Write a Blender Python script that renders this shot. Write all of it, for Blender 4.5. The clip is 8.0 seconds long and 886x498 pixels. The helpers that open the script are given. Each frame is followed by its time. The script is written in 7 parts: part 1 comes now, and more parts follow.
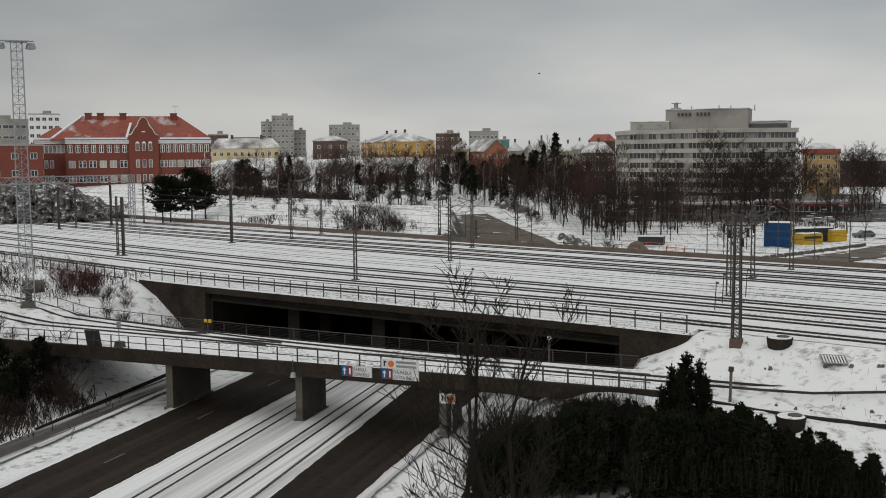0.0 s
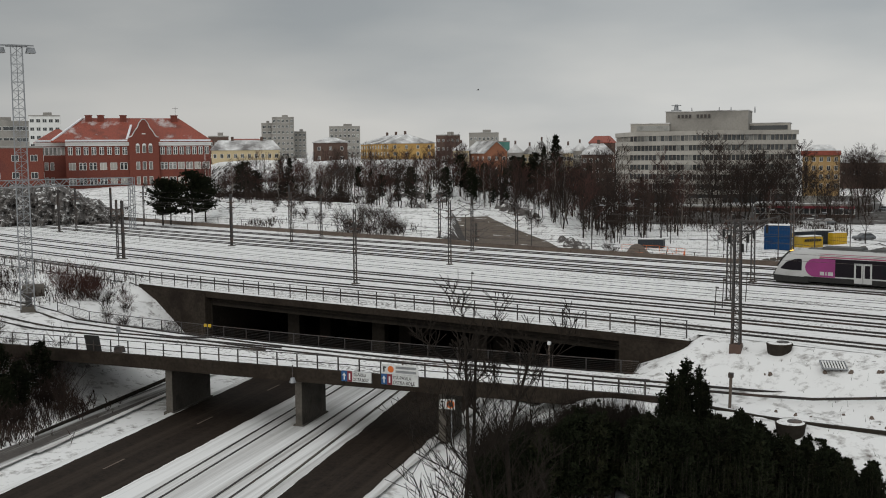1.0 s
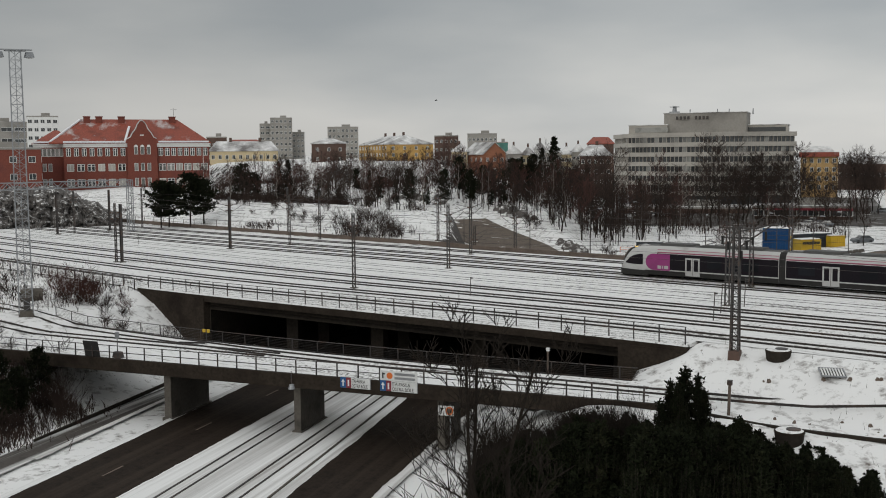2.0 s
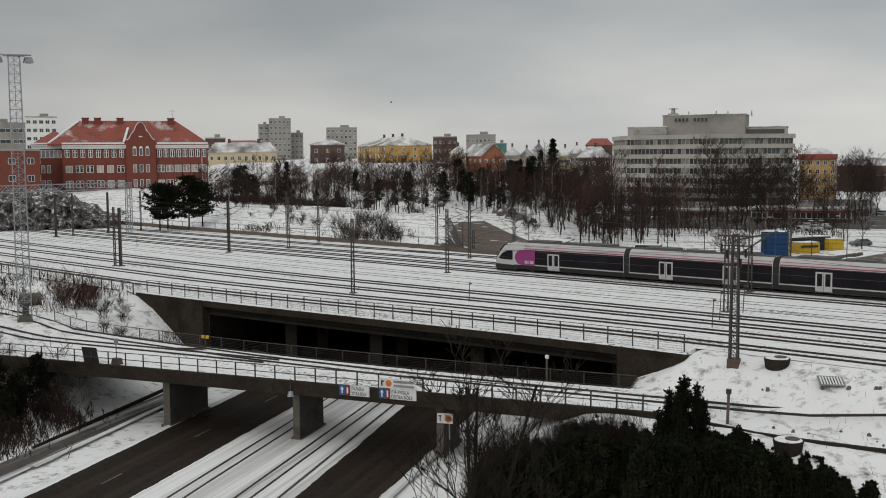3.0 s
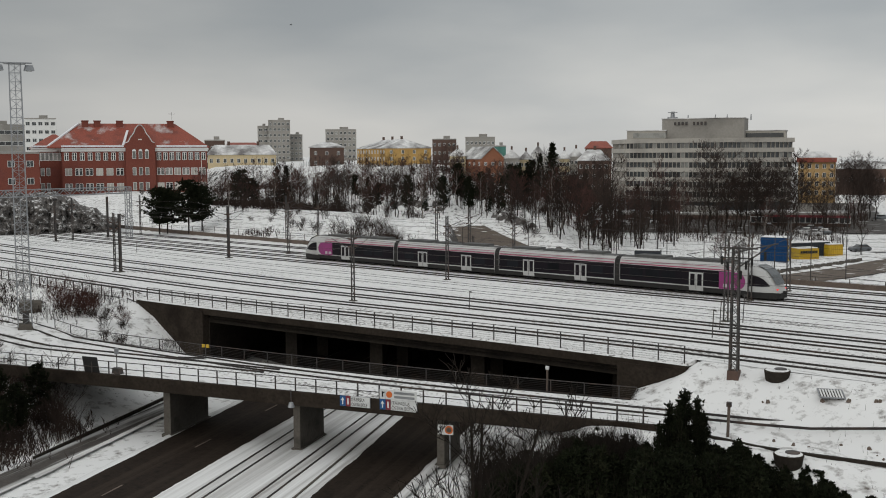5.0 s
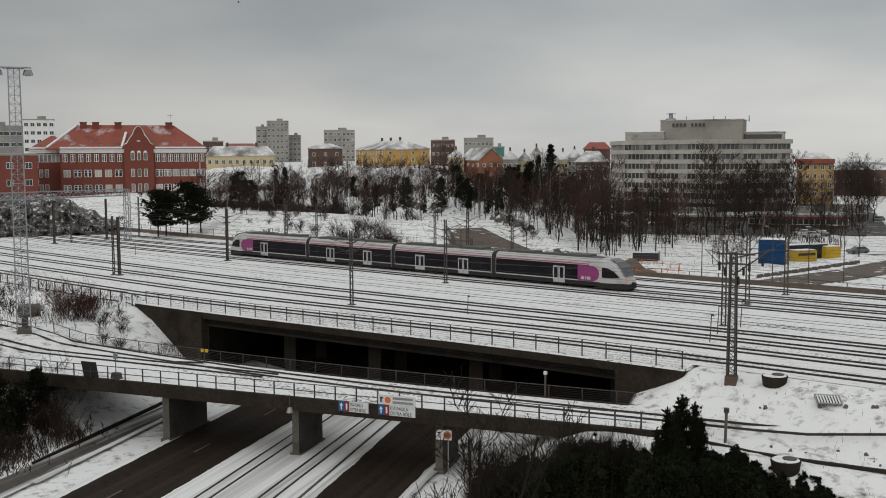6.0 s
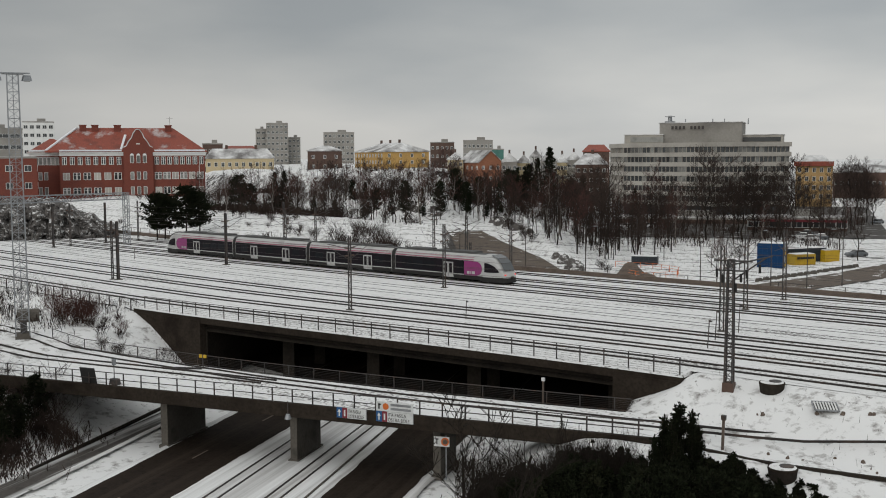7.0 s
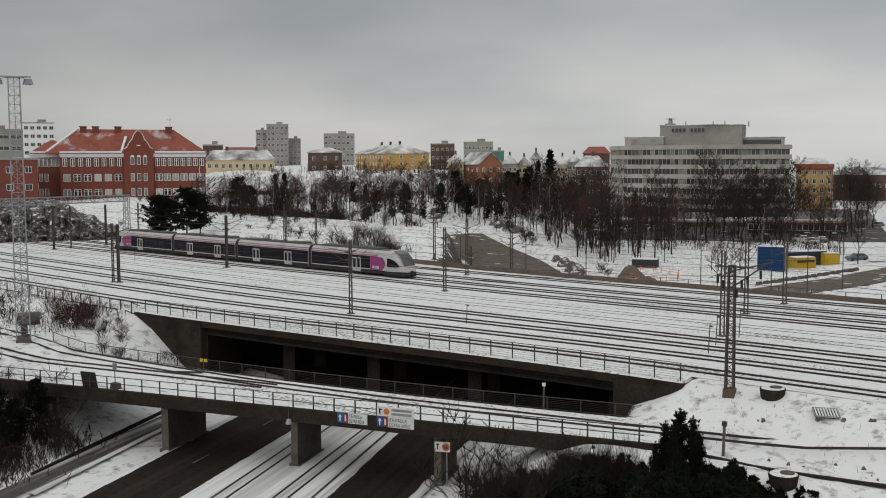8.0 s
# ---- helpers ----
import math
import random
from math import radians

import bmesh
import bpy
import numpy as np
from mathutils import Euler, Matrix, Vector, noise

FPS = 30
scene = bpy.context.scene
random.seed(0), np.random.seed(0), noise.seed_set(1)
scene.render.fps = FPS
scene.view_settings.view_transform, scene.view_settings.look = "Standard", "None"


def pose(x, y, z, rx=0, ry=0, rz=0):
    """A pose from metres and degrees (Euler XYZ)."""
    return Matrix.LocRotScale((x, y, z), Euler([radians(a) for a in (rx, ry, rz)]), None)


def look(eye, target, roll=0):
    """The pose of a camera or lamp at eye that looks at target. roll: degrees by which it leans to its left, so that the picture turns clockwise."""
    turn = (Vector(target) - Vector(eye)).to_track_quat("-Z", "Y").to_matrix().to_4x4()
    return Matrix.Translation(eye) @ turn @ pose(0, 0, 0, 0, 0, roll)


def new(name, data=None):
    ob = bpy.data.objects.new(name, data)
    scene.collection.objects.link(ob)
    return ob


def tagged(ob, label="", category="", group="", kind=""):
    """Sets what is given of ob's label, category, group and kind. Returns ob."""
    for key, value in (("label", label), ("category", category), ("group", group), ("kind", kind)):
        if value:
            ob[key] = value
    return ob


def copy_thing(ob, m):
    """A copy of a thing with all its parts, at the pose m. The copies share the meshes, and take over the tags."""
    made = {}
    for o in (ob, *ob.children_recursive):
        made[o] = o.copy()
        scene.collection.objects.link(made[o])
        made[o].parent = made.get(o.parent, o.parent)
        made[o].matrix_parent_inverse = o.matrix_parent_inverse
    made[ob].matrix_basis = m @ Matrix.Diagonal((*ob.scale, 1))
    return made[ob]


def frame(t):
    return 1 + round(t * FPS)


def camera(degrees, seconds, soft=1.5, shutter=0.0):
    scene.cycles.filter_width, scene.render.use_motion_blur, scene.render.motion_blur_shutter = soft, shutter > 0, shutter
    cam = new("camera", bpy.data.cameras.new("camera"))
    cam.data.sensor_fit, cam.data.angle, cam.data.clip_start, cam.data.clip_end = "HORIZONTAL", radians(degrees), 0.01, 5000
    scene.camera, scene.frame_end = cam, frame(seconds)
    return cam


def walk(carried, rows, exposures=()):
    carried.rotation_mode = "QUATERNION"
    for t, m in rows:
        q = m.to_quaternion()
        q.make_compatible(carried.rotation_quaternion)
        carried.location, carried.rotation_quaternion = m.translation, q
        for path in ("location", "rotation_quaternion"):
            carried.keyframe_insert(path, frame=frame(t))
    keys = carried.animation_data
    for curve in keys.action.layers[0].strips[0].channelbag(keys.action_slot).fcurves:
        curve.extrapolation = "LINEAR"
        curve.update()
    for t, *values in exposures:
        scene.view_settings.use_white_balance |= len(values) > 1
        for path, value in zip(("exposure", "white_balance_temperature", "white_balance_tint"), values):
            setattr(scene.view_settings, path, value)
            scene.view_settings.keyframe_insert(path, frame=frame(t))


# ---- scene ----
cam = camera(45.9, 8.0, soft=1.0)
PATH = [
    (0, (0.499, 0.201, 13.307), (-1.004, 1.507, 13.126), -0.5),
    (0.5, (0.491, 0.254, 13.436), (-1.013, 1.56, 13.256), -0.5),
    (1, (0.498, 0.27, 13.615), (-1.006, 1.576, 13.436), -0.5),
    (1.5, (0.471, 0.261, 13.826), (-1.032, 1.568, 13.647), -0.5),
    (3, (0.379, 0.244, 14.63), (-1.121, 1.555, 14.451), -0.4),
    (3.5, (0.36, 0.232, 14.84), (-1.141, 1.543, 14.661), -0.4),
    (4, (0.314, 0.197, 15.012), (-1.185, 1.509, 14.835), -0.3),
    (4.5, (0.277, 0.182, 15.187), (-1.222, 1.494, 15.01), -0.3),
    (6, (0.433, 0.042, 15.809), (-1.064, 1.357, 15.632), -0.3),
    (6.5, (0.49, 0.07, 15.994), (-1.007, 1.385, 15.819), -0.3),
    (7, (0.574, 0.089, 16.192), (-0.923, 1.405, 16.018), -0.3),
    (7.5, (0.589, 0.061, 16.382), (-0.907, 1.376, 16.209), -0.3),
    (8, (0.536, 0.025, 16.503), (-0.961, 1.341, 16.331), -0.2),
]
walk(cam, [(t, look(eye, target, roll)) for t, eye, target, roll in PATH])

# ---- world and light: a bright overcast winter sky ----
world = bpy.data.worlds.new("world")
scene.world = world
world.use_nodes = True
wn, wl = world.node_tree.nodes, world.node_tree.links
wn.clear()
w_out = wn.new("ShaderNodeOutputWorld")
w_bg = wn.new("ShaderNodeBackground")
w_sky = wn.new("ShaderNodeTexSky")
w_sky.sky_type = "NISHITA"
w_sky.sun_disc = False
w_sky.sun_elevation = radians(24)
w_sky.sun_rotation = radians(160)
w_scale = wn.new("ShaderNodeVectorMath")
w_scale.operation = "SCALE"
w_scale.inputs["Scale"].default_value = 0.07
w_co = wn.new("ShaderNodeTexCoord")
w_sep = wn.new("ShaderNodeSeparateXYZ")
w_map = wn.new("ShaderNodeMapping")
w_map.inputs["Scale"].default_value = (1.5, 1.5, 5.5)
w_noise = wn.new("ShaderNodeTexNoise")
w_noise.inputs["Scale"].default_value = 2.1
w_noise.inputs["Detail"].default_value = 5
w_noise.inputs["Roughness"].default_value = 0.45
w_cloud = wn.new("ShaderNodeValToRGB")
w_cloud.color_ramp.elements[0].position, w_cloud.color_ramp.elements[0].color = 0.36, (0.765, 0.795, 0.82, 1)
w_cloud.color_ramp.elements[1].position, w_cloud.color_ramp.elements[1].color = 0.64, (1.02, 1.02, 1.01, 1)
w_grad = wn.new("ShaderNodeValToRGB")
w_grad.color_ramp.elements[0].position, w_grad.color_ramp.elements[0].color = 0.0, (0.62, 0.615, 0.60, 1)
w_grad.color_ramp.elements[1].position, w_grad.color_ramp.elements[1].color = 1.0, (0.95, 0.95, 0.94, 1)
for w_pos, w_col in ((0.04, (0.655, 0.65, 0.635, 1)), (0.10, (0.50, 0.51, 0.51, 1)), (0.22, (0.415, 0.43, 0.435, 1)), (0.45, (0.70, 0.71, 0.71, 1))):
    w_grad.color_ramp.elements.new(w_pos).color = w_col
w_mul = wn.new("ShaderNodeMix")
w_mul.data_type, w_mul.blend_type = "RGBA", "MULTIPLY"
w_mul.inputs["Factor"].default_value = 1.0
w_mix = wn.new("ShaderNodeMix")
w_mix.data_type = "RGBA"
w_mix.inputs["Factor"].default_value = 0.96
wl.new(w_co.outputs["Generated"], w_sep.inputs[0])
wl.new(w_co.outputs["Generated"], w_map.inputs[0])
wl.new(w_map.outputs[0], w_noise.inputs["Vector"])
wl.new(w_noise.outputs[0], w_cloud.inputs[0])
wl.new(w_sep.outputs["Z"], w_grad.inputs[0])
wl.new(w_cloud.outputs[0], w_mul.inputs["A"])
wl.new(w_grad.outputs[0], w_mul.inputs["B"])
wl.new(w_sky.outputs[0], w_scale.inputs[0])
wl.new(w_scale.outputs[0], w_mix.inputs["A"])
w_west = wn.new("ShaderNodeMapRange")      # thicker cloud towards the west
w_west.inputs["From Min"].default_value, w_west.inputs["From Max"].default_value = -0.97, -0.58
w_west.inputs["To Min"].default_value, w_west.inputs["To Max"].default_value = 0.76, 1.0
w_thick = wn.new("ShaderNodeVectorMath")
w_thick.operation = "SCALE"
wl.new(w_sep.outputs["X"], w_west.inputs["Value"])
wl.new(w_mul.outputs["Result"], w_thick.inputs[0])
wl.new(w_west.outputs[0], w_thick.inputs["Scale"])
wl.new(w_thick.outputs[0], w_mix.inputs["B"])
wl.new(w_mix.outputs["Result"], w_bg.inputs["Color"])
wl.new(w_bg.outputs[0], w_out.inputs[0])
w_bg.inputs["Strength"].default_value = 1.0

sun = new("sun", bpy.data.lights.new("sun", "SUN"))
sun.data.energy = 0.6
sun.data.angle = radians(25)
sun.data.color = (1.0, 0.96, 0.90)
sun.matrix_world = look((0, 0, 50), (-18, 42, 30))
scene.view_settings.exposure = 0.0

# ---- materials ----
def material(name, colour, rough=0.8, metal=0.0, vary=0.15, scale=1.0, fine=0.1, fine_scale=12.0, bump=0.2, tint=None, tint_at=(0.5, 0.7), per_object=0.0, islands=0.0, coat=0.0, spec=0.5):
    """A weathered surface: large stains towards tint, fine grain, bump, and some change from piece to piece."""
    m = bpy.data.materials.new(name)
    m.use_nodes = True
    n, l = m.node_tree.nodes, m.node_tree.links
    b = n["Principled BSDF"]
    b.inputs["Roughness"].default_value = rough
    b.inputs["Metallic"].default_value = metal
    b.inputs["Coat Weight"].default_value = coat
    b.inputs["Specular IOR Level"].default_value = spec
    co = n.new("ShaderNodeTexCoord")
    geo = n.new("ShaderNodeNewGeometry")
    big = n.new("ShaderNodeTexNoise")
    big.inputs["Scale"].default_value = scale
    big.inputs["Detail"].default_value = 6
    l.new(geo.outputs["Position"], big.inputs["Vector"])
    small = n.new("ShaderNodeTexNoise")
    small.inputs["Scale"].default_value = fine_scale
    small.inputs["Detail"].default_value = 4
    l.new(geo.outputs["Position"], small.inputs["Vector"])
    ramp = n.new("ShaderNodeValToRGB")
    c2 = tint if tint else tuple(c * (1 - vary) for c in colour)
    ramp.color_ramp.elements[0].position, ramp.color_ramp.elements[0].color = tint_at[0], (*colour, 1)
    ramp.color_ramp.elements[1].position, ramp.color_ramp.elements[1].color = tint_at[1], (*c2, 1)
    l.new(big.outputs[0], ramp.inputs[0])
    hsv = n.new("ShaderNodeHueSaturation")
    mul = n.new("ShaderNodeMapRange")
    mul.inputs["From Min"].default_value, mul.inputs["From Max"].default_value = 0.3, 0.7
    mul.inputs["To Min"].default_value, mul.inputs["To Max"].default_value = 1 - fine, 1 + fine
    l.new(small.outputs[0], mul.inputs["Value"])
    value = mul.outputs[0]
    if per_object or islands:
        rnd = n.new("ShaderNodeMapRange")
        k = per_object or islands
        rnd.inputs["To Min"].default_value, rnd.inputs["To Max"].default_value = 1 - k, 1 + k
        if per_object:
            info = n.new("ShaderNodeObjectInfo")
            l.new(info.outputs["Random"], rnd.inputs["Value"])
        else:
            l.new(geo.outputs["Random Per Island"], rnd.inputs["Value"])
        mm = n.new("ShaderNodeMath")
        mm.operation = "MULTIPLY"
        l.new(value, mm.inputs[0])
        l.new(rnd.outputs[0], mm.inputs[1])
        value = mm.outputs[0]
    l.new(value, hsv.inputs["Value"])
    l.new(ramp.outputs[0], hsv.inputs["Color"])
    l.new(hsv.outputs[0], b.inputs["Base Color"])
    if bump:
        bp = n.new("ShaderNodeBump")
        bp.inputs["Strength"].default_value = bump
        bp.inputs["Distance"].default_value = 0.05
        l.new(small.outputs[0], bp.inputs["Height"])
        l.new(bp.outputs[0], b.inputs["Normal"])
    return m


def glow(name, colour, strength):
    m = bpy.data.materials.new(name)
    m.use_nodes = True
    b = m.node_tree.nodes["Principled BSDF"]
    b.inputs["Base Color"].default_value = (*colour, 1)
    b.inputs["Emission Color"].default_value = (*colour, 1)
    b.inputs["Emission Strength"].default_value = strength
    return m


CONCRETE = material("weathered_concrete", (0.095, 0.084, 0.070), 0.9, tint=(0.048, 0.042, 0.035), scale=0.6, fine=0.18, fine_scale=5, bump=0.3)
# Stained concrete whose base colour also carries the deep shade under the bridges.
DARK_CONCRETE = material("shaded_stained_concrete", (0.032, 0.027, 0.022), 0.95, tint=(0.02, 0.017, 0.015), scale=0.4, fine=0.2, fine_scale=4, spec=0.08)
STEEL_DARK = material("dark_mast_steel", (0.055, 0.05, 0.048), 0.6, 0.3, tint=(0.09, 0.06, 0.045), scale=1.2, fine=0.2)
STEEL_GREY = material("galvanised_steel", (0.30, 0.31, 0.32), 0.5, 0.6, vary=0.25, scale=1.5, fine=0.15)
RAIL = material("rail_steel", (0.035, 0.03, 0.028), 0.55, 0.5, tint=(0.06, 0.04, 0.03), scale=0.6, fine=0.2)
BRICK = material("red_brick_wall", (0.175, 0.048, 0.032), 0.9, tint=(0.15, 0.045, 0.034), scale=0.25, fine=0.2, fine_scale=4, bump=0.3)
WHITE = material("white_paint", (0.72, 0.72, 0.70), 0.6, vary=0.1, scale=0.5, fine=0.05)


def snow_on(name, colour, rough, amount=0.5, soft=0.12, scale=0.5, fine_scale=6.0, bump=0.4, stretch=(1, 1, 1), turn=0.0, top=(0.775, 0.775, 0.765), speck=0.0):
    """A dark surface with patches of snow lying on it."""
    m = material(name, colour, rough, vary=0.4, scale=scale * 2, fine=0.25, fine_scale=fine_scale, bump=bump)
    n, l = m.node_tree.nodes, m.node_tree.links
    b = n["Principled BSDF"]
    old = b.inputs["Base Color"].links[0].from_socket
    geo = n.new("ShaderNodeNewGeometry")
    mp = n.new("ShaderNodeMapping")
    mp.vector_type = "TEXTURE"          # turns first, then stretches
    mp.inputs["Rotation"].default_value = (0, 0, -turn)
    mp.inputs["Scale"].default_value = tuple(1 / k for k in stretch)
    l.new(geo.outputs["Position"], mp.inputs[0])
    no = n.new("ShaderNodeTexNoise")
    no.inputs["Scale"].default_value = scale
    no.inputs["Detail"].default_value = 8
    no.inputs["Roughness"].default_value = 0.65
    l.new(mp.outputs[0], no.inputs["Vector"])
    ra = n.new("ShaderNodeValToRGB")
    ra.color_ramp.elements[0].position = 1 - amount - soft
    ra.color_ramp.elements[1].position = 1 - amount + soft
    l.new(no.outputs[0], ra.inputs[0])
    mx = n.new("ShaderNodeMix")
    mx.data_type = "RGBA"
    l.new(ra.outputs[0], mx.inputs["Factor"])
    l.new(old, mx.inputs["A"])
    mx.inputs["B"].default_value = (*top, 1)
    out = mx.outputs["Result"]
    if speck:
        # stones and clods that show through the snow in loose drifts
        grit, drift = n.new("ShaderNodeTexNoise"), n.new("ShaderNodeTexNoise")
        grit.inputs["Scale"].default_value, grit.inputs["Detail"].default_value = 3.2, 3
        drift.inputs["Scale"].default_value, drift.inputs["Detail"].default_value = 0.22, 3
        l.new(geo.outputs["Position"], grit.inputs["Vector"])
        l.new(mp.outputs[0], drift.inputs["Vector"])
        add = n.new("ShaderNodeMath")
        add.operation = "MULTIPLY_ADD"
        add.inputs[1].default_value = 0.75
        l.new(drift.outputs[0], add.inputs[0])
        l.new(grit.outputs[0], add.inputs[2])
        rs = n.new("ShaderNodeMapRange")
        rs.inputs["From Min"].default_value, rs.inputs["From Max"].default_value = 1.12 - speck, 1.20 - speck
        rs.inputs["To Max"].default_value = 0.85
        l.new(add.outputs[0], rs.inputs["Value"])
        m2 = n.new("ShaderNodeMix")
        m2.data_type = "RGBA"
        l.new(rs.outputs[0], m2.inputs["Factor"])
        l.new(out, m2.inputs["A"])
        l.new(old, m2.inputs["B"])
        out = m2.outputs["Result"]
    l.new(out, b.inputs["Base Color"])
    return m


def rock_on_slopes(m, colour):
    """Bare rock and earth where the ground is too steep to hold the snow."""
    n, l = m.node_tree.nodes, m.node_tree.links
    b = n["Principled BSDF"]
    old = b.inputs["Base Color"].links[0].from_socket
    geo, sep = n.new("ShaderNodeNewGeometry"), n.new("ShaderNodeSeparateXYZ")
    l.new(geo.outputs["True Normal"], sep.inputs[0])
    no = n.new("ShaderNodeTexNoise")
    no.inputs["Scale"].default_value, no.inputs["Detail"].default_value, no.inputs["Roughness"].default_value = 0.5, 9, 0.7
    l.new(geo.outputs["Position"], no.inputs["Vector"])
    add = n.new("ShaderNodeMath")
    add.operation = "MULTIPLY_ADD"
    add.inputs[1].default_value = 0.95
    l.new(no.outputs[0], add.inputs[0])
    l.new(sep.outputs["Z"], add.inputs[2])
    ra = n.new("ShaderNodeMapRange")
    ra.inputs["From Min"].default_value, ra.inputs["From Max"].default_value = 1.15, 1.22
    ra.inputs["To Min"].default_value, ra.inputs["To Max"].default_value = 1.0, 0.0
    l.new(add.outputs[0], ra.inputs["Value"])
    mx = n.new("ShaderNodeMix")
    mx.data_type = "RGBA"
    l.new(ra.outputs[0], mx.inputs["Factor"])
    l.new(old, mx.inputs["A"])
    mx.inputs["B"].default_value = (*colour, 1)
    l.new(mx.outputs["Result"], b.inputs["Base Color"])
    return m


ROAD_TURN = -math.atan2(0.85, -0.53)
SNOW = rock_on_slopes(snow_on("snow", (0.12, 0.10, 0.085), 0.8, amount=0.62, soft=0.10, scale=0.9, fine_scale=4.0, speck=0.03), (0.055, 0.047, 0.041))
SNOW_BED = snow_on("snow_covered_ballast", (0.15, 0.14, 0.13), 0.8, amount=0.66, soft=0.12, scale=1.5, stretch=(0.28, 1.5, 1), turn=radians(-8), speck=0.11)
SLUSH = snow_on("slushy_tram_median", (0.16, 0.14, 0.12), 0.7, amount=0.60, soft=0.2, scale=0.8, stretch=(0.02, 1.3, 1), turn=ROAD_TURN)
ASPHALT = snow_on("wet_brown_asphalt", (0.022, 0.016, 0.012), 0.75, amount=0.38, soft=0.16, scale=0.8, stretch=(0.012, 1.0, 1), turn=ROAD_TURN, bump=0.15, top=(0.054, 0.041, 0.031))
ASPHALT.node_tree.nodes["Principled BSDF"].inputs["Specular IOR Level"].default_value = 0.08
LOT = snow_on("dark_slushy_asphalt", (0.05, 0.043, 0.037), 0.8, amount=0.36, soft=0.07, scale=0.22)
TRODDEN = snow_on("trodden_slush", (0.055, 0.047, 0.040), 0.8, amount=0.43, soft=0.12, scale=0.55, stretch=(0.05, 1.2, 1), turn=ROAD_TURN)
STREET = snow_on("grey_street_asphalt", (0.105, 0.080, 0.060), 0.85, amount=0.28, soft=0.10, scale=0.4)
FASCIA = material("wet_brown_concrete", (0.034, 0.027, 0.021), 0.9, tint=(0.020, 0.015, 0.012), scale=0.5, fine=0.25, fine_scale=4, bump=0.3, spec=0.08)
ROCK = snow_on("grey_rock_face", (0.105, 0.095, 0.088), 0.9, amount=0.41, soft=0.06, scale=0.8, fine_scale=2.5, bump=1.0, stretch=(1, 1, 1.8))
BLACK = material("black_rubber", (0.02, 0.02, 0.02), 0.6, vary=0.2, fine=0.1)
BARK = material("dark_bark", (0.032, 0.026, 0.022), 0.95, tint=(0.02, 0.017, 0.015), scale=2, fine=0.25, per_object=0.25, spec=0.08)
NEAR_BARK = material("near_dark_bark", (0.020, 0.016, 0.013), 0.95, vary=0.3, scale=3, fine=0.25, spec=0.08)
BIRCH = material("pale_birch_bark", (0.19, 0.165, 0.145), 0.9, tint=(0.06, 0.05, 0.045), scale=3, fine=0.2, per_object=0.2)
TWIG = material("bare_twigs", (0.042, 0.030, 0.025), 0.95, tint=(0.028, 0.021, 0.018), scale=0.3, fine=0.2, bump=0, per_object=0.3, spec=0.08)
RED_TWIG = material("reddish_twigs", (0.072, 0.036, 0.030), 0.95, tint=(0.045, 0.026, 0.023), scale=0.5, fine=0.2, bump=0, per_object=0.2, spec=0.08)
NEEDLES = material("dark_pine_needles", (0.011, 0.014, 0.007), 0.95, tint=(0.020, 0.021, 0.011), scale=1.0, fine=0.35, fine_scale=8, bump=0, per_object=0.25, spec=0.08)
ROOF_RED = snow_on("red_sheet_roof", (0.25, 0.052, 0.028), 0.6, amount=0.33, soft=0.12, scale=0.16, fine_scale=3)
ROOF_SNOW = snow_on("snowy_roof", (0.15, 0.14, 0.135), 0.8, amount=0.51, soft=0.14, scale=0.14, fine_scale=3)
BLIND = material("pale_window_blind", (0.44, 0.42, 0.38), 0.7, vary=0.25, scale=0.3, fine=0.1, bump=0, per_object=0.3)
EAVE_SNOW = material("packed_snow", (0.74, 0.75, 0.77), 0.8, vary=0.12, scale=0.4, fine=0.06, fine_scale=3)
YELLOW = material("ochre_plaster", (0.47, 0.29, 0.095), 0.9, vary=0.2, scale=0.15, fine=0.08, fine_scale=2)
PALE_YELLOW = material("pale_yellow_plaster", (0.55, 0.45, 0.28), 0.9, vary=0.2, scale=0.15, fine=0.08, fine_scale=2)
ORANGE = material("orange_plaster", (0.46, 0.30, 0.13), 0.9, vary=0.2, scale=0.15, fine=0.08, fine_scale=2)
ORANGE_BRICK = material("orange_brick", (0.27, 0.11, 0.06), 0.9, vary=0.25, scale=0.2, fine=0.1, fine_scale=2)
BROWN_BRICK = material("brown_brick", (0.10, 0.062, 0.048), 0.9, vary=0.25, scale=0.2, fine=0.12, fine_scale=2)
GREY_PANEL = material("grey_concrete_panel", (0.29, 0.275, 0.25), 0.9, vary=0.3, scale=0.1, fine=0.08, fine_scale=1.5)
OFFICE_PANEL = material("pale_office_concrete", (0.40, 0.375, 0.335), 0.85, vary=0.22, scale=0.12, fine=0.07, fine_scale=1.5)
GLASS_DARK = material("dark_window_glass", (0.045, 0.05, 0.052), 0.12, vary=0.5, scale=0.25, fine=0.1, bump=0, per_object=0.35, coat=0.3)
GLASS_PALE = material("pale_reflecting_window_glass", (0.22, 0.22, 0.205), 0.25, vary=0.5, scale=0.3, fine=0.2, bump=0, per_object=0.4)
GREEN_GLASS = material("teal_sheet_cladding", (0.05, 0.17, 0.14), 0.5, vary=0.3, scale=0.2)
NAVY = material("dark_navy_container_paint", (0.010, 0.016, 0.024), 0.6, vary=0.3, scale=0.8, fine=0.1)
BLUE = material("blue_container_paint", (0.006, 0.045, 0.13), 0.55, tint=(0.008, 0.036, 0.10), scale=0.8, fine=0.1, spec=0.15)
CYAN_SIGN = material("blue_sign_sheet", (0.010, 0.085, 0.24), 0.4, vary=0.1, fine=0.03)
RED_SIGN = material("red_sign_sheet", (0.20, 0.018, 0.03), 0.4, vary=0.1, fine=0.03)
ORANGE_SIGN = material("orange_sign_sheet", (0.62, 0.14, 0.02), 0.4, vary=0.1, fine=0.03)
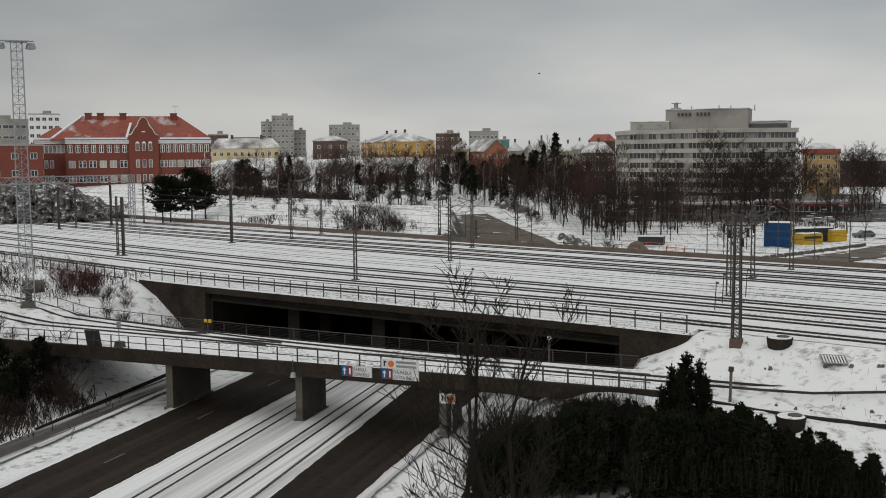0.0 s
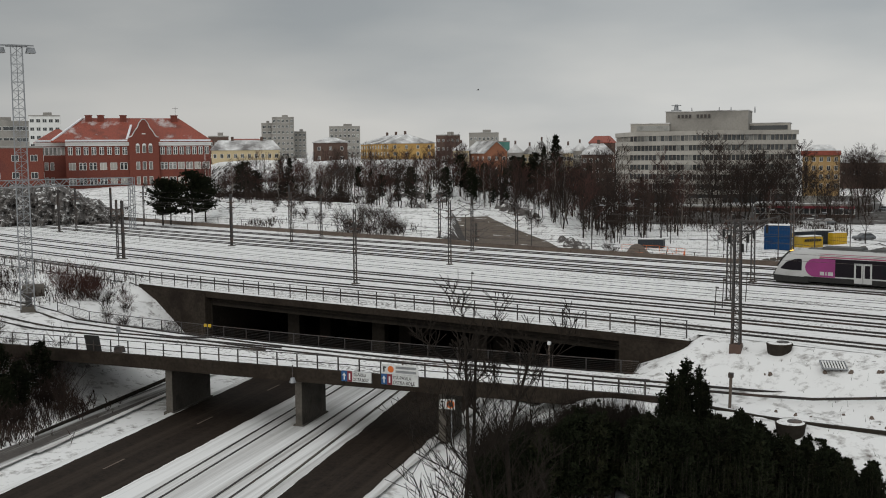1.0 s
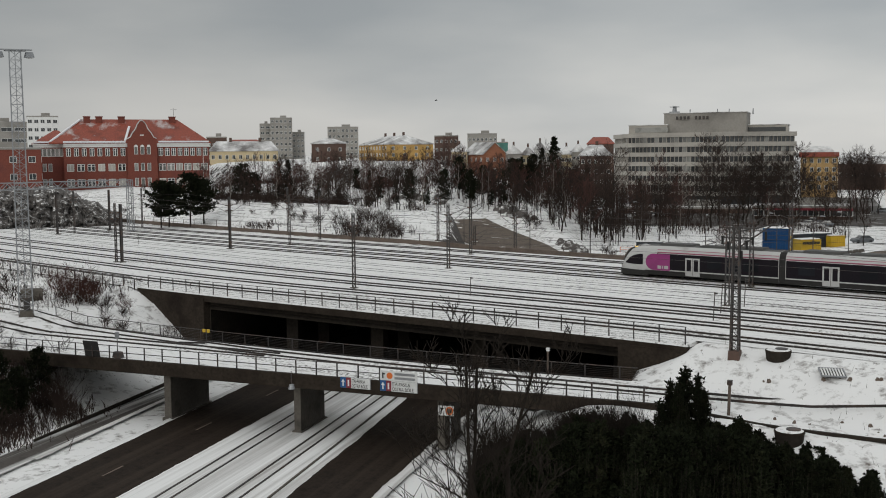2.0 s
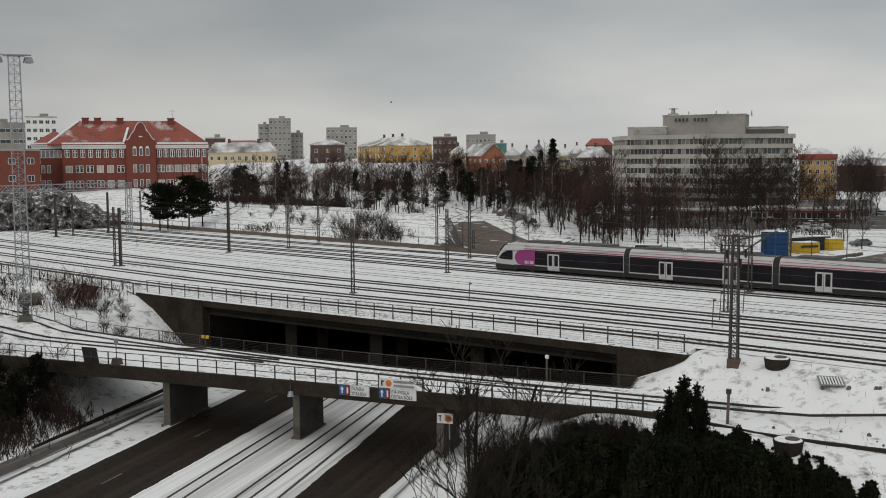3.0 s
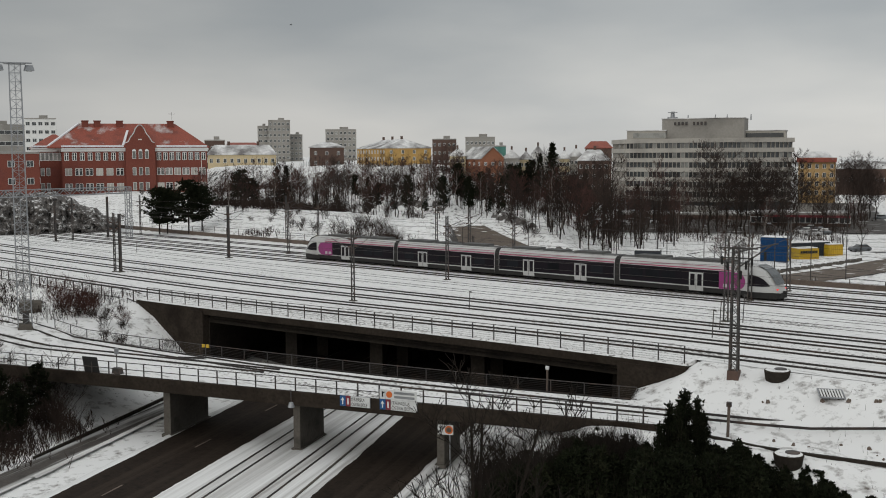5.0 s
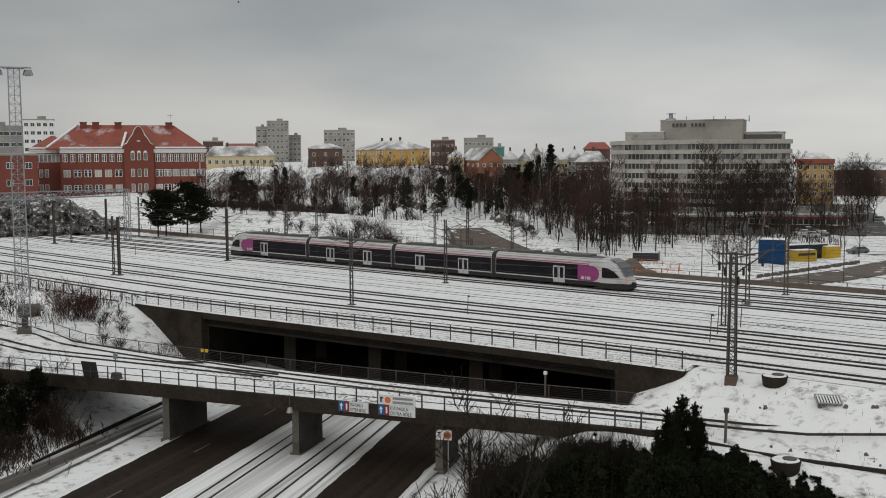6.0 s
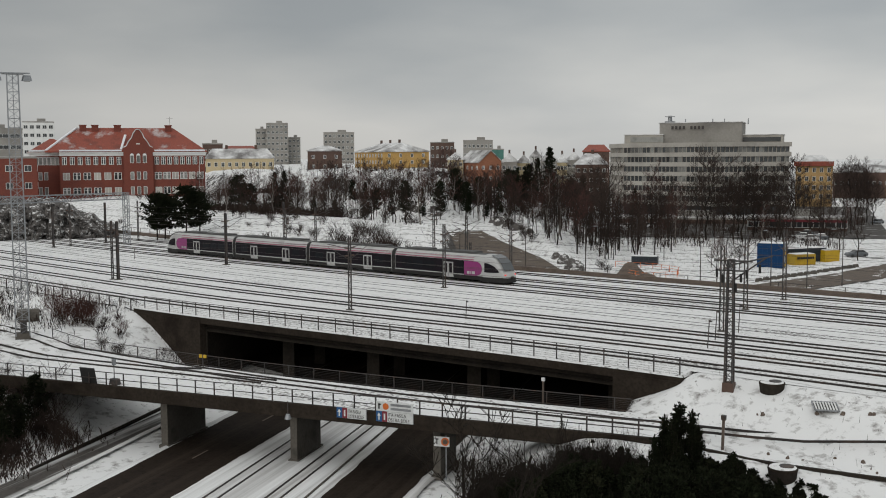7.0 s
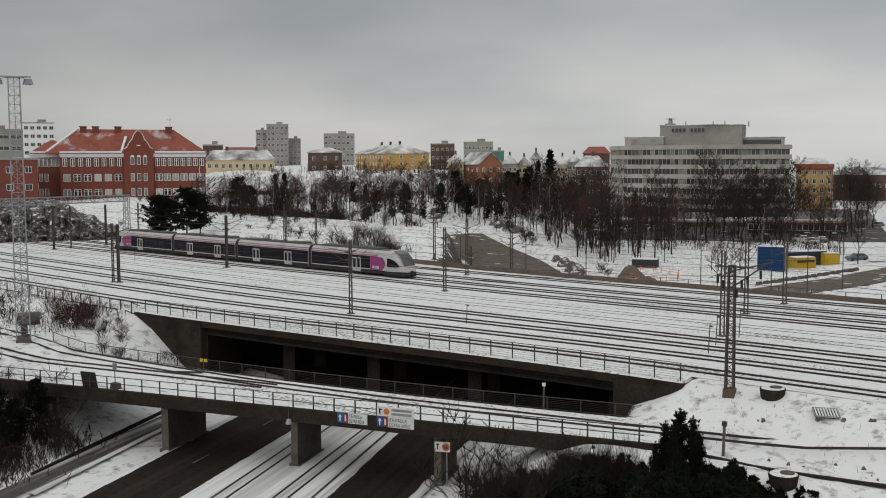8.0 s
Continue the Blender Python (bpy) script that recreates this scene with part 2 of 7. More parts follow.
SIGN_WHITE = material("dirty_white_sign_sheet", (0.66, 0.67, 0.66), 0.5, vary=0.15, scale=2, fine=0.08)
CONTAINER_YELLOW = material("yellow_container_paint", (0.50, 0.32, 0.015), 0.45, vary=0.25, scale=0.8, fine=0.08)
TRAIN_WHITE = material("train_white_paint", (0.44, 0.44, 0.43), 0.5, tint=(0.34, 0.33, 0.32), scale=0.5, fine=0.05, bump=0)
TRAIN_DARK = material("train_dark_glass_band", (0.011, 0.009, 0.012), 0.5, tint=(0.016, 0.011, 0.015), scale=0.3, fine=0.2, bump=0)
TRAIN_DARK.node_tree.nodes["Principled BSDF"].inputs["Specular IOR Level"].default_value = 0.1
TRAIN_GLASS = material("train_window_glass", (0.010, 0.011, 0.014), 0.3, vary=0.5, scale=0.3, fine=0.1, bump=0, per_object=0.4)
TRAIN_GLASS.node_tree.nodes["Principled BSDF"].inputs["Specular IOR Level"].default_value = 0.12
MAGENTA = material("train_magenta_paint", (0.24, 0.02, 0.14), 0.4, vary=0.15, scale=0.6, fine=0.05, bump=0, coat=0.3)
PINK = material("train_pink_stripe", (0.30, 0.06, 0.11), 0.45, vary=0.2, scale=0.5, fine=0.05, bump=0)
ROOF_GREY = material("train_roof_grey", (0.065, 0.065, 0.062), 0.7, vary=0.3, scale=0.8, fine=0.15)
UNDER = material("train_underframe", (0.018, 0.017, 0.016), 0.9, vary=0.3, scale=2, fine=0.2)
AMBER = glow("amber_display", (1.0, 0.62, 0.12), 1.5)
TAIL_RED = glow("red_tail_lamp", (0.8, 0.05, 0.04), 0.6)
CAR_GREY = material("grey_car_paint", (0.10, 0.11, 0.12), 0.3, vary=0.2, fine=0.03, coat=0.5, per_object=0.3)
CAR_WHITE = material("white_car_paint", (0.55, 0.55, 0.55), 0.3, vary=0.1, fine=0.03, coat=0.5)
WEED = material("dry_weeds", (0.075, 0.06, 0.042), 0.95, vary=0.5, scale=0.5, fine=0.3, bump=0, spec=0.08)
SAND = material("sandy_heap", (0.13, 0.10, 0.08), 0.95, vary=0.3, scale=0.8, fine=0.25)


# ---- mesh helpers ----
class Shape:
    """Collects the faces of one mesh."""

    def __init__(self):
        self.v, self.f = [], []

    def add(self, verts, faces):
        o = len(self.v)
        self.v += [tuple(p) for p in verts]
        self.f += [tuple(i + o for i in f) for f in faces]
        return self

    def box(self, x, y, z, sx, sy, sz, rz=0.0, taper=1.0):
        """A box centred on x, y that stands on z; taper narrows its top."""
        c, s = math.cos(rz), math.sin(rz)
        pts = []
        for k, zz in ((1.0, z), (taper, z + sz)):
            for a, b in ((-1, -1), (1, -1), (1, 1), (-1, 1)):
                p, q = a * sx / 2 * k, b * sy / 2 * k
                pts.append((x + p * c - q * s, y + p * s + q * c, zz))
        return self.add(pts, [(3, 2, 1, 0), (4, 5, 6, 7), (0, 1, 5, 4), (1, 2, 6, 5), (2, 3, 7, 6), (3, 0, 4, 7)])

    def rod(self, p, q, r0, r1=None, n=6, caps=True):
        """A round bar from p to q."""
        p, q = Vector(p), Vector(q)
        r1 = r0 if r1 is None else r1
        d = (q - p).normalized()
        a = d.cross(Vector((0, 0, 1)) if abs(d.z) < 0.9 else Vector((1, 0, 0))).normalized()
        b = d.cross(a)
        pts = []
        for c, r in ((p, r0), (q, r1)):
            for i in range(n):
                t = 2 * math.pi * i / n
                pts.append(c + a * (r * math.cos(t)) + b * (r * math.sin(t)))
        faces = [(i, n + i, n + (i + 1) % n, (i + 1) % n) for i in range(n)]
        if caps:
            faces += [tuple(range(n)), tuple(reversed(range(n, 2 * n)))]
        return self.add(pts, faces)

    def bar(self, p, q, w, h):
        """A square bar from p to q, w wide and h high."""
        p, q = Vector(p), Vector(q)
        d = (q - p).normalized()
        a = d.cross(Vector((0, 0, 1)) if abs(d.z) < 0.95 else Vector((1, 0, 0))).normalized()
        b = a.cross(d)
        pts = [c + a * (i * w / 2) + b * (j * h / 2) for c in (p, q) for i, j in ((-1, -1), (1, -1), (1, 1), (-1, 1))]
        return self.add(pts, [(0, 1, 2, 3), (7, 6, 5, 4), (4, 5, 1, 0), (5, 6, 2, 1), (6, 7, 3, 2), (7, 4, 0, 3)])

    def sweep(self, line, profile, close=True):
        """A profile of (side, up) pairs along a line of points."""
        k = len(profile)
        pts, n = [], len(line)
        for i, p in enumerate(line):
            a, b = Vector(line[max(i - 1, 0)]), Vector(line[min(i + 1, n - 1)])
            d = b - a
            side = Vector((d.y, -d.x, 0)).normalized()
            pts += [Vector(p) + side * s + Vector((0, 0, u)) for s, u in profile]
        faces = [(i * k + j, i * k + (j + 1) % k, (i + 1) * k + (j + 1) % k, (i + 1) * k + j) for i in range(n - 1) for j in range(k if close else k - 1)]
        if close:
            faces += [tuple(reversed(range(k))), tuple(range((n - 1) * k, n * k))]
        return self.add(pts, faces)

    def mesh(self, name, mat, smooth=False):
        me = bpy.data.meshes.new(name)
        me.from_pydata(self.v, [], self.f)
        me.materials.append(mat)
        if smooth:
            me.polygons.foreach_set("use_smooth", [True] * len(me.polygons))
        me.update()
        return me


def part(name, shape, mat, parent=None, label="", smooth=False):
    """One mesh object, under its thing where parent is given. shape: a Shape or a finished mesh."""
    me = shape if isinstance(shape, bpy.types.Mesh) else shape.mesh(name, mat, smooth)
    ob = new(name, me)
    if parent:
        ob.parent = parent
    if label:
        ob["label"] = label
    return ob


def thing(name, label, category, group="", m=None, kind=""):
    ob = new(name)
    ob.empty_display_size = 0.3
    if m is not None:
        ob.matrix_basis = m
    return tagged(ob, label, category, group, kind)


def smooth(a, b, x):
    t = np.clip((np.asarray(x, float) - a) / (b - a), 0, 1)
    return t * t * (3 - 2 * t)


# ---- the plan ----
def bend(x):
    """How the tracks curve: their common offset in y at x."""
    xx = np.maximum(x, -270.0)
    return 0.165 * (xx + 45) + 0.00034 * (xx + 45) ** 2 + 0.01 * (np.minimum(x, -270.0) + 270)


TRACKS = (68.1, 73.2, 77.6, 81.6, 86.9, 91.2, 96.8, 101.15, 105.6, 111.9)
FAN = (5.2, 4.4, 3.0, 1.8, 0.6, 0.3, 0, 0, 0, 0)


def track_y(k, x):
    """World y of the centre of track k at x."""
    far_turn = np.maximum(-115.0 - np.asarray(x, float), 0.0) * (0.03 if k > 5 else 0.0)
    return TRACKS[k] + bend(x) - FAN[k] * smooth(-45, -118, x) - far_turn


def edge_y(x):
    """The near edge of the railway embankment and of its bridge deck."""
    return track_y(0, x) - 3.8


def road_u(x, y):
    """Distance across the sunken road, which runs along (-0.53, 0.85)."""
    return 0.85 * x + 0.53 * y


def near_y(x):
    """The near edge of the lower railway bridge."""
    return 33.9 + (x + 83.3) * 0.494


def far_y(x):
    """The far edge of the lower railway bridge."""
    return 43.4 + 0.30 * (x + 87.1) + 0.0022 * (x + 87.1) ** 2


LOW = -2.3
CLIMB = ((-111, 111, -5.0), (-118, 122, -4.6), (-127, 131, -4.0), (-140.5, 139.5, -3.0), (-154.5, 145, -1.6), (-165, 148, 0.3), (-176, 150, 2.0), (-192, 152, 2.5))


def height(x, y):
    """The lie of the land."""
    x, y = np.asarray(x, float), np.asarray(y, float)
    v = y - bend(x)
    e = edge_y(x) - y                      # positive on the near side of the embankment
    e = e + 1.3 * smooth(-109.0, -107.5, x) * (1 - smooth(-46.2, -45.2, x))
    u = road_u(x, y)
    lower = LOW - 0.6 * smooth(-60, -20, x) + 1.0 * smooth(-95, -112, x)
    ends = np.maximum(smooth(-50.0, -44.5, x), smooth(-97.5, -107.5, x))
    z = np.where(e > 0, lower + (-0.45 - lower) * (1 - smooth(0.0, 6.5, e)) * ends, 0.0)
    # in front of the lower railway the ground falls to the road
    f = near_y(x) - y
    z = np.where(f > 0, z + (-7.0 - z) * smooth(0.5, 11, f) * (1 - 0.35 * smooth(-60, -30, x)), z)
    # cutting of the sunken road
    cut = smooth(-66, -51.5, u) * (1 - smooth(-20.5, -9.0, u))
    under = smooth(-57.0, -55.6, u) * (1 - smooth(-9.2, -7.8, u)) * (1 - smooth(91, 92.5, v))
    beyond = smooth(-66, -51.5, u) * (1 - smooth(-10.6, -8.2, u))          # between the two bridges the wall is steep
    cut = np.where((y > far_y(x) + 0.3) & (e > 0) & (x < -40), beyond, cut)
    cut = np.where(e < 0, under, cut)
    z = z + (-7.12 - z) * cut
    # beyond the tracks: down to the street, up the wooded hill
    w = v - 115.5
    d = np.hypot(x, y)
    az = np.degrees(np.arctan2(y, x))
    left = smooth(136.9, 138.7, az)
    ww = w + (4.0 * np.sin(az * 0.8) + 1.5 * np.sin(az * 2.1 + 1)) * smooth(25, 45, w)
    high = np.interp(ww, (0, 4, 14, 22, 30, 44, 49, 54, 60, 72, 84, 92, 150, 260), (0, 0.8, 3.3, 4.0, 3.6, 2.2, 2.4, 4.9, 5.3, 5.6, 6.6, 11.6, 11.3, 11.0))
    mid = np.interp(w, (0, 4, 12, 34, 44, 60, 110, 260), (0, -1.5, -3.8, -2.6, -1.2, 1.2, 3.4, 5.0))
    flat = np.interp(w, (0, 4, 12, 60, 260), (0, -1.5, -3.8, -4.0, -3.6))
    cliff = np.interp(d, (205, 224, 250, 330, 420), (0.0, 0.3, 6.6, 4.0, 6.0)) * smooth(0, 24, w)
    near_cliff = smooth(150.8, 153.0, az)
    rolling = 0.8 * np.sin(x * 0.11 + y * 0.05) * np.cos(y * 0.09 - x * 0.03) * smooth(8, 40, w)
    flat = flat + (mid - flat) * smooth(130.0, 133.5, az)
    far = flat * (1 - left) + left * (high * (1 - near_cliff) + cliff * near_cliff + rolling)
    far = far + smooth(480, 1200, d) * 3
    z = np.where(w > 0, far, z)
    # the street that climbs out from under the railway lies level across its width
    best, level = np.full(np.shape(x), 1e9), np.zeros(np.shape(x))
    for (ax, ay, az0), (bx, by, bz0) in zip(CLIMB, CLIMB[1:]):
        t = np.clip(((x - ax) * (bx - ax) + (y - ay) * (by - ay)) / ((bx - ax) ** 2 + (by - ay) ** 2), 0, 1)
        gap = np.hypot(x - ax - t * (bx - ax), y - ay - t * (by - ay))
        level = np.where(gap < best, az0 + t * (bz0 - az0), level)
        best = np.minimum(best, gap)
    k = (1 - smooth(8.2, 12.0, best)) * smooth(1.0, 3.0, w)
    return z + (level - z) * k


def ground_z(x, y):
    return float(height(x, y))


def polar(az, d):
    return d * math.cos(radians(az)), d * math.sin(radians(az))


# ---- ground ----
def grid_lines(a, b, step, far):
    near = list(np.arange(a, b + 0.01, step))
    out, s, p = [], step, b
    while p < far:
        s *= 1.22
        p += s
        out.append(p)
    back, s, p = [], step, a
    while p > -far:
        s *= 1.22
        p -= s
        back.append(p)
    return np.array(back[::-1] + near + out)


def build_ground():
    xs, ys = grid_lines(-330, 10, 1.25, 4200), grid_lines(0, 230, 1.25, 4200)
    gx, gy = np.meshgrid(xs, ys)
    gz = height(gx, gy)
    rng = np.random.default_rng(3)
    v = gy - bend(gx)
    lumpy = np.where((v > 60) & (v < 116), 0.015, 0.07)
    lumpy = np.where(gz < -6.8, 0.01, lumpy)
    gz = gz + rng.normal(0, 1, gz.shape) * lumpy
    s = Shape()
    s.v = list(zip(gx.ravel().tolist(), gy.ravel().tolist(), gz.ravel().tolist()))
    n, m = len(xs), len(ys)
    s.f = [(j * n + i, j * n + i + 1, (j + 1) * n + i + 1, (j + 1) * n + i) for j in range(m - 1) for i in range(n - 1)]
    ob = part("ground", s, SNOW, smooth=True)
    tagged(ob, "snow-covered ground with banks and a wooded hill", "ground", kind="structure")


build_ground()


def along(fy, x0, x1, step=4.0, z=0.0):
    n = max(2, int(abs(x1 - x0) / step) + 1)
    return [(float(x), float(fy(x)), z) for x in np.linspace(x0, x1, n)]


def sheet(a, b, za, zb=None):
    """A strip of ground cover between two lines of points."""
    zb = za if zb is None else zb
    n = len(a)
    s = Shape()
    s.v = [(p[0], p[1], za) for p in a] + [(p[0], p[1], zb) for p in b]
    s.f = [(i, i + 1, n + i + 1, n + i) for i in range(n - 1)]
    return s


bed = sheet(along(lambda x: edge_y(x) + 1.35, -420, 40, 3), along(lambda x: bend(x) + 115.3, -420, 40, 3), 0.03)
tagged(part("trackbed", bed, SNOW_BED), "snow-covered ballast of the railway tracks", "trackbed", kind="structure")


def build_tracks():
    for k in range(len(TRACKS)):
        t = thing("railway_track", "pair of dark steel rails in snow-covered ballast", "railway track", "tracks of the main line")
        faint = k in (4, 5)
        for side in (-0.762, 0.762):
            line = along(lambda x: track_y(k, x) + side, -420, 40, 4.0, 0.0)
            w, h = (0.04, 0.06) if faint else (0.07, 0.16)
            part("rail", Shape().sweep(line, [(-w, 0.0), (w, 0.0), (w, h), (-w, h)]), RAIL, t)


build_tracks()


def low_track(x):
    return np.interp(x, (-170, -111, -92, -75, -62.8, -45.4, -30, 40), (22.0, 36.8, 41.0, 45.4, 49.6, 56.7, 63.4, 92))


def low_branch(x):
    return np.interp(x, (-170, -111, -96, -84, -72), (10.0, 31.0, 36.0, 41.0, 45.9))


def build_low_tracks():
    for fy, x0, x1 in ((low_track, -170, 30), (low_branch, -170, -73)):
        t = thing("railway_track", "pair of dark rails on the lower snowy line", "railway track", "tracks of the lower line")
        for side in (-0.762, 0.762):
            line = [(x, y + side, max(ground_z(x, y), LOW + 0.05) if x < -92 or x > -41 else LOW + 0.05) for x, y, z in along(fy, x0, x1, 3.0)]
            part("rail", Shape().sweep(line, [(-0.045, -0.02), (0.045, -0.02), (0.045, 0.14), (-0.045, 0.14)]), RAIL, t)
    line = [(x, y, ground_z(x, y)) for x, y, z in along(lambda x: np.interp(x, (-43, -38.3, -34.3, -28.3, 20), (55.2, 56.2, 56.8, 59.4, 82)), -43, 20, 2)]
    tagged(part("cable_trough", Shape().sweep(line, [(-0.14, -0.1), (0.14, -0.1), (0.14, 0.10), (-0.14, 0.10)]), DARK_CONCRETE),
           "dark concrete cable trough beside the lower track", "cable trough")


build_low_tracks()


# ---- roads ----
def road_at(u, s, z=-7.0):
    return (0.85 * u - 0.53 * s, 0.53 * u + 0.85 * s, z)


def road_strip(name, u0, u1, s0, s1, z, mat, label, cat):
    n = 24
    a = [road_at(u0[0] + u0[1] * (s - 68), s) for s in np.linspace(s0, s1, n)]
    b = [road_at(u1[0] + u1[1] * (s - 68), s) for s in np.linspace(s0, s1, n)]
    return tagged(part(name, sheet(a, b, z), mat), label, cat, kind="structure")


# edges of the carriageways: distance across and drift along the road; snow ends where the wide bridge covers it
WEST_OUT, WEST_IN, EAST_IN, EAST_OUT = (-44.55, -0.02), (-37.2, -0.012), (-28.1, -0.05), (-21.8, 0.0)
PATH_OUT, PATH_IN = (-51.0, -0.03), (-48.3, -0.05)
road_strip("road_west", WEST_OUT, WEST_IN, 15, 118, -6.93, ASPHALT, "wet brown asphalt carriageway with slushy wheel tracks", "road")
road_strip("road_east", EAST_IN, EAST_OUT, 15, 118, -6.93, ASPHALT, "wet brown asphalt carriageway under the bridges", "road")
road_strip("tram_median", (-37.0, -0.012), (-28.3, -0.05), 15, 91, -6.90, SLUSH, "slushy snow-covered tram median between carriageways", "tramway")
road_strip("footpath", PATH_OUT, PATH_IN, 50, 91, -6.94, TRODDEN, "trodden grey footpath beside the road", "footpath")
# Dark sheet over the snow: the underpass shade is put into its colour.
tagged(part("underpass_floor", sheet([(-125, 48.0 + 12), (-40, 62)], [(-128, 84), (-55, 92)], -6.96), DARK_CONCRETE), "dirt floor under the railway bridge, darkened for shade", "ground", kind="structure")


def snow_edge(edge, s0, s1, wide, seed):
    """Ploughed slush with a slightly ragged edge along a carriageway."""
    rng = random.Random(seed)
    ss = np.linspace(s0, s1, 170)
    s, n = Shape(), len(ss)
    for side in (-1, 0, 1):
        for q in ss:
            w = wide * (0.75 + 0.45 * abs(noise.noise((q * 0.22, seed, side)))) * rng.uniform(0.9, 1.1)
            x, y, z = road_at(edge[0] + edge[1] * (q - 68) + side * w, q)
            s.v.append((x, y, -6.80 if side == 0 else -6.91))
    s.f = [(j * n + i, (j + 1) * n + i, (j + 1) * n + i + 1, j * n + i + 1) for j in range(2) for i in range(n - 1)]
    tagged(part("snow_edge", s, SLUSH, smooth=True), "ragged edge of ploughed dirty slush beside the road", "slush", kind="structure")


for i, (edge, wd) in enumerate(((WEST_OUT, 0.4), (WEST_IN, 0.45), (EAST_IN, 0.4), (EAST_OUT, 0.5), (PATH_IN, 0.35))):
    snow_edge(edge, 18 if i < 4 else 60, 90, wd, i + 3)
for tram_u in (-35.5, -31.35):
    tr = thing("tram_track", "pair of dark grooved tram rails in slush", "tram track", "tram tracks")
    for du in (0.0, 1.0):
        part("rail", Shape().sweep([road_at(tram_u + du - 0.035 * (s - 68), s, -6.9) for s in np.linspace(15, 91, 12)], [(-0.085, -0.02), (0.085, -0.02), (0.085, 0.03), (-0.085, 0.03)]), RAIL, tr)
for kerb in (WEST_OUT, WEST_IN, EAST_IN, EAST_OUT):
    k = Shape().sweep([road_at(kerb[0] + kerb[1] * (s - 68), s, -7.0) for s in np.linspace(15, 118, 12)], [(-0.08, 0), (0.08, 0), (0.08, 0.13), (-0.08, 0.13)])
    tagged(part("kerb", k, CONCRETE), "grey granite kerb along the road", "kerb", kind="structure")
k = Shape().sweep([road_at(-28.75 - 0.05 * (s - 68), s, -6.9) for s in np.linspace(15, 91, 12)], [(-0.06, -0.02), (0.06, -0.02), (0.06, 0.10), (-0.06, 0.10)])
tagged(part("kerb", k, CONCRETE), "low dark kerb edging the tram median", "kerb", kind="structure")
k = Shape().sweep([road_at(-51.2 - 0.06 * (s - 68), s, -7.05) for s in np.linspace(64, 91, 12)], [(-0.09, 0), (0.09, 0), (0.09, 0.28), (-0.09, 0.28)])
tagged(part("kerb", k, DARK_CONCRETE), "dark low edging wall beside the footpath", "kerb", kind="structure")
for s in np.arange(46, 116, 12.0):
    dash = sheet([road_at(-41.0, s), road_at(-41.0, s + 2.4)], [road_at(-40.85, s), road_at(-40.85, s + 2.4)], -6.92)
    tagged(part("lane_mark", dash, SAND), "worn pale lane mark on wet asphalt", "road marking", kind="structure")


def curve_sheet(name, line, width, mat, label, cat, lift=0.06):
    """A street that follows the lie of the land along a line of (x, y)."""
    s, pts = Shape(), []
    dense = []
    for (x0, y0), (x1, y1) in zip(line, line[1:]):
        dense += [(x0 + (x1 - x0) * t / 6, y0 + (y1 - y0) * t / 6) for t in range(6)]
    dense.append(line[-1])
    k = 6
    for i, (x, y) in enumerate(dense):
        a, b = dense[max(i - 2, 0)], dense[min(i + 2, len(dense) - 1)]
        d = Vector((b[0] - a[0], b[1] - a[1], 0)).normalized()
        for j in range(k + 1):
            o = (j / k - 0.5) * width
            p = (x + d.y * o, y - d.x * o)
            pts.append((p[0], p[1], ground_z(*p) + lift))
    s.v = pts
    s.f = [(i * (k + 1) + j, i * (k + 1) + j + 1, (i + 1) * (k + 1) + j + 1, (i + 1) * (k + 1) + j) for i in range(len(dense) - 1) for j in range(k)]
    return tagged(part(name, s, mat), label, cat, kind="structure")


curve_sheet("street_curve", [(x, y) for x, y, z in CLIMB[5::-1]], 14.5, STREET, "brown slushy street curving down to the railway", "street", 0.12)
curve_sheet("street_main", [(-88, 117), (-84.8, 137), (-84.3, 165), (-86, 192), (-90, 225), (-96, 262)], 9, STREET, "brown slushy street behind the railway", "street", 0.10)
curve_sheet("street_uphill", [(-95, 200), (-112, 235), (-132, 275), (-150, 320), (-170, 400)], 9, SNOW, "snow-covered side street going uphill", "street", 0.10)


curve_sheet("parking_lot", [polar(129.8, 294), polar(126, 294), polar(121.5, 294)], 60, LOT, "dark wet parking lot with slush before the office", "parking lot", 0.16)
curve_sheet("parking_lot", [polar(121.4, 350), polar(116.0, 350)], 160, LOT, "dark wet parking lot with snow patches", "parking lot", 0.2)


# ---- the wide railway bridge ----
def fence(name, label, line, h, step, post_mat, rails=(1.0,), mesh_to=0.0, w=0.05):
    """Posts along a line of points, with rails at fractions of the height."""
    f = thing(name, label, "fence")
    for r in rails:
        part("rail", Shape().sweep([(x, y, z + h * r) for x, y, z in line], [(-w / 2, -w / 2), (w / 2, -w / 2), (w / 2, w / 2), (-w / 2, w / 2)]), post_mat, f)
    post = Shape().box(0, 0, 0, w * 1.5, w * 1.5, h).mesh("post", post_mat)
    walked, nxt = 0.0, 0.0
    for a, b in zip(line, line[1:]):
        a, b = Vector(a), Vector(b)
        length = (b - a).length
        while nxt <= walked + length:
            p = a + (b - a) * ((nxt - walked) / length)
            ob = part("post", post, None, f)
            ob.location = p
            nxt += step
        walked += length
    if mesh_to:
        wires = Shape()
        for r in np.linspace(0.12, mesh_to, 7):
            wires.sweep([(x, y, z + h * r) for x, y, z in line], [(-0.006, -0.006), (0.006, -0.006), (0.006, 0.006), (-0.006, 0.006)])
        part("wire_mesh", wires, post_mat, f)
    return f


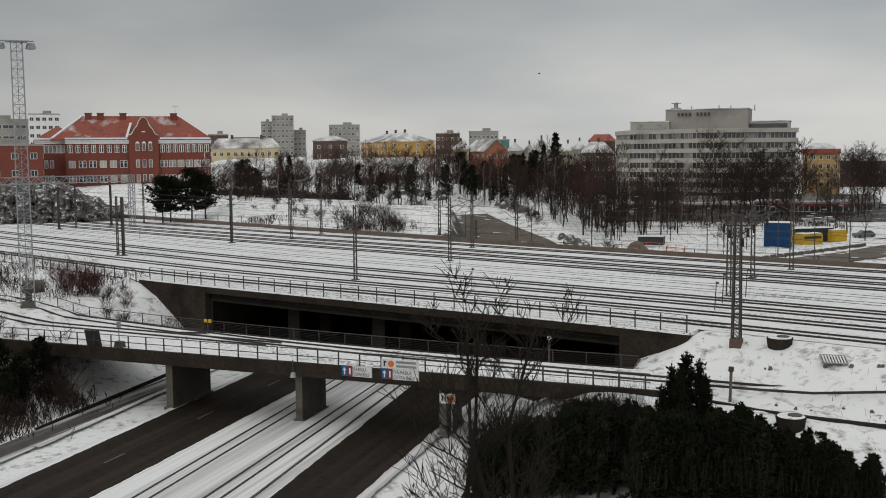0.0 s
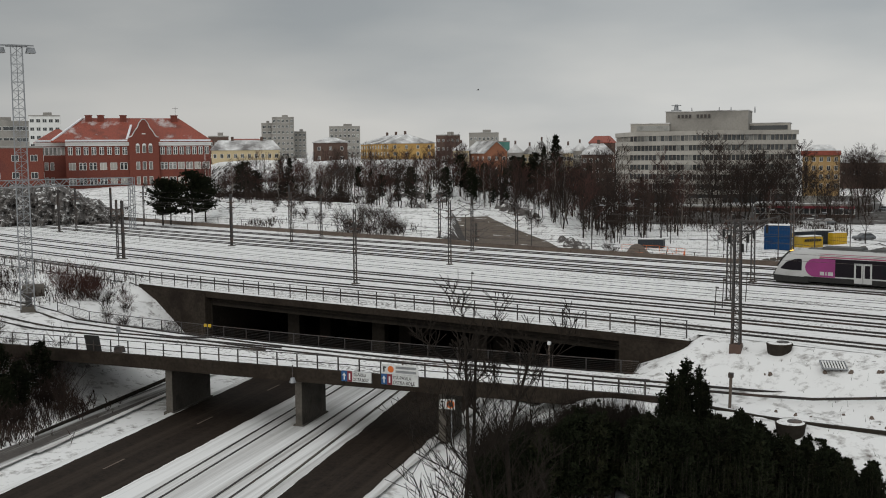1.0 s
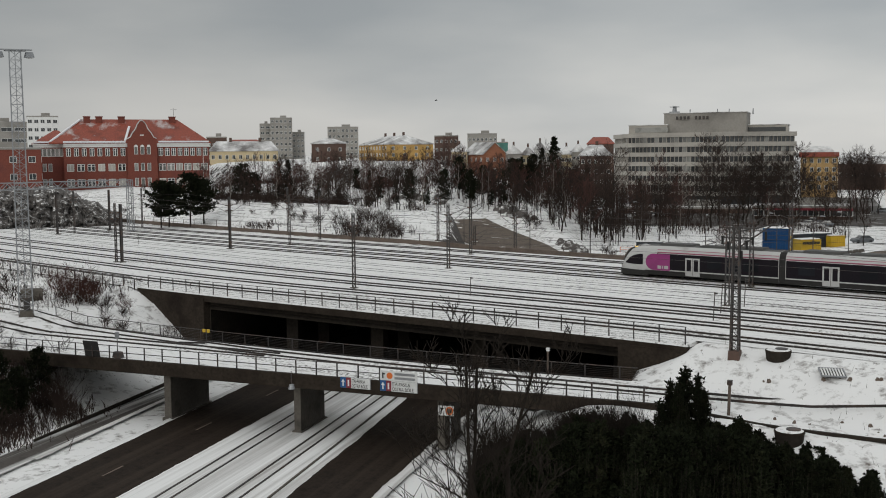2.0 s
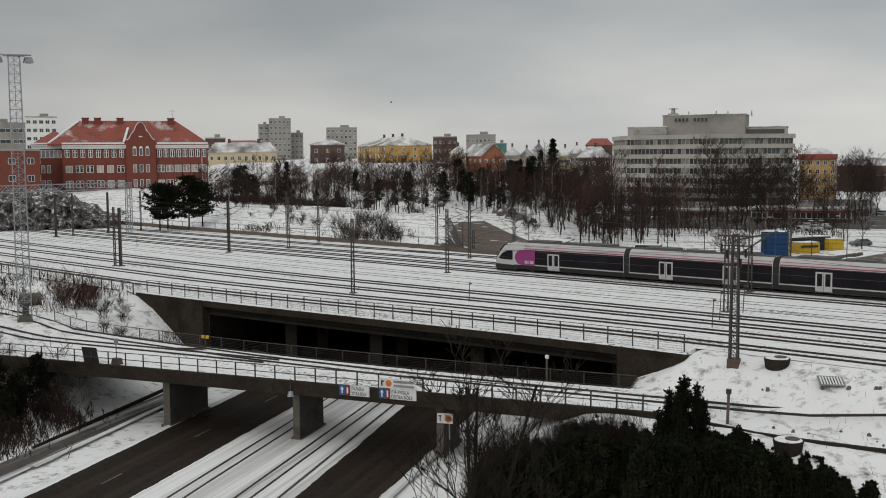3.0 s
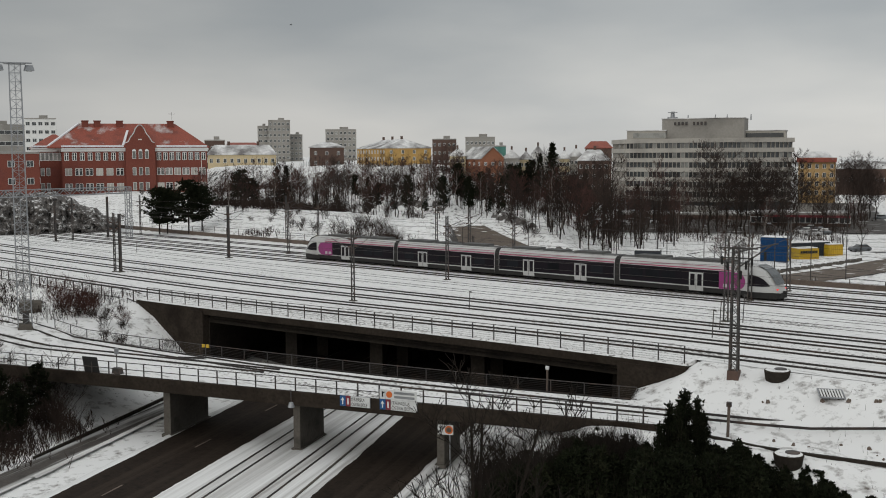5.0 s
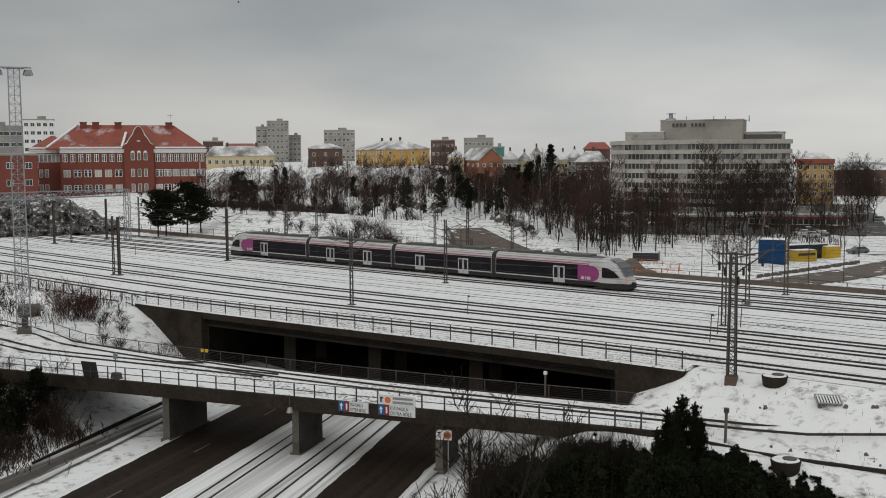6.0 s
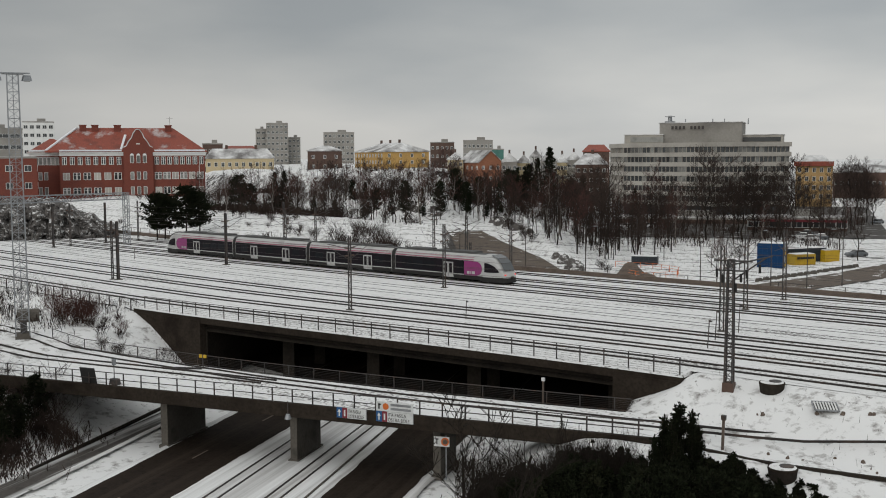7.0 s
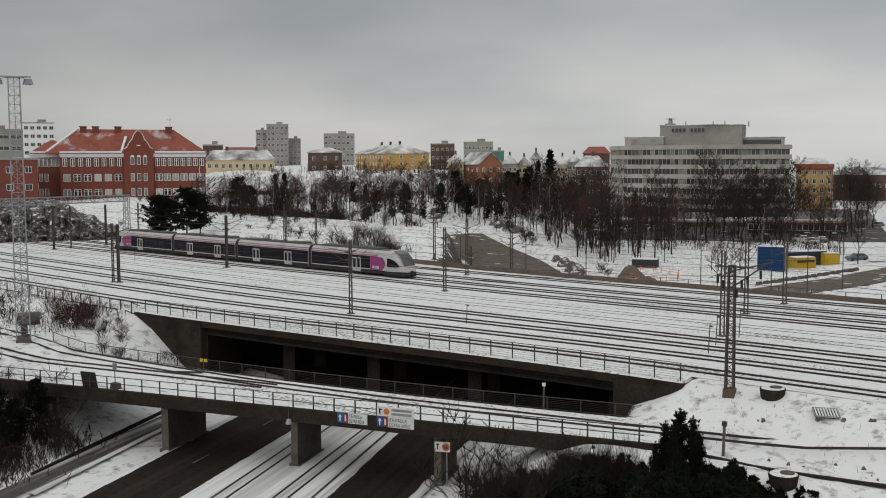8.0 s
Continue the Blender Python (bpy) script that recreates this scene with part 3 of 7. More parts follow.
def build_main_bridge():
    b = thing("railway_bridge", "wide dark concrete railway bridge carrying snowy tracks", "bridge")
    line = along(edge_y, -108.0, -45.4, 2.5)
    back = [(x, y + 29.0, z) for x, y, z in line]
    n = len(line)
    s = Shape()
    s.v = [(x, y + 1.3, 0.0) for x, y, z in line] + [(x, y, 0.0) for x, y, z in back] + [(x, y, -1.3) for x, y, z in line] + [(x, y, -1.3) for x, y, z in back]
    s.f = [(i, i + 1, n + i + 1, n + i) for i in range(n - 1)] + [(2 * n + i + 1, 2 * n + i, 3 * n + i, 3 * n + i + 1) for i in range(n - 1)]
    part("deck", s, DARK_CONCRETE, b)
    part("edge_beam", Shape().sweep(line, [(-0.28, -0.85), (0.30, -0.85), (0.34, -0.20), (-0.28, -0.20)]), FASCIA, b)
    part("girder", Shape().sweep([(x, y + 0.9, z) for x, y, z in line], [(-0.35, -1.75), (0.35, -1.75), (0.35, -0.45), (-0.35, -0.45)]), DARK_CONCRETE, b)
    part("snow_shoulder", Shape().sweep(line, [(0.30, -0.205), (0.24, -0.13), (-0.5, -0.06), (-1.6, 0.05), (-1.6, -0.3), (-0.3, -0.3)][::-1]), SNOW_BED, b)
    # Column colour is darkened to include the shade below the deck.
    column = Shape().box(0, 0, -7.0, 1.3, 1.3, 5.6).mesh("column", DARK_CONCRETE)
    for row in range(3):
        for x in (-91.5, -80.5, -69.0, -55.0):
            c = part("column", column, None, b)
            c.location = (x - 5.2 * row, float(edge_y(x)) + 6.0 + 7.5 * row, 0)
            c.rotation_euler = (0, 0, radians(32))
    # abutments, wing walls, and an added back wall that keeps light out
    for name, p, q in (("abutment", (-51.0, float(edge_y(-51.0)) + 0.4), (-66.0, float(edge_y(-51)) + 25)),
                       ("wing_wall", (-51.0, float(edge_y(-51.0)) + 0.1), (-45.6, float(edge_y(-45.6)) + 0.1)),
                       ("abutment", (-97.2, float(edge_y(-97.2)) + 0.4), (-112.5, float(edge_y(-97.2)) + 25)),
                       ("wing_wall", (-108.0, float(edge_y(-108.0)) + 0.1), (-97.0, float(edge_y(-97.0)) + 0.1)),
                       ("added_back_wall", (-128.0, float(edge_y(-112)) + 25), (-58.0, float(edge_y(-60)) + 25.5))):
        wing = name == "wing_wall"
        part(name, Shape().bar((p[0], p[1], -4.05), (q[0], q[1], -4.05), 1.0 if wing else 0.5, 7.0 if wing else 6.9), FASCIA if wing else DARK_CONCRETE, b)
    fence("bridge_railing", "thin grey steel railing along the wide railway bridge", [(x, y + 0.05, -0.2) for x, y, z in along(edge_y, -106.5, -45.6, 2.5)], 1.42, 2.15, STEEL_DARK, (1.0,), 0.86)
    fence("trackside_fence", "dark steel fence along the railway embankment", [(x, y - 0.3, ground_z(x, y - 0.3) - 0.1) for x, y, z in along(edge_y, -190, -107, 2.5)], 1.5, 2.1, STEEL_DARK, (1.0, 0.05, 0.22), 0.95, 0.07)


build_main_bridge()


def build_lower_bridge():
    b = thing("lower_railway_bridge", "narrow snowy concrete railway bridge on wall piers", "bridge")
    a = along(near_y, -97, -41, 2.5)
    c = along(far_y, -97, -41, 2.5)
    n = len(a)
    s = Shape()
    s.v = [(x, y, LOW) for x, y, z in a] + [(x, y, LOW) for x, y, z in c] + [(x, y, LOW - 0.8) for x, y, z in a] + [(x, y, LOW - 0.8) for x, y, z in c]
    s.f = [(2 * n + i + 1, 2 * n + i, 3 * n + i, 3 * n + i + 1) for i in range(n - 1)] + [(2 * n + n - 1, 3 * n - 1, n - 1 + n, n - 1)] + [(n + i, 3 * n + i, 3 * n + i + 1, n + i + 1) for i in range(n - 1)]
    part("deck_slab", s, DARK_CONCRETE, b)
    part("snow_bed", sheet(a, c, LOW + 0.06), SNOW_BED, b)
    part("fascia", Shape().sweep([(x, y, LOW) for x, y, z in a], [(-0.18, -0.95), (0.16, -0.95), (0.22, 0.0), (0.22, 0.10), (-0.18, 0.10)]), FASCIA, b)
    for u0, u1, s0, s1 in ((-45.15, -44.55, 72.5, 78.5), (-33.3, -32.75, 71.5, 76.0), (-21.55, -21.0, 70.5, 74.6)):
        p = Shape()
        x, y, z = road_at((u0 + u1) / 2, (s0 + s1) / 2)
        ang = math.atan2(0.53, 0.85)
        p.box(x, y, -7.05, u1 - u0, s1 - s0, 4.05 if s1 - s0 > 4 else 3.95, ang)
        p.box(x, y, -7.05, u1 - u0 + 0.3, s1 - s0 + 0.3, 0.25, ang)
        part("pier", p, CONCRETE, b)
    fence("bridge_railing", "thin grey steel railing along the lower railway bridge", [(x, y + 0.02, LOW + 0.1) for x, y, z in along(near_y, -92, -41.5, 2.5)], 1.05, 1.75, STEEL_DARK, (1.0, 0.48), 0.0, 0.055)
    fence("mesh_fence", "dark wire-mesh fence between the two railway bridges", [(x, y + 0.5, max(ground_z(x, y + 0.5), LOW) if x < -95 else LOW) for x, y, z in along(far_y, -104, -46.5, 2.5)], 0.95, 2.6, STEEL_DARK, (1.0, 0.05), 0.95, 0.045)


build_lower_bridge()


def build_far_wall():
    line = [(x, y, min(ground_z(x, y), 0.0) - 0.2) for x, y, z in along(lambda x: bend(x) + 116.0, -330, 30, 4)]
    w = part("trackside_wall", Shape().sweep(line, [(-0.12, 0), (0.12, 0), (0.12, 0.95), (-0.12, 0.95)]), SAND)
    tagged(w, "low dark wall along the far side of the tracks", "wall", kind="structure")
    fence("trackside_fence", "thin wire fence beyond the far tracks", [(x, y + 1.0, ground_z(x, y + 1.0)) for x, y, z in line[10:]], 1.5, 4.0, STEEL_DARK, (1.0,), 0.0, 0.05)


build_far_wall()


def build_rock():
    """The rock face beside the school."""
    s = Shape()
    cols, rows = 150, 22
    pts = []
    for i in range(cols):
        a = 164.5 - 8.6 * i / (cols - 1)
        top = 8.2 - 5.5 * smooth(0.6, 1.0, i / (cols - 1)) + 1.3 * noise.noise((i * 0.09, 0, 0)) + 0.5 * noise.noise((i * 0.5, 4, 0))
        for j in range(rows):
            t = j / (rows - 1)
            zz = -0.8 + (float(top) + 0.8) * t
            d = 226 + 3.0 * t + 5.0 * t ** 6 + 2.2 * noise.noise((i * 0.13, j * 0.25, 3)) + 1.1 * noise.noise((i * 0.5, j * 0.6, 8)) + 0.7 * noise.cell((i * 0.33, j * 0.45, 2))
            pts.append((d * math.cos(radians(a)), d * math.sin(radians(a)), zz))
        d += 7
        pts.append((d * math.cos(radians(a)), d * math.sin(radians(a)), float(top) - 2.5))
    rows += 1
    s.add(pts, [(i * rows + j, (i + 1) * rows + j, (i + 1) * rows + j + 1, i * rows + j + 1) for i in range(cols - 1) for j in range(rows - 1)])
    tagged(part("rock_face", s, ROCK), "grey-brown rock cutting with snow on its ledges", "rock", kind="structure")


build_rock()

# ---- masts, gantry and lighting tower ----
def lattice(w0, w1, h, bays, leg, brace, four=True):
    """Legs and zigzag braces of a lattice mast that stands on z = 0."""
    legs, braces = [], Shape()
    corners = ((-1, -1), (1, -1), (1, 1), (-1, 1)) if four else ((-1, 0), (1, 0))
    for a, b in corners:
        legs.append(Shape().bar((a * w0 / 2, b * w0 / 2, 0), (a * w1 / 2, b * w1 / 2, h), leg, leg))
    for i in range(bays):
        z0, z1 = h * i / bays, h * (i + 1) / bays
        k0, k1 = (w0 + (w1 - w0) * i / bays) / 2, (w0 + (w1 - w0) * (i + 1) / bays) / 2
        n = len(corners)
        for j in range(n if four else 1):
            (a, b), (c, d) = corners[j], corners[(j + 1) % n]
            if i % 2:
                (a, b), (c, d) = (c, d), (a, b)
            braces.bar((a * k0, b * k0, z0), (c * k1, d * k1, z1), brace, brace)
            if four:
                braces.bar((a * k1, b * k1, z1), (c * k1, d * k1, z1), brace * 0.8, brace * 0.8)
    return legs, braces


def build_mast(h=8.0, w=0.42, arm=3.2, leg=0.11):
    m = thing("catenary_mast", "dark steel lattice mast carrying overhead railway wires", "catenary mast", "catenary masts")
    legs, braces = lattice(w, w * 0.75, h, 12, leg, 0.045, False)
    for s in legs:
        part("leg", s, STEEL_DARK, m)
    part("bracing", braces, STEEL_DARK, m)
    part("footing", Shape().box(0, 0, -0.6, w * 1.9, 0.7, 0.72, 0, 0.85), CONCRETE, m)
    for side in (-1, 1):
        part("upper_arm", Shape().rod((0, 0, 6.6), (0, side * arm, 7.3), 0.035), STEEL_DARK, m)
        part("lower_arm", Shape().rod((0, 0, 5.4), (0, side * arm * 0.95, 6.95), 0.03), STEEL_DARK, m)
        part("steady_arm", Shape().rod((0, side * arm * 0.3, 5.9), (0, side * arm * 0.9, 5.75), 0.025), STEEL_DARK, m)
        part("insulator", Shape().rod((0, side * 0.3, 6.67), (0, side * 0.7, 6.76), 0.09, 0.09, 8), BROWN_BRICK, m)
        part("insulator", Shape().rod((0, side * 0.3, 5.89), (0, side * 0.65, 5.88), 0.09, 0.09, 8), BROWN_BRICK, m)
    return m


MASTS = [(-89.2, 72.4), (-134.5, 71.4), (-141.2, 93.2), (-54.4, 84.2), (-96.7, 93.4), (-192.2, 93.6), (-140.4, 103.4), (-146.5, 113.9), (-60.7, 99.0),
         (-108.2, 109.2), (-195.8, 109.0), (-107.4, 117.2), (-62.0, 109), (-240, 93.4), (-252.3, 104), (-160, 117.5), (-124, 118.6), (-118, 120.2)]
mast = build_mast()
placed_masts = []
for i, (mx, mv) in enumerate(MASTS):
    my = mv + float(bend(mx))
    mz = 0.0 if mv < 115 else ground_z(mx, my)
    m4 = pose(mx, my, mz, 0, 0, 8 if i % 2 else 98 - 90)
    if i == 0:
        mast.matrix_basis = m4
    else:
        copy_thing(mast, m4)


def build_posts():
    p = thing("gantry_post", "thick dark steel post of an overhead line portal", "portal post", "portal posts")
    part("web", Shape().box(0, 0, -0.3, 0.30, 0.06, 8.2), STEEL_DARK, p)
    part("flange", Shape().box(-0.16, 0, -0.3, 0.05, 0.3, 8.2), STEEL_DARK, p)
    part("flange", Shape().box(0.16, 0, -0.3, 0.05, 0.3, 8.2), STEEL_DARK, p)
    part("footing", Shape().box(0, 0, -0.5, 1.0, 1.0, 0.65, 0, 0.85), CONCRETE, p)
    p.matrix_basis = pose(-192, 73.4, 0, 0, 0, 5)
    for x, y in ((-194.4, 84.5), (-252.3, 85.1), (-133.7, 59.8), (-141.0, 80.4)):
        copy_thing(p, pose(x, y, 0, 0, 0, 5))


build_posts()


def build_end_mast():
    m = thing("anchor_mast", "tall dark lattice anchor mast on a brown concrete pedestal", "catenary mast")
    m.matrix_basis = pose(-41.4, 64.2, -0.1, 0, 0, 20)
    legs, braces = lattice(0.56, 0.40, 9.0, 18, 0.10, 0.04)
    for s in legs:
        part("leg", s, STEEL_DARK, m)
    part("bracing", braces, STEEL_DARK, m)
    part("pedestal", Shape().box(0, 0, -1.2, 0.85, 0.85, 1.35, 0, 0.92), BROWN_BRICK, m)
    head = Shape()
    head.bar((-1.2, 0, 8.9), (1.5, 0, 8.9), 0.12, 0.12).bar((-1.0, 0, 8.2), (1.2, 0, 8.2), 0.1, 0.1)
    head.bar((0, 0, 7.4), (2.2, 1.2, 9.1), 0.09, 0.09).bar((0, 0, 8.6), (2.6, 1.4, 9.2), 0.09, 0.09)
    head.bar((0, -0.6, 8.6), (0, 0.9, 8.6), 0.1, 0.1)
    part("cross_arm", head, STEEL_DARK, m)
    for x, z in ((-1.0, 8.3), (1.1, 8.3), (-0.6, 7.9), (0.7, 8.0), (2.0, 8.7), (0.35, 7.3)):
        part("insulator", Shape().rod((x, 0, z), (x, 0.05, z - 0.6), 0.09, 0.09, 8), UNDER, m)


build_end_mast()


def build_tower():
    t = thing("lighting_tower", "tall grey galvanised lattice lighting tower", "lighting tower")
    t.matrix_basis = pose(-105.4, 37.0, -1.4, 0, 0, 72)
    legs, braces = lattice(1.3, 1.05, 26.0, 30, 0.1, 0.045)
    for s in legs:
        part("leg", s, STEEL_GREY, t)
    part("bracing", braces, STEEL_GREY, t)
    part("footing", Shape().box(0, 0, -0.5, 1.5, 1.5, 0.8, 0, 0.9), CONCRETE, t)
    top = Shape().bar((-1.6, 0, 26.1), (1.6, 0, 26.1), 0.3, 0.12)
    top.box(0, 0, 26.0, 2.0, 1.6, 0.1)
    part("platform", top, STEEL_GREY, t)
    for x in (-1.5, 1.3):
        lamp = part("floodlight", Shape().box(x, 0, 25.35, 0.9, 0.7, 0.55, 0.2, 0.7), STEEL_GREY, t)
        part("lens", Shape().box(x, -0.02, 25.3, 0.55, 0.4, 0.06), GLASS_PALE, lamp)
    part("cable_ladder", Shape().bar((0.0, 0, 0.5), (0.0, 0, 26), 0.28, 0.06), STEEL_GREY, t)
    part("cabinet", Shape().box(0.1, -0.4, 0.4, 0.6, 0.35, 1.2), STEEL_DARK, t)


build_tower()


def build_gantry():
    g = thing("signal_gantry", "grey lattice portal truss spanning the railway tracks", "gantry")
    a, b = Vector((-188.2, 86.0, 0)), Vector((-181.0, 46.0, 0))
    z0, z1 = 8.7, 9.9
    chord = Shape()
    n = 30
    side = Vector((0.55, 0.1, 0))
    for sgn in (-1, 1):
        for z in (z0, z1):
            chord.bar(a + side * sgn + Vector((0, 0, z)), b + side * sgn + Vector((0, 0, z)), 0.15, 0.15)
    part("chord", chord, STEEL_GREY, g)
    br = Shape()
    for i in range(n):
        p, q = a + (b - a) * (i / n), a + (b - a) * ((i + 1) / n)
        for sgn in (-1, 1):
            za, zb = (z0, z1) if i % 2 else (z1, z0)
            br.bar(p + side * sgn + Vector((0, 0, za)), q + side * sgn + Vector((0, 0, zb)), 0.09, 0.09)
        br.bar(p - side + Vector((0, 0, z1)), q + side + Vector((0, 0, z1)), 0.05, 0.05)
    part("bracing", br, STEEL_GREY, g)
    for p in (a, b):
        legs, braces = lattice(0.9, 0.9, 9.9, 11, 0.1, 0.05)
        leg = part("leg", legs[0], STEEL_GREY, g)
        leg.location = p
        for s in legs[1:]:
            o = part("leg", s, STEEL_GREY, g)
            o.location = p
        o = part("leg_bracing", braces, STEEL_GREY, g)
        o.location = p


build_gantry()


def build_wires():
    for k in (0, 1, 3, 5, 7, 9):
        w = thing("overhead_wire", "thin dark contact and carrier wires above a track", "overhead wire", "overhead wires")
        xs = np.arange(-330, 41, 6.0)
        hang = [7.2 - 0.9 * abs(math.sin((x + 90) * math.pi / 46)) for x in xs]
        square = [(-0.011, -0.011), (0.011, -0.011), (0.011, 0.011), (-0.011, 0.011)]
        part("contact_wire", Shape().sweep([(x, float(track_y(k, x)), 5.75) for x in xs], square), STEEL_DARK, w)
        part("carrier_wire", Shape().sweep([(x, float(track_y(k, x)), h) for x, h in zip(xs, hang)], square), STEEL_DARK, w)


build_wires()


# ---- the train: four articulated cars ----
def ring(x, z_shift=0.0, k=1.0, low=0.45):
    """Outline of the body across the train, at x."""
    half = ((1.50, low), (1.58, 0.95), (1.60, 1.9), (1.58, 3.05), (1.42, 3.6), (1.05, 3.92), (0.0, 4.0))
    pts = [(x, -y * k, z) for y, z in half] + [(x, y * k, z) for y, z in reversed(half[:-1])]
    return pts


def loft(rings):
    s = Shape()
    n = len(rings[0])
    for r in rings:
        s.v += r
    for i in range(len(rings) - 1):
        s.f += [(i * n + j, (i + 1) * n + j, (i + 1) * n + (j + 1) % n, i * n + (j + 1) % n) for j in range(n)]
    s.f += [tuple(range(n)), tuple(reversed(range((len(rings) - 1) * n, len(rings) * n)))]
    return s


def nose_rings(x0, sgn):
    """The raked cab from x0 outwards."""
    out = []
    for d, k, top, low in ((0.0, 1.0, 4.0, 0.45), (1.0, 0.985, 3.85, 0.42), (1.9, 0.95, 3.45, 0.40), (2.5, 0.89, 2.75, 0.40), (2.95, 0.80, 1.95, 0.42), (3.25, 0.66, 1.35, 0.5), (3.4, 0.5, 1.1, 0.62)):
        r = []
        for x, y, z in ring(0, 0, k, low):
            zz = low + (z - low) * (top - low) / (4.0 - low)
            r.append((x0 + sgn * d, y, zz))
        out.append(r)
    return out


def plate(s, x0, x1, z0, z1, side, off=0.012):
    """A panel on the side of the train, just proud of it."""
    def yy(z):
        return side * (np.interp(z, (0.45, 0.95, 1.9, 3.05, 3.6), (1.50, 1.58, 1.60, 1.58, 1.42)) + off)
    zs = [z0] + [z for z in (0.95, 1.9, 3.05) if z0 < z < z1] + [z1]
    pts = []
    for z in zs:
        pts += [(x0, yy(z), z), (x1, yy(z), z)]
    n = len(zs)
    faces = [(2 * i, 2 * i + 1, 2 * i + 3, 2 * i + 2) for i in range(n - 1)]
    if side > 0:
        faces = [tuple(reversed(f)) for f in faces]
    return s.add(pts, faces)


def oval_patch(s, xa, xb, z0, z1, side, off):
    """A patch with a round outer end at xb."""
    r = (z1 - z0) / 2
    n = 10
    zc = (z0 + z1) / 2
    sgn = 1 if xb > xa else -1
    for i in range(n):
        a0, a1 = -math.pi / 2 + math.pi * i / n, -math.pi / 2 + math.pi * (i + 1) / n
        p0, p1 = (xb - sgn * r * (1 - math.cos(a0)) , zc + r * math.sin(a0)), (xb - sgn * r * (1 - math.cos(a1)), zc + r * math.sin(a1))
        def yy(z):
            return side * (float(np.interp(z, (0.45, 0.95, 1.9, 3.05, 3.6), (1.50, 1.58, 1.60, 1.58, 1.42))) + off)
        pts = [(xa, yy(p0[1]), p0[1]), (p0[0], yy(p0[1]), p0[1]), (p1[0], yy(p1[1]), p1[1]), (xa, yy(p1[1]), p1[1])]
        f = (0, 1, 2, 3) if (sgn > 0) == (side < 0) else (3, 2, 1, 0)
        s.add(pts, [f])
    return s


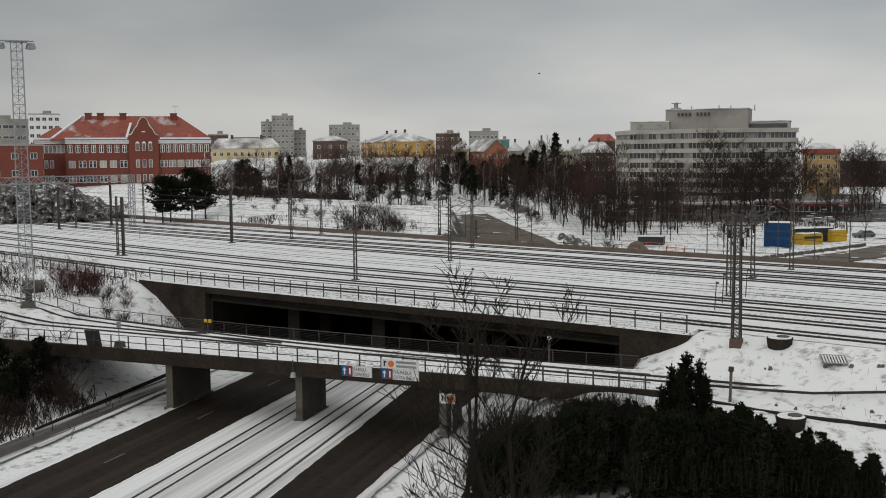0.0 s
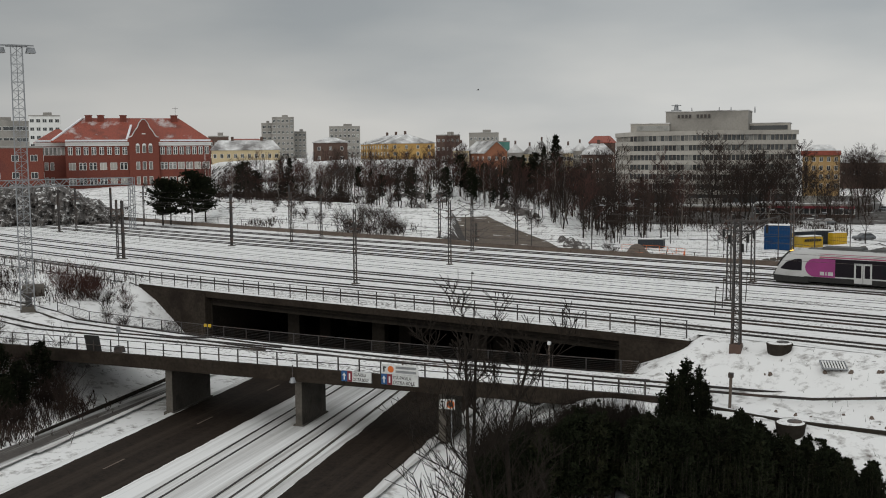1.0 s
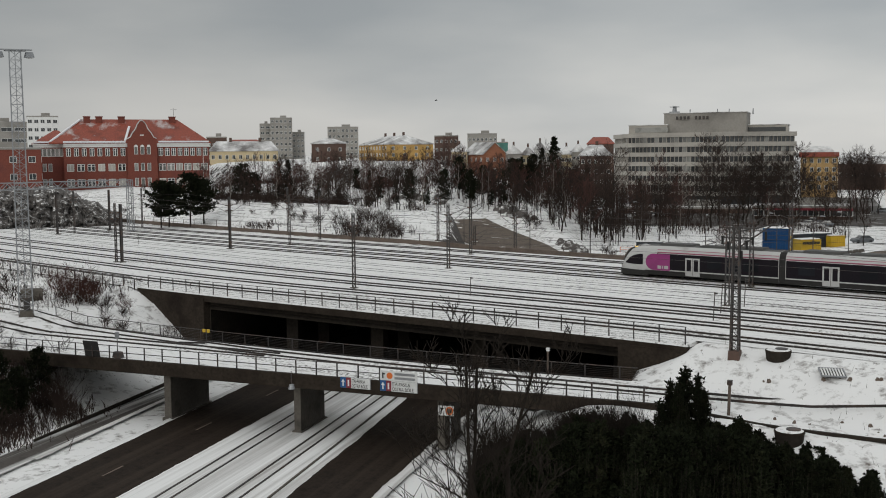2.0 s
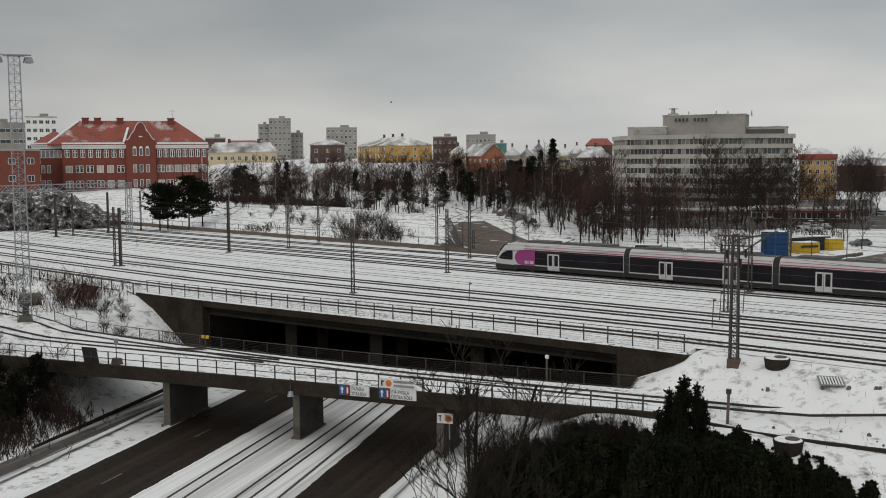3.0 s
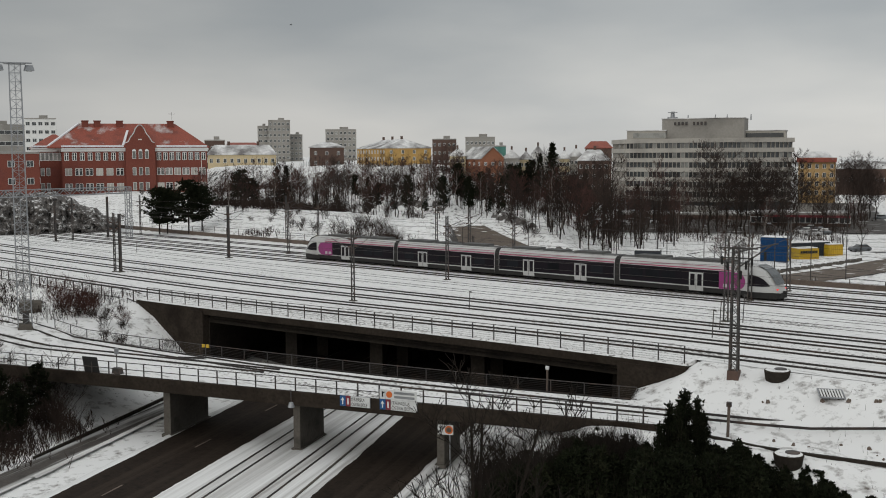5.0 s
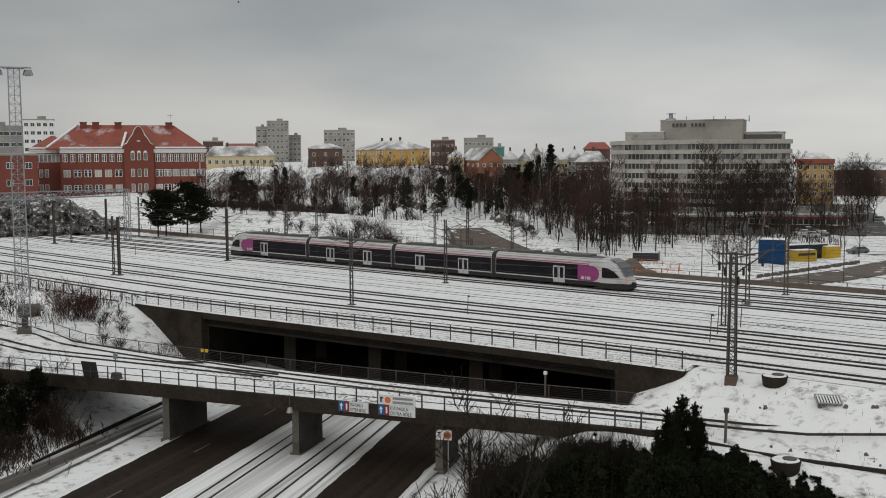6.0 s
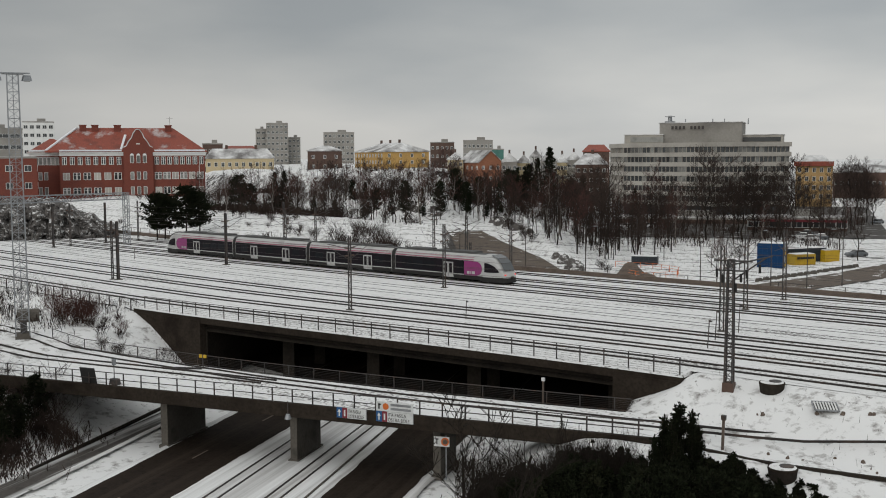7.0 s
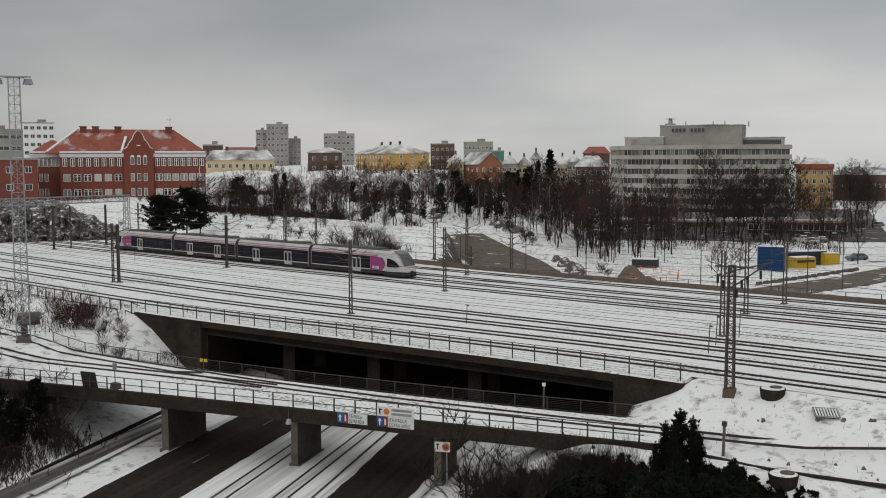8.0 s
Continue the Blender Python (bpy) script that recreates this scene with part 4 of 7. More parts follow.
def build_train():
    t = thing("commuter_train", "white and dark commuter train with magenta ends on rails", "train")
    joints = (-33.4, -17.6, 0.0, 17.6, 33.4)
    for c in range(4):
        a, b = joints[c] + (0.35 if c else 0), joints[c + 1] - (0.35 if c < 3 else 0)
        rings = [ring(x) for x in np.linspace(a, b, 6)]
        if c == 0:
            rings = nose_rings(a, -1)[::-1] + rings[1:]
        if c == 3:
            rings = rings[:-1] + nose_rings(b, 1)
        car = part("car_body", loft(rings), TRAIN_WHITE, t)
        doors = {0: (-27.6,), 1: (-12.6, -5.0), 2: (5.0, 12.6), 3: (27.6,)}[c]
        for side in (-1, 1):
            xa, xb = (a + 1.5 if c == 0 else a + 0.05), (b - 1.5 if c == 3 else b - 0.05)
            s = Shape()
            plate(s, xa, xb, 1.14, 3.04, side)
            part("window_band", s, TRAIN_DARK, car)
            s = Shape()
            plate(s, xa, xb, 3.10, 3.24, side)
            plate(s, xa, xb, 3.46, 3.52, side)
            part("pink_stripe", s, PINK, car)
            s = Shape()
            plate(s, a, b, 0.45, 1.0, side)
            part("skirt", s, UNDER, car)
            for dx in doors:
                door = part("door", plate(Shape(), dx - 0.85, dx + 0.85, 0.55, 2.68, side, 0.03), TRAIN_WHITE, car)
                for k in (-0.42, 0.42):
                    part("door_window", plate(Shape(), dx + k - 0.26, dx + k + 0.26, 1.15, 2.50, side, 0.045), TRAIN_DARK, door)
                part("door_seam", plate(Shape(), dx - 0.02, dx + 0.02, 0.58, 2.65, side, 0.045), UNDER, door)
            for x in np.arange(a + 2.2, b - 1.5, 2.05):
                if all(abs(x - dx) > 1.9 for dx in doors):
                    part("window", plate(Shape(), x - 0.85, x + 0.85, 1.55, 2.6, side, 0.02), TRAIN_GLASS, car)
            if c in (0, 3):
                sgn = -1 if c == 0 else 1
                e = sgn * 33.4
                part("magenta_patch", oval_patch(Shape(), e - sgn * 3.1, e - sgn * 0.1, 1.02, 2.98, side, 0.026), MAGENTA, car)
                logo = Shape()
                for k, w in ((0.0, 0.42), (0.55, 0.12), (0.8, 0.5)):
                    plate(logo, e - sgn * 2.1 - 0.5 + k, e - sgn * 2.1 - 0.5 + k + w, 1.22, 1.6, side, 0.04)
                part("white_mark", logo, TRAIN_WHITE, car)
                cab = Shape()

                def nose_y(d, z):
                    top = np.interp(d, (0, 1.0, 1.9, 2.5, 2.95), (4.0, 3.85, 3.45, 2.75, 1.95))
                    zz = 0.42 + (z - 0.42) * 3.58 / (top - 0.42)
                    wide = np.interp(zz, (0.45, 0.95, 1.9, 3.05, 3.6), (1.50, 1.58, 1.60, 1.58, 1.42))
                    return side * (float(wide * np.interp(d, (0, 1.0, 1.9, 2.5, 2.95), (1.0, 0.985, 0.95, 0.89, 0.80))) + 0.03)

                cols = ((0.25, 1.62, 2.85), (0.5, 1.60, 2.88), (1.0, 1.60, 2.80), (1.5, 1.60, 2.62), (1.9, 1.62, 2.42), (2.3, 1.66, 2.0), (2.5, 1.68, 1.80))
                for d, z0, z1 in cols:
                    cab.v += [(e + sgn * d, nose_y(d, z), z) for z in (z0, (z0 + z1) / 2, z1)]
                for i in range(len(cols) - 1):
                    for j in range(2):
                        q4 = (i * 3 + j, i * 3 + 3 + j, i * 3 + 4 + j, i * 3 + 1 + j)
                        cab.f.append(q4 if (sgn > 0) == (side < 0) else tuple(reversed(q4)))
                part("cab_window", cab, TRAIN_DARK, car)
        roof = Shape()
        for x0, x1, h, w in ((a + 1.5, a + 5.5, 0.34, 2.0), (a + 6.2, a + 9.5, 0.26, 1.8), (b - 6.0, b - 2.0, 0.34, 2.0), (a + 10, b - 6.5, 0.14, 1.4)):
            if x1 > x0:
                roof.box((x0 + x1) / 2, 0, 3.88, x1 - x0, w, h, 0, 0.94)
        part("roof_equipment", roof, ROOF_GREY, car)
        part("roof_panel", loft([[(x, -1.36, 3.64), (x, -1.0, 3.945), (x, 0, 4.03), (x, 1.0, 3.945), (x, 1.36, 3.64), (x, 0, 3.6)] for x in (a + 0.1, b - 0.1)]), ROOF_GREY, car)
        if c in (0, 3):
            sgn = -1 if c == 0 else 1
            e = sgn * 33.4
            ws = Shape()
            for (d0, k0, z0), (d1, k1, z1) in zip(((0.95, 0.62, 3.90), (1.9, 0.66, 3.50), (2.5, 0.68, 2.85)), ((1.9, 0.66, 3.50), (2.5, 0.68, 2.85), (3.05, 0.66, 1.85))):
                q = [(e + sgn * d0, -1.6 * k0, z0 + 0.05), (e + sgn * d0, 1.6 * k0, z0 + 0.05), (e + sgn * (d1 + 0.05), 1.6 * k1, z1 + 0.03), (e + sgn * (d1 + 0.05), -1.6 * k1, z1 + 0.03)]
                ws.add(q, [(0, 3, 2, 1) if sgn > 0 else (0, 1, 2, 3)])
            part("windscreen", ws, GLASS_DARK, car)
            if sgn < 0:
                part("display", Shape().bar((e + sgn * 1.87, -0.45, 3.60), (e + sgn * 1.87, 0.45, 3.60), 0.12, 0.1), AMBER, car)
            lamps = Shape()
            for y in (-0.95, 0.95):
                lamps.box(e + sgn * 3.12, y, 1.25, 0.22, 0.32, 0.16)
            part("tail_lamp" if sgn > 0 else "headlamp", lamps, TAIL_RED if sgn > 0 else GLASS_PALE, car)
            part("coupler", Shape().rod((e + sgn * 3.2, 0, 0.95), (e + sgn * 3.75, 0, 0.95), 0.16, 0.2, 8), UNDER, car)
            part("front_skirt", Shape().box(e + sgn * 1.9, 0, 0.18, 2.4, 2.4, 0.45, 0, 0.9), UNDER, car)
            part("nose_skirt", loft([[(e + sgn * d, -hw, 0.3), (e + sgn * d, -hw, zt), (e + sgn * d, hw, zt), (e + sgn * d, hw, 0.3)] for d, hw, zt in ((-0.4, 1.6, 0.92), (1.0, 1.58, 0.94), (1.9, 1.53, 0.96), (2.5, 1.44, 0.98), (2.95, 1.30, 0.98), (3.3, 1.08, 0.95), (3.45, 0.85, 0.9))]), UNDER, car)
            gear = Shape().bar((e - sgn * 6.5, 0, 4.15), (e - sgn * 7.8, 0, 4.55), 0.06, 0.06).bar((e - sgn * 7.8, 0, 4.55), (e - sgn * 6.7, 0, 4.75), 0.06, 0.06).bar((e - sgn * 6.7, -0.8, 4.75), (e - sgn * 6.7, 0.8, 4.75), 0.08, 0.06)
            part("pantograph", gear, STEEL_DARK, car)
    for x in (-17.6, 0.0, 17.6):
        part("gangway", loft([ring(x - 0.36, 0, 0.985), ring(x + 0.36, 0, 0.985)]), UNDER, t, "dark rubber gangway bellows")
    wheel = Shape().rod((0, -0.07, 0), (0, 0.07, 0), 0.43, 0.43, 14).mesh("wheel", UNDER)
    for x in (-29.5, -17.6, 0.0, 17.6, 29.5):
        bogie = part("bogie", Shape().box(x, 0, 0.38, 3.4, 2.3, 0.42, 0, 0.96), UNDER, t)
        for dx in (-1.25, 1.25):
            for y in (-0.76, 0.76):
                w = part("wheel", wheel, None, bogie)
                w.location = (x + dx, y, 0.58)
    return t


train = build_train()
train.scale = (1.006, 1, 0.94)
# ---- buildings ----
def window_meshes(w, h, pane_mat, bars=1):
    f = Shape()
    t = 0.11
    f.box(-w / 2, 0, 0, t, 0.24, h).box(w / 2, 0, 0, t, 0.24, h)
    f.box(0, 0, -t / 2, w + t, 0.24, t).box(0, 0, h - t / 2, w + t, 0.24, t)
    for i in range(bars):
        f.box(-w / 2 + w * (i + 1) / (bars + 1), 0, 0, 0.09, 0.2, h)
    return f.mesh("window_frame", WHITE), Shape().box(0, 0.02, 0, w, 0.1, h).mesh("pane", pane_mat)


def put_window(parent, meshes, x, y, z, rz=0.0):
    w = part("window", meshes[0], None, parent)
    w.location = (x, y, z)
    w.rotation_euler = (0, 0, rz)
    part("pane", meshes[1], None, w)
    return w


def hip(w, d, h, inset, over=0.5):
    """A hipped roof over w by d, with its eave at z = 0; inset 0 makes gables."""
    s = Shape()
    x0, x1, y0, y1 = -over, w + over, -over, d + over
    m = (y0 + y1) / 2
    p = [(x0, y0, 0), (x1, y0, 0), (x1, y1, 0), (x0, y1, 0), (x0 + inset, m, h), (x1 - inset, m, h)]
    low = [(x, y, z - 0.35) for x, y, z in p[:4]]
    s.add(p + low, [(0, 1, 5, 4), (1, 2, 5), (2, 3, 4, 5), (3, 0, 4), (6, 7, 1, 0), (7, 8, 2, 1), (8, 9, 3, 2), (9, 6, 0, 3), (9, 8, 7, 6)])
    return s


def house(name, label, az0, az1, d, z0, z1, depth, wall, roof=None, roof_h=0.0, inset=3.0, rows=3, cols=6, win=(1.2, 1.6), pane=None, turn=0.0, group="", flat=False, first=1.6, chimneys=0):
    """A house that shows its front from azimuth az0 to az1 at the distance d."""
    x0, y0 = polar(az0, d)
    x1, y1 = polar(az1, d)
    w = math.hypot(x1 - x0, y1 - y0) / math.cos(radians(turn))
    ang = math.degrees(math.atan2(y1 - y0, x1 - x0)) + turn
    b = thing(name, label, "building", group, pose(x0, y0, 0, 0, 0, ang))
    base = min(z0, ground_z(x0, y0), ground_z(x1, y1)) - 1.5
    part("wall", Shape().box(w / 2, depth / 2, base, w, depth, z1 - base), wall, b)
    if roof is not None:
        deep = depth > w * 1.6
        r = part("roof", hip(depth, w, roof_h, inset) if deep else hip(w, depth, roof_h, inset), roof, b)
        r.location = (w if deep else 0, 0, z1 + 0.35)
        r.rotation_euler = (0, 0, radians(90) if deep else 0)
        for i in range(chimneys):
            part("chimney", Shape().box((depth if deep else w) * (i + 0.7) / (chimneys + 0.3), (w if deep else depth) * 0.5, roof_h * 0.7, 1.1, 0.8, roof_h * 0.3 + 1.4), BROWN_BRICK, r)
    elif flat:
        part("parapet", Shape().box(w / 2, depth / 2, z1, w + 0.3, depth + 0.3, 0.5), GREY_PANEL, b)
        part("roof", Shape().box(w / 2, depth / 2, z1 + 0.5, w - 0.4, depth - 0.4, 0.12), ROOF_SNOW, b)
        part("stair_head", Shape().box(w * 0.6, depth / 2, z1 + 0.5, w * 0.28, depth * 0.4, 1.8), GREY_PANEL, b)
    if rows:
        dark, pale = window_meshes(*win, GLASS_DARK), window_meshes(*win, pane or GLASS_DARK)
        step = (z1 - z0 - first * 0.5) / rows
        for r in range(rows):
            for c in range(cols):
                put_window(b, pale if (r * 7 + c * 3) % 5 == 0 else dark, w * (c + 0.5) / cols, -0.05, z0 + first * 0.5 + step * r + step * 0.25)
        side_cols = max(2, int(depth / 4))
        for r in range(rows):
            for c in range(side_cols):
                put_window(b, dark, -0.05, depth * (c + 0.5) / side_cols, z0 + first * 0.5 + step * r + step * 0.25, radians(-90))
                put_window(b, dark, w + 0.05, depth * (c + 0.5) / side_cols, z0 + first * 0.5 + step * r + step * 0.25, radians(90))
    return b, w


def build_school():
    d = 340
    x0, y0 = polar(160.1, d)
    x1, y1 = polar(151.4, d + 2)
    w = math.hypot(x1 - x0, y1 - y0)
    ang = math.degrees(math.atan2(y1 - y0, x1 - x0))
    b = thing("school_building", "old red brick school with red hipped roof and gable", "building", "", pose(x0, y0, 0, 0, 0, ang))
    z0, z1 = 2.0, 18.2
    k = w / 306.0                                   # metres for each unit of the front's plan below
    xl, xg0, xg1 = 50 * k, 160 * k, 212 * k
    part("wall", Shape().box(xl / 2, 9, z0 - 4, xl, 14, z1 - z0 + 4), BRICK, b)
    part("wall", Shape().box((xl + xg0) / 2, 8, z0 - 4, xg0 - xl, 18, z1 - z0 + 4), BRICK, b)
    part("wall", Shape().box((xg1 + w) / 2, 8, z0 - 4, w - xg1, 18, z1 - z0 + 4), BRICK, b)
    tower = Shape().box((xg0 + xg1) / 2, 7.5, z0 - 4, xg1 - xg0, 19, z1 - z0 + 4)
    m, hw = (xg0 + xg1) / 2, (xg1 - xg0) / 2
    prof = [(-hw, 0), (-hw, 1.6), (-hw * 0.8, 2.0), (-hw * 0.62, 3.5), (-hw * 0.42, 4.6), (-hw * 0.3, 6.0), (-hw * 0.1, 7.1), (hw * 0.1, 7.1), (hw * 0.3, 6.0), (hw * 0.42, 4.6), (hw * 0.62, 3.5), (hw * 0.8, 2.0), (hw, 1.6), (hw, 0)]
    n = len(prof)
    tower.add([(m + x, -2.0, z1 + z) for x, z in prof] + [(m + x, -1.2, z1 + z) for x, z in prof],
              [tuple(range(n)), tuple(reversed(range(n, 2 * n)))] + [(n + i, n + (i + 1) % n, (i + 1) % n, i) for i in range(n)])
    part("gable", tower, BRICK, b)
    cop = Shape()
    for (ax, az), (bx, bz) in zip(prof[1:-1], prof[2:-1]):
        cop.bar((m + ax, -1.6, z1 + az + 0.1), (m + bx, -1.6, z1 + bz + 0.1), 1.0, 0.28)
    part("gable_coping", cop, ROOF_SNOW, b)
    r = part("roof", hip(w - xl * 0.6, 18, 7.4, 9.5, 0.7), ROOF_RED, b)
    r.location = (xl * 0.6, -1.0, z1 + 0.5)
    r2 = part("roof", hip(xl * 1.5, 14, 4.2, 6.5, 0.7), ROOF_RED, b)
    r2.location = (0, 2, z1 + 0.3)
    gr = part("roof", Shape().add([(m - hw, -1.2, z1 + 1), (m, -1.2, z1 + 7), (m + hw, -1.2, z1 + 1), (m, 9, z1 + 7), (m - hw, 9, z1 + 1), (m + hw, 9, z1 + 1)], [(1, 0, 4, 3), (2, 1, 3, 5)]), ROOF_RED, b)
    for x in (0.30, 0.37, 0.50, 0.80):
        part("chimney", Shape().box(w * x, 7, z1 + 5.2, 2.0, 1.2, 3.4).box(w * x, 7, z1 + 8.5, 2.3, 1.5, 0.3), BRICK, b)
    for xa, xb, y in ((-0.3, xl, 1.9), (xl, xg0, -1.1), (xg1, w + 0.3, -1.1)):
        part("cornice", Shape().box((xa + xb) / 2, y, z1 - 0.9, xb - xa, 0.5, 1.0).box((xa + xb) / 2, y - 0.25, z1 - 0.1, xb - xa, 0.9, 0.3), WHITE, b)
    def pair(wd, ht, mat):
        """Two narrow lights side by side in thin white frames."""
        f = Shape()
        for c in (-wd * 0.27, wd * 0.27):
            for e in (-wd * 0.22, wd * 0.22):
                f.box(c + e, 0, 0, 0.13, 0.24, ht)
            f.box(c, 0, ht - 0.06, wd * 0.44, 0.24, 0.13).box(c, 0, -0.06, wd * 0.44, 0.24, 0.13).box(c, 0, ht * 0.66, wd * 0.44, 0.2, 0.08)
        return f.mesh("window_frame", WHITE), Shape().box(-wd * 0.27, 0.02, 0, wd * 0.44, 0.1, ht).box(wd * 0.27, 0.02, 0, wd * 0.44, 0.1, ht).mesh("pane", mat)

    dark2, pale2, high2 = pair(2.1, 2.1, GLASS_DARK), pair(2.1, 2.1, GLASS_PALE), pair(1.25, 2.3, GLASS_DARK)
    blind = window_meshes(1.9, 2.1, BLIND, 1)
    slim, low2 = window_meshes(1.0, 2.3, GLASS_PALE, 0), pair(1.9, 1.5, GLASS_DARK)
    pick = random.Random(14)
    for z, r in ((z1 - 3.6, 0), (z1 - 8.2, 1), (z1 - 12.8, 2)):
        for i in range(7 if r == 0 else 3):
            put_window(b, slim, xl * ((i + 0.6) / 7.2 if r == 0 else (i + 0.75) / 5.2), 1.95, z)
        for xa, xb in ((xl, xg0), (xg1, w)):
            n = 8 if r == 0 else 6
            for i in range(n):
                kind = high2 if r == 0 else blind if pick.random() < 0.42 else pick.choice((dark2, pale2, dark2))
                put_window(b, kind, xa + (xb - xa) * (i + 0.62) / (n + 0.2), -1.05, z)
        for i in range(3):
            put_window(b, slim, m + (i - 1) * 1.9, -2.05, z + (0.5 if r == 0 else 0))
    for i in range(3):
        put_window(b, slim, m + (i - 1) * 1.7, -2.05, z0 + 0.2)
    for i in range(5):
        put_window(b, low2, xg1 + (w - xg1) * (i + 0.8) / 5.6, -1.05, z0 + 0.3)
    for i in range(3):
        arch = Shape()
        cx, zt = m + (i - 1) * 1.9, z1 - 0.75
        arch.add([(cx + 0.55 * math.cos(a), -2.12, zt + 0.55 * math.sin(a)) for a in np.linspace(0, math.pi, 9)] + [(cx + 0.55 * math.cos(a), -2.0, zt + 0.55 * math.sin(a)) for a in np.linspace(0, math.pi, 9)],
                 [tuple(range(9))] + [(k2, 9 + k2, 10 + k2, k2 + 1) for k2 in range(8)])
        part("window_arch", arch, WHITE, b)
    part("gable_clock", Shape().box(m, -2.05, z1 + 2.6, 1.1, 0.12, 0.3), WHITE, b)
    for xa, xb, y in ((0, xl, 1.3), (xl, xg0 - 0.5, -1.8), (xg1 + 0.5, w, -1.8)):
        part("eave_snow", Shape().bar((xa, y + 0.6, z1 + 0.72), (xb, y + 0.6, z1 + 0.72), 1.9, 0.5), EAVE_SNOW, b)
    part("valley_snow", Shape().bar((xg0 - 0.6, -0.9, z1 + 1.0), (xg0 + 1.0, 3.4, z1 + 5.6), 0.7, 0.3), EAVE_SNOW, b)
    part("hip_snow", Shape().bar((xl * 0.6 - 0.4, -1.2, z1 + 0.8), (xl * 0.6 + 8.5, 7.6, z1 + 7.8), 0.8, 0.35), EAVE_SNOW, b)
    part("string_course", Shape().box(w / 2, -1.03, z0 + 3.2, w, 0.2, 0.35), BROWN_BRICK, b)
    mastp = part("aerial", Shape().rod((w * 0.81, 7, z1 + 7), (w * 0.81, 7, z1 + 11.5), 0.05).rod((w * 0.81 - 1.0, 7, z1 + 11), (w * 0.81 + 1.0, 7, z1 + 11), 0.04), STEEL_DARK, b)
    part("flagpole", Shape().rod((w * 0.955, -6, 0), (w * 0.955, -6, 14.5), 0.12, 0.07, 8), WHITE, b)


build_school()


def build_office():
    b = thing("office_block", "large pale concrete office block with dark window bands", "building")
    front = [polar(129.6, 378), polar(128.9, 358), polar(123.95, 338), polar(120.2, 352)]
    back = [polar(121.3, 392), polar(129.0, 400)]
    plan = front + back
    cx, cy = sum(p[0] for p in plan) / 6, sum(p[1] for p in plan) / 6

    def ring_at(z, k):
        return [(cx + (x - cx) * k, cy + (y - cy) * k, z) for x, y in plan]

    def slab(z0, z1, k):
        s = Shape()
        n = len(plan)
        s.add(ring_at(z0, k) + ring_at(z1, k), [tuple(range(n)), tuple(reversed(range(n, 2 * n)))] + [(i, n + i, n + (i + 1) % n, (i + 1) % n) for i in range(n)])
        return s

    top, step = 20.6, 3.12
    part("core", slab(-6.0, top - 0.4, 0.955), GLASS_DARK, b)
    mull = Shape().box(0, 0, 0, 0.16, 0.3, step - 1.35).mesh("mullion", OFFICE_PANEL)
    pale = Shape().box(0, 0, 0, 1.35, 0.12, step - 1.4).mesh("pane", GLASS_PALE)
    dark = Shape().box(0, 0, 0, 1.35, 0.12, step - 1.4).mesh("pane", GLASS_DARK)
    rng = random.Random(5)
    for f in range(7):
        z = top - step * f
        spandrel = part("spandrel", slab(z - 1.4, z, 1.0 - 0.002 * f), OFFICE_PANEL, b)
        if f == 6:
            continue
        band = part("window_band", slab(z - step + 0.02, z - 1.38, 0.972), GLASS_DARK, b)
        k = 0.976
        pts = [(cx + (x - cx) * k, cy + (y - cy) * k) for x, y in front]
        for (ax, ay), (bx, by) in zip(pts, pts[1:]):
            length = math.hypot(bx - ax, by - ay)
            n = int(length / 1.5)
            ang = math.atan2(by - ay, bx - ax)
            for i in range(n + 1):
                t = i / n
                o = part("mullion", mull, None, band)
                o.location = (ax + (bx - ax) * t, ay + (by - ay) * t, z - step + 0.02)
                o.rotation_euler = (0, 0, ang)
                if rng.random() < (0.28 if f < 4 else 0.10) and i < n:
                    t = (i + 0.5) / n
                    o = part("pane", pale, None, band)
                    o.location = (ax + (bx - ax) * t, ay + (by - ay) * t, z - step + 0.02)
                    o.rotation_euler = (0, 0, ang)
    ang = math.atan2(front[3][1] - front[1][1], front[3][0] - front[1][0])
    for az, d, w, dep, z0, z1, mat, nm in ((127.6, 372, 13, 14, top, 23.5, OFFICE_PANEL, "penthouse"), (124.7, 372, 27, 16, top, 27.4, GREY_PANEL, "plant_room"), (121.7, 374, 14, 12, top, 23.2, OFFICE_PANEL, "penthouse")):
        x, y = polar(az, d)
        p = part(nm, Shape().box(x, y, z0 - 0.4, w, dep, z1 - z0 + 0.4, ang), mat, b)
        part("roof_edge", Shape().box(x, y, z1, w + 0.5, dep + 0.5, 0.25, ang), ROOF_SNOW, p)
        if nm == "penthouse":
            fx, fy = polar(az, d - dep / 2 - 0.1)
            part("window_band", Shape().box(fx, fy, z0 + 0.5, w * 0.86, 0.3, z1 - z0 - 1.2, ang), GLASS_PALE if az > 125 else GLASS_DARK, p)
    x, y = polar(124.9, 363.4)
    for i in range(9):
        if i != 4:
            part("roof_letter", Shape().box(x + (i - 7) * 1.25 * math.cos(ang), y + (i - 7) * 1.25 * math.sin(ang), 25.3, 0.75, 0.2, 1.1, ang), STEEL_DARK, b, "dark plain letter shapes")
    x, y = polar(126.4, 372)
    part("radar_cabin", Shape().box(x, y, 27.0, 3.2, 3.0, 1.3, ang).rod((x, y, 28), (x, y, 30.2), 0.8, 0.6, 8).box(x, y, 29.8, 3.0, 2.4, 0.2, ang), STEEL_GREY, b)
    for az in (124.2, 123.6, 125.6, 122.4):
        x, y = polar(az, 372)
        part("roof_vent", Shape().rod((x, y, 27), (x, y, 29.0), 0.25, 0.15, 6), STEEL_GREY, b)
    return b


build_office()


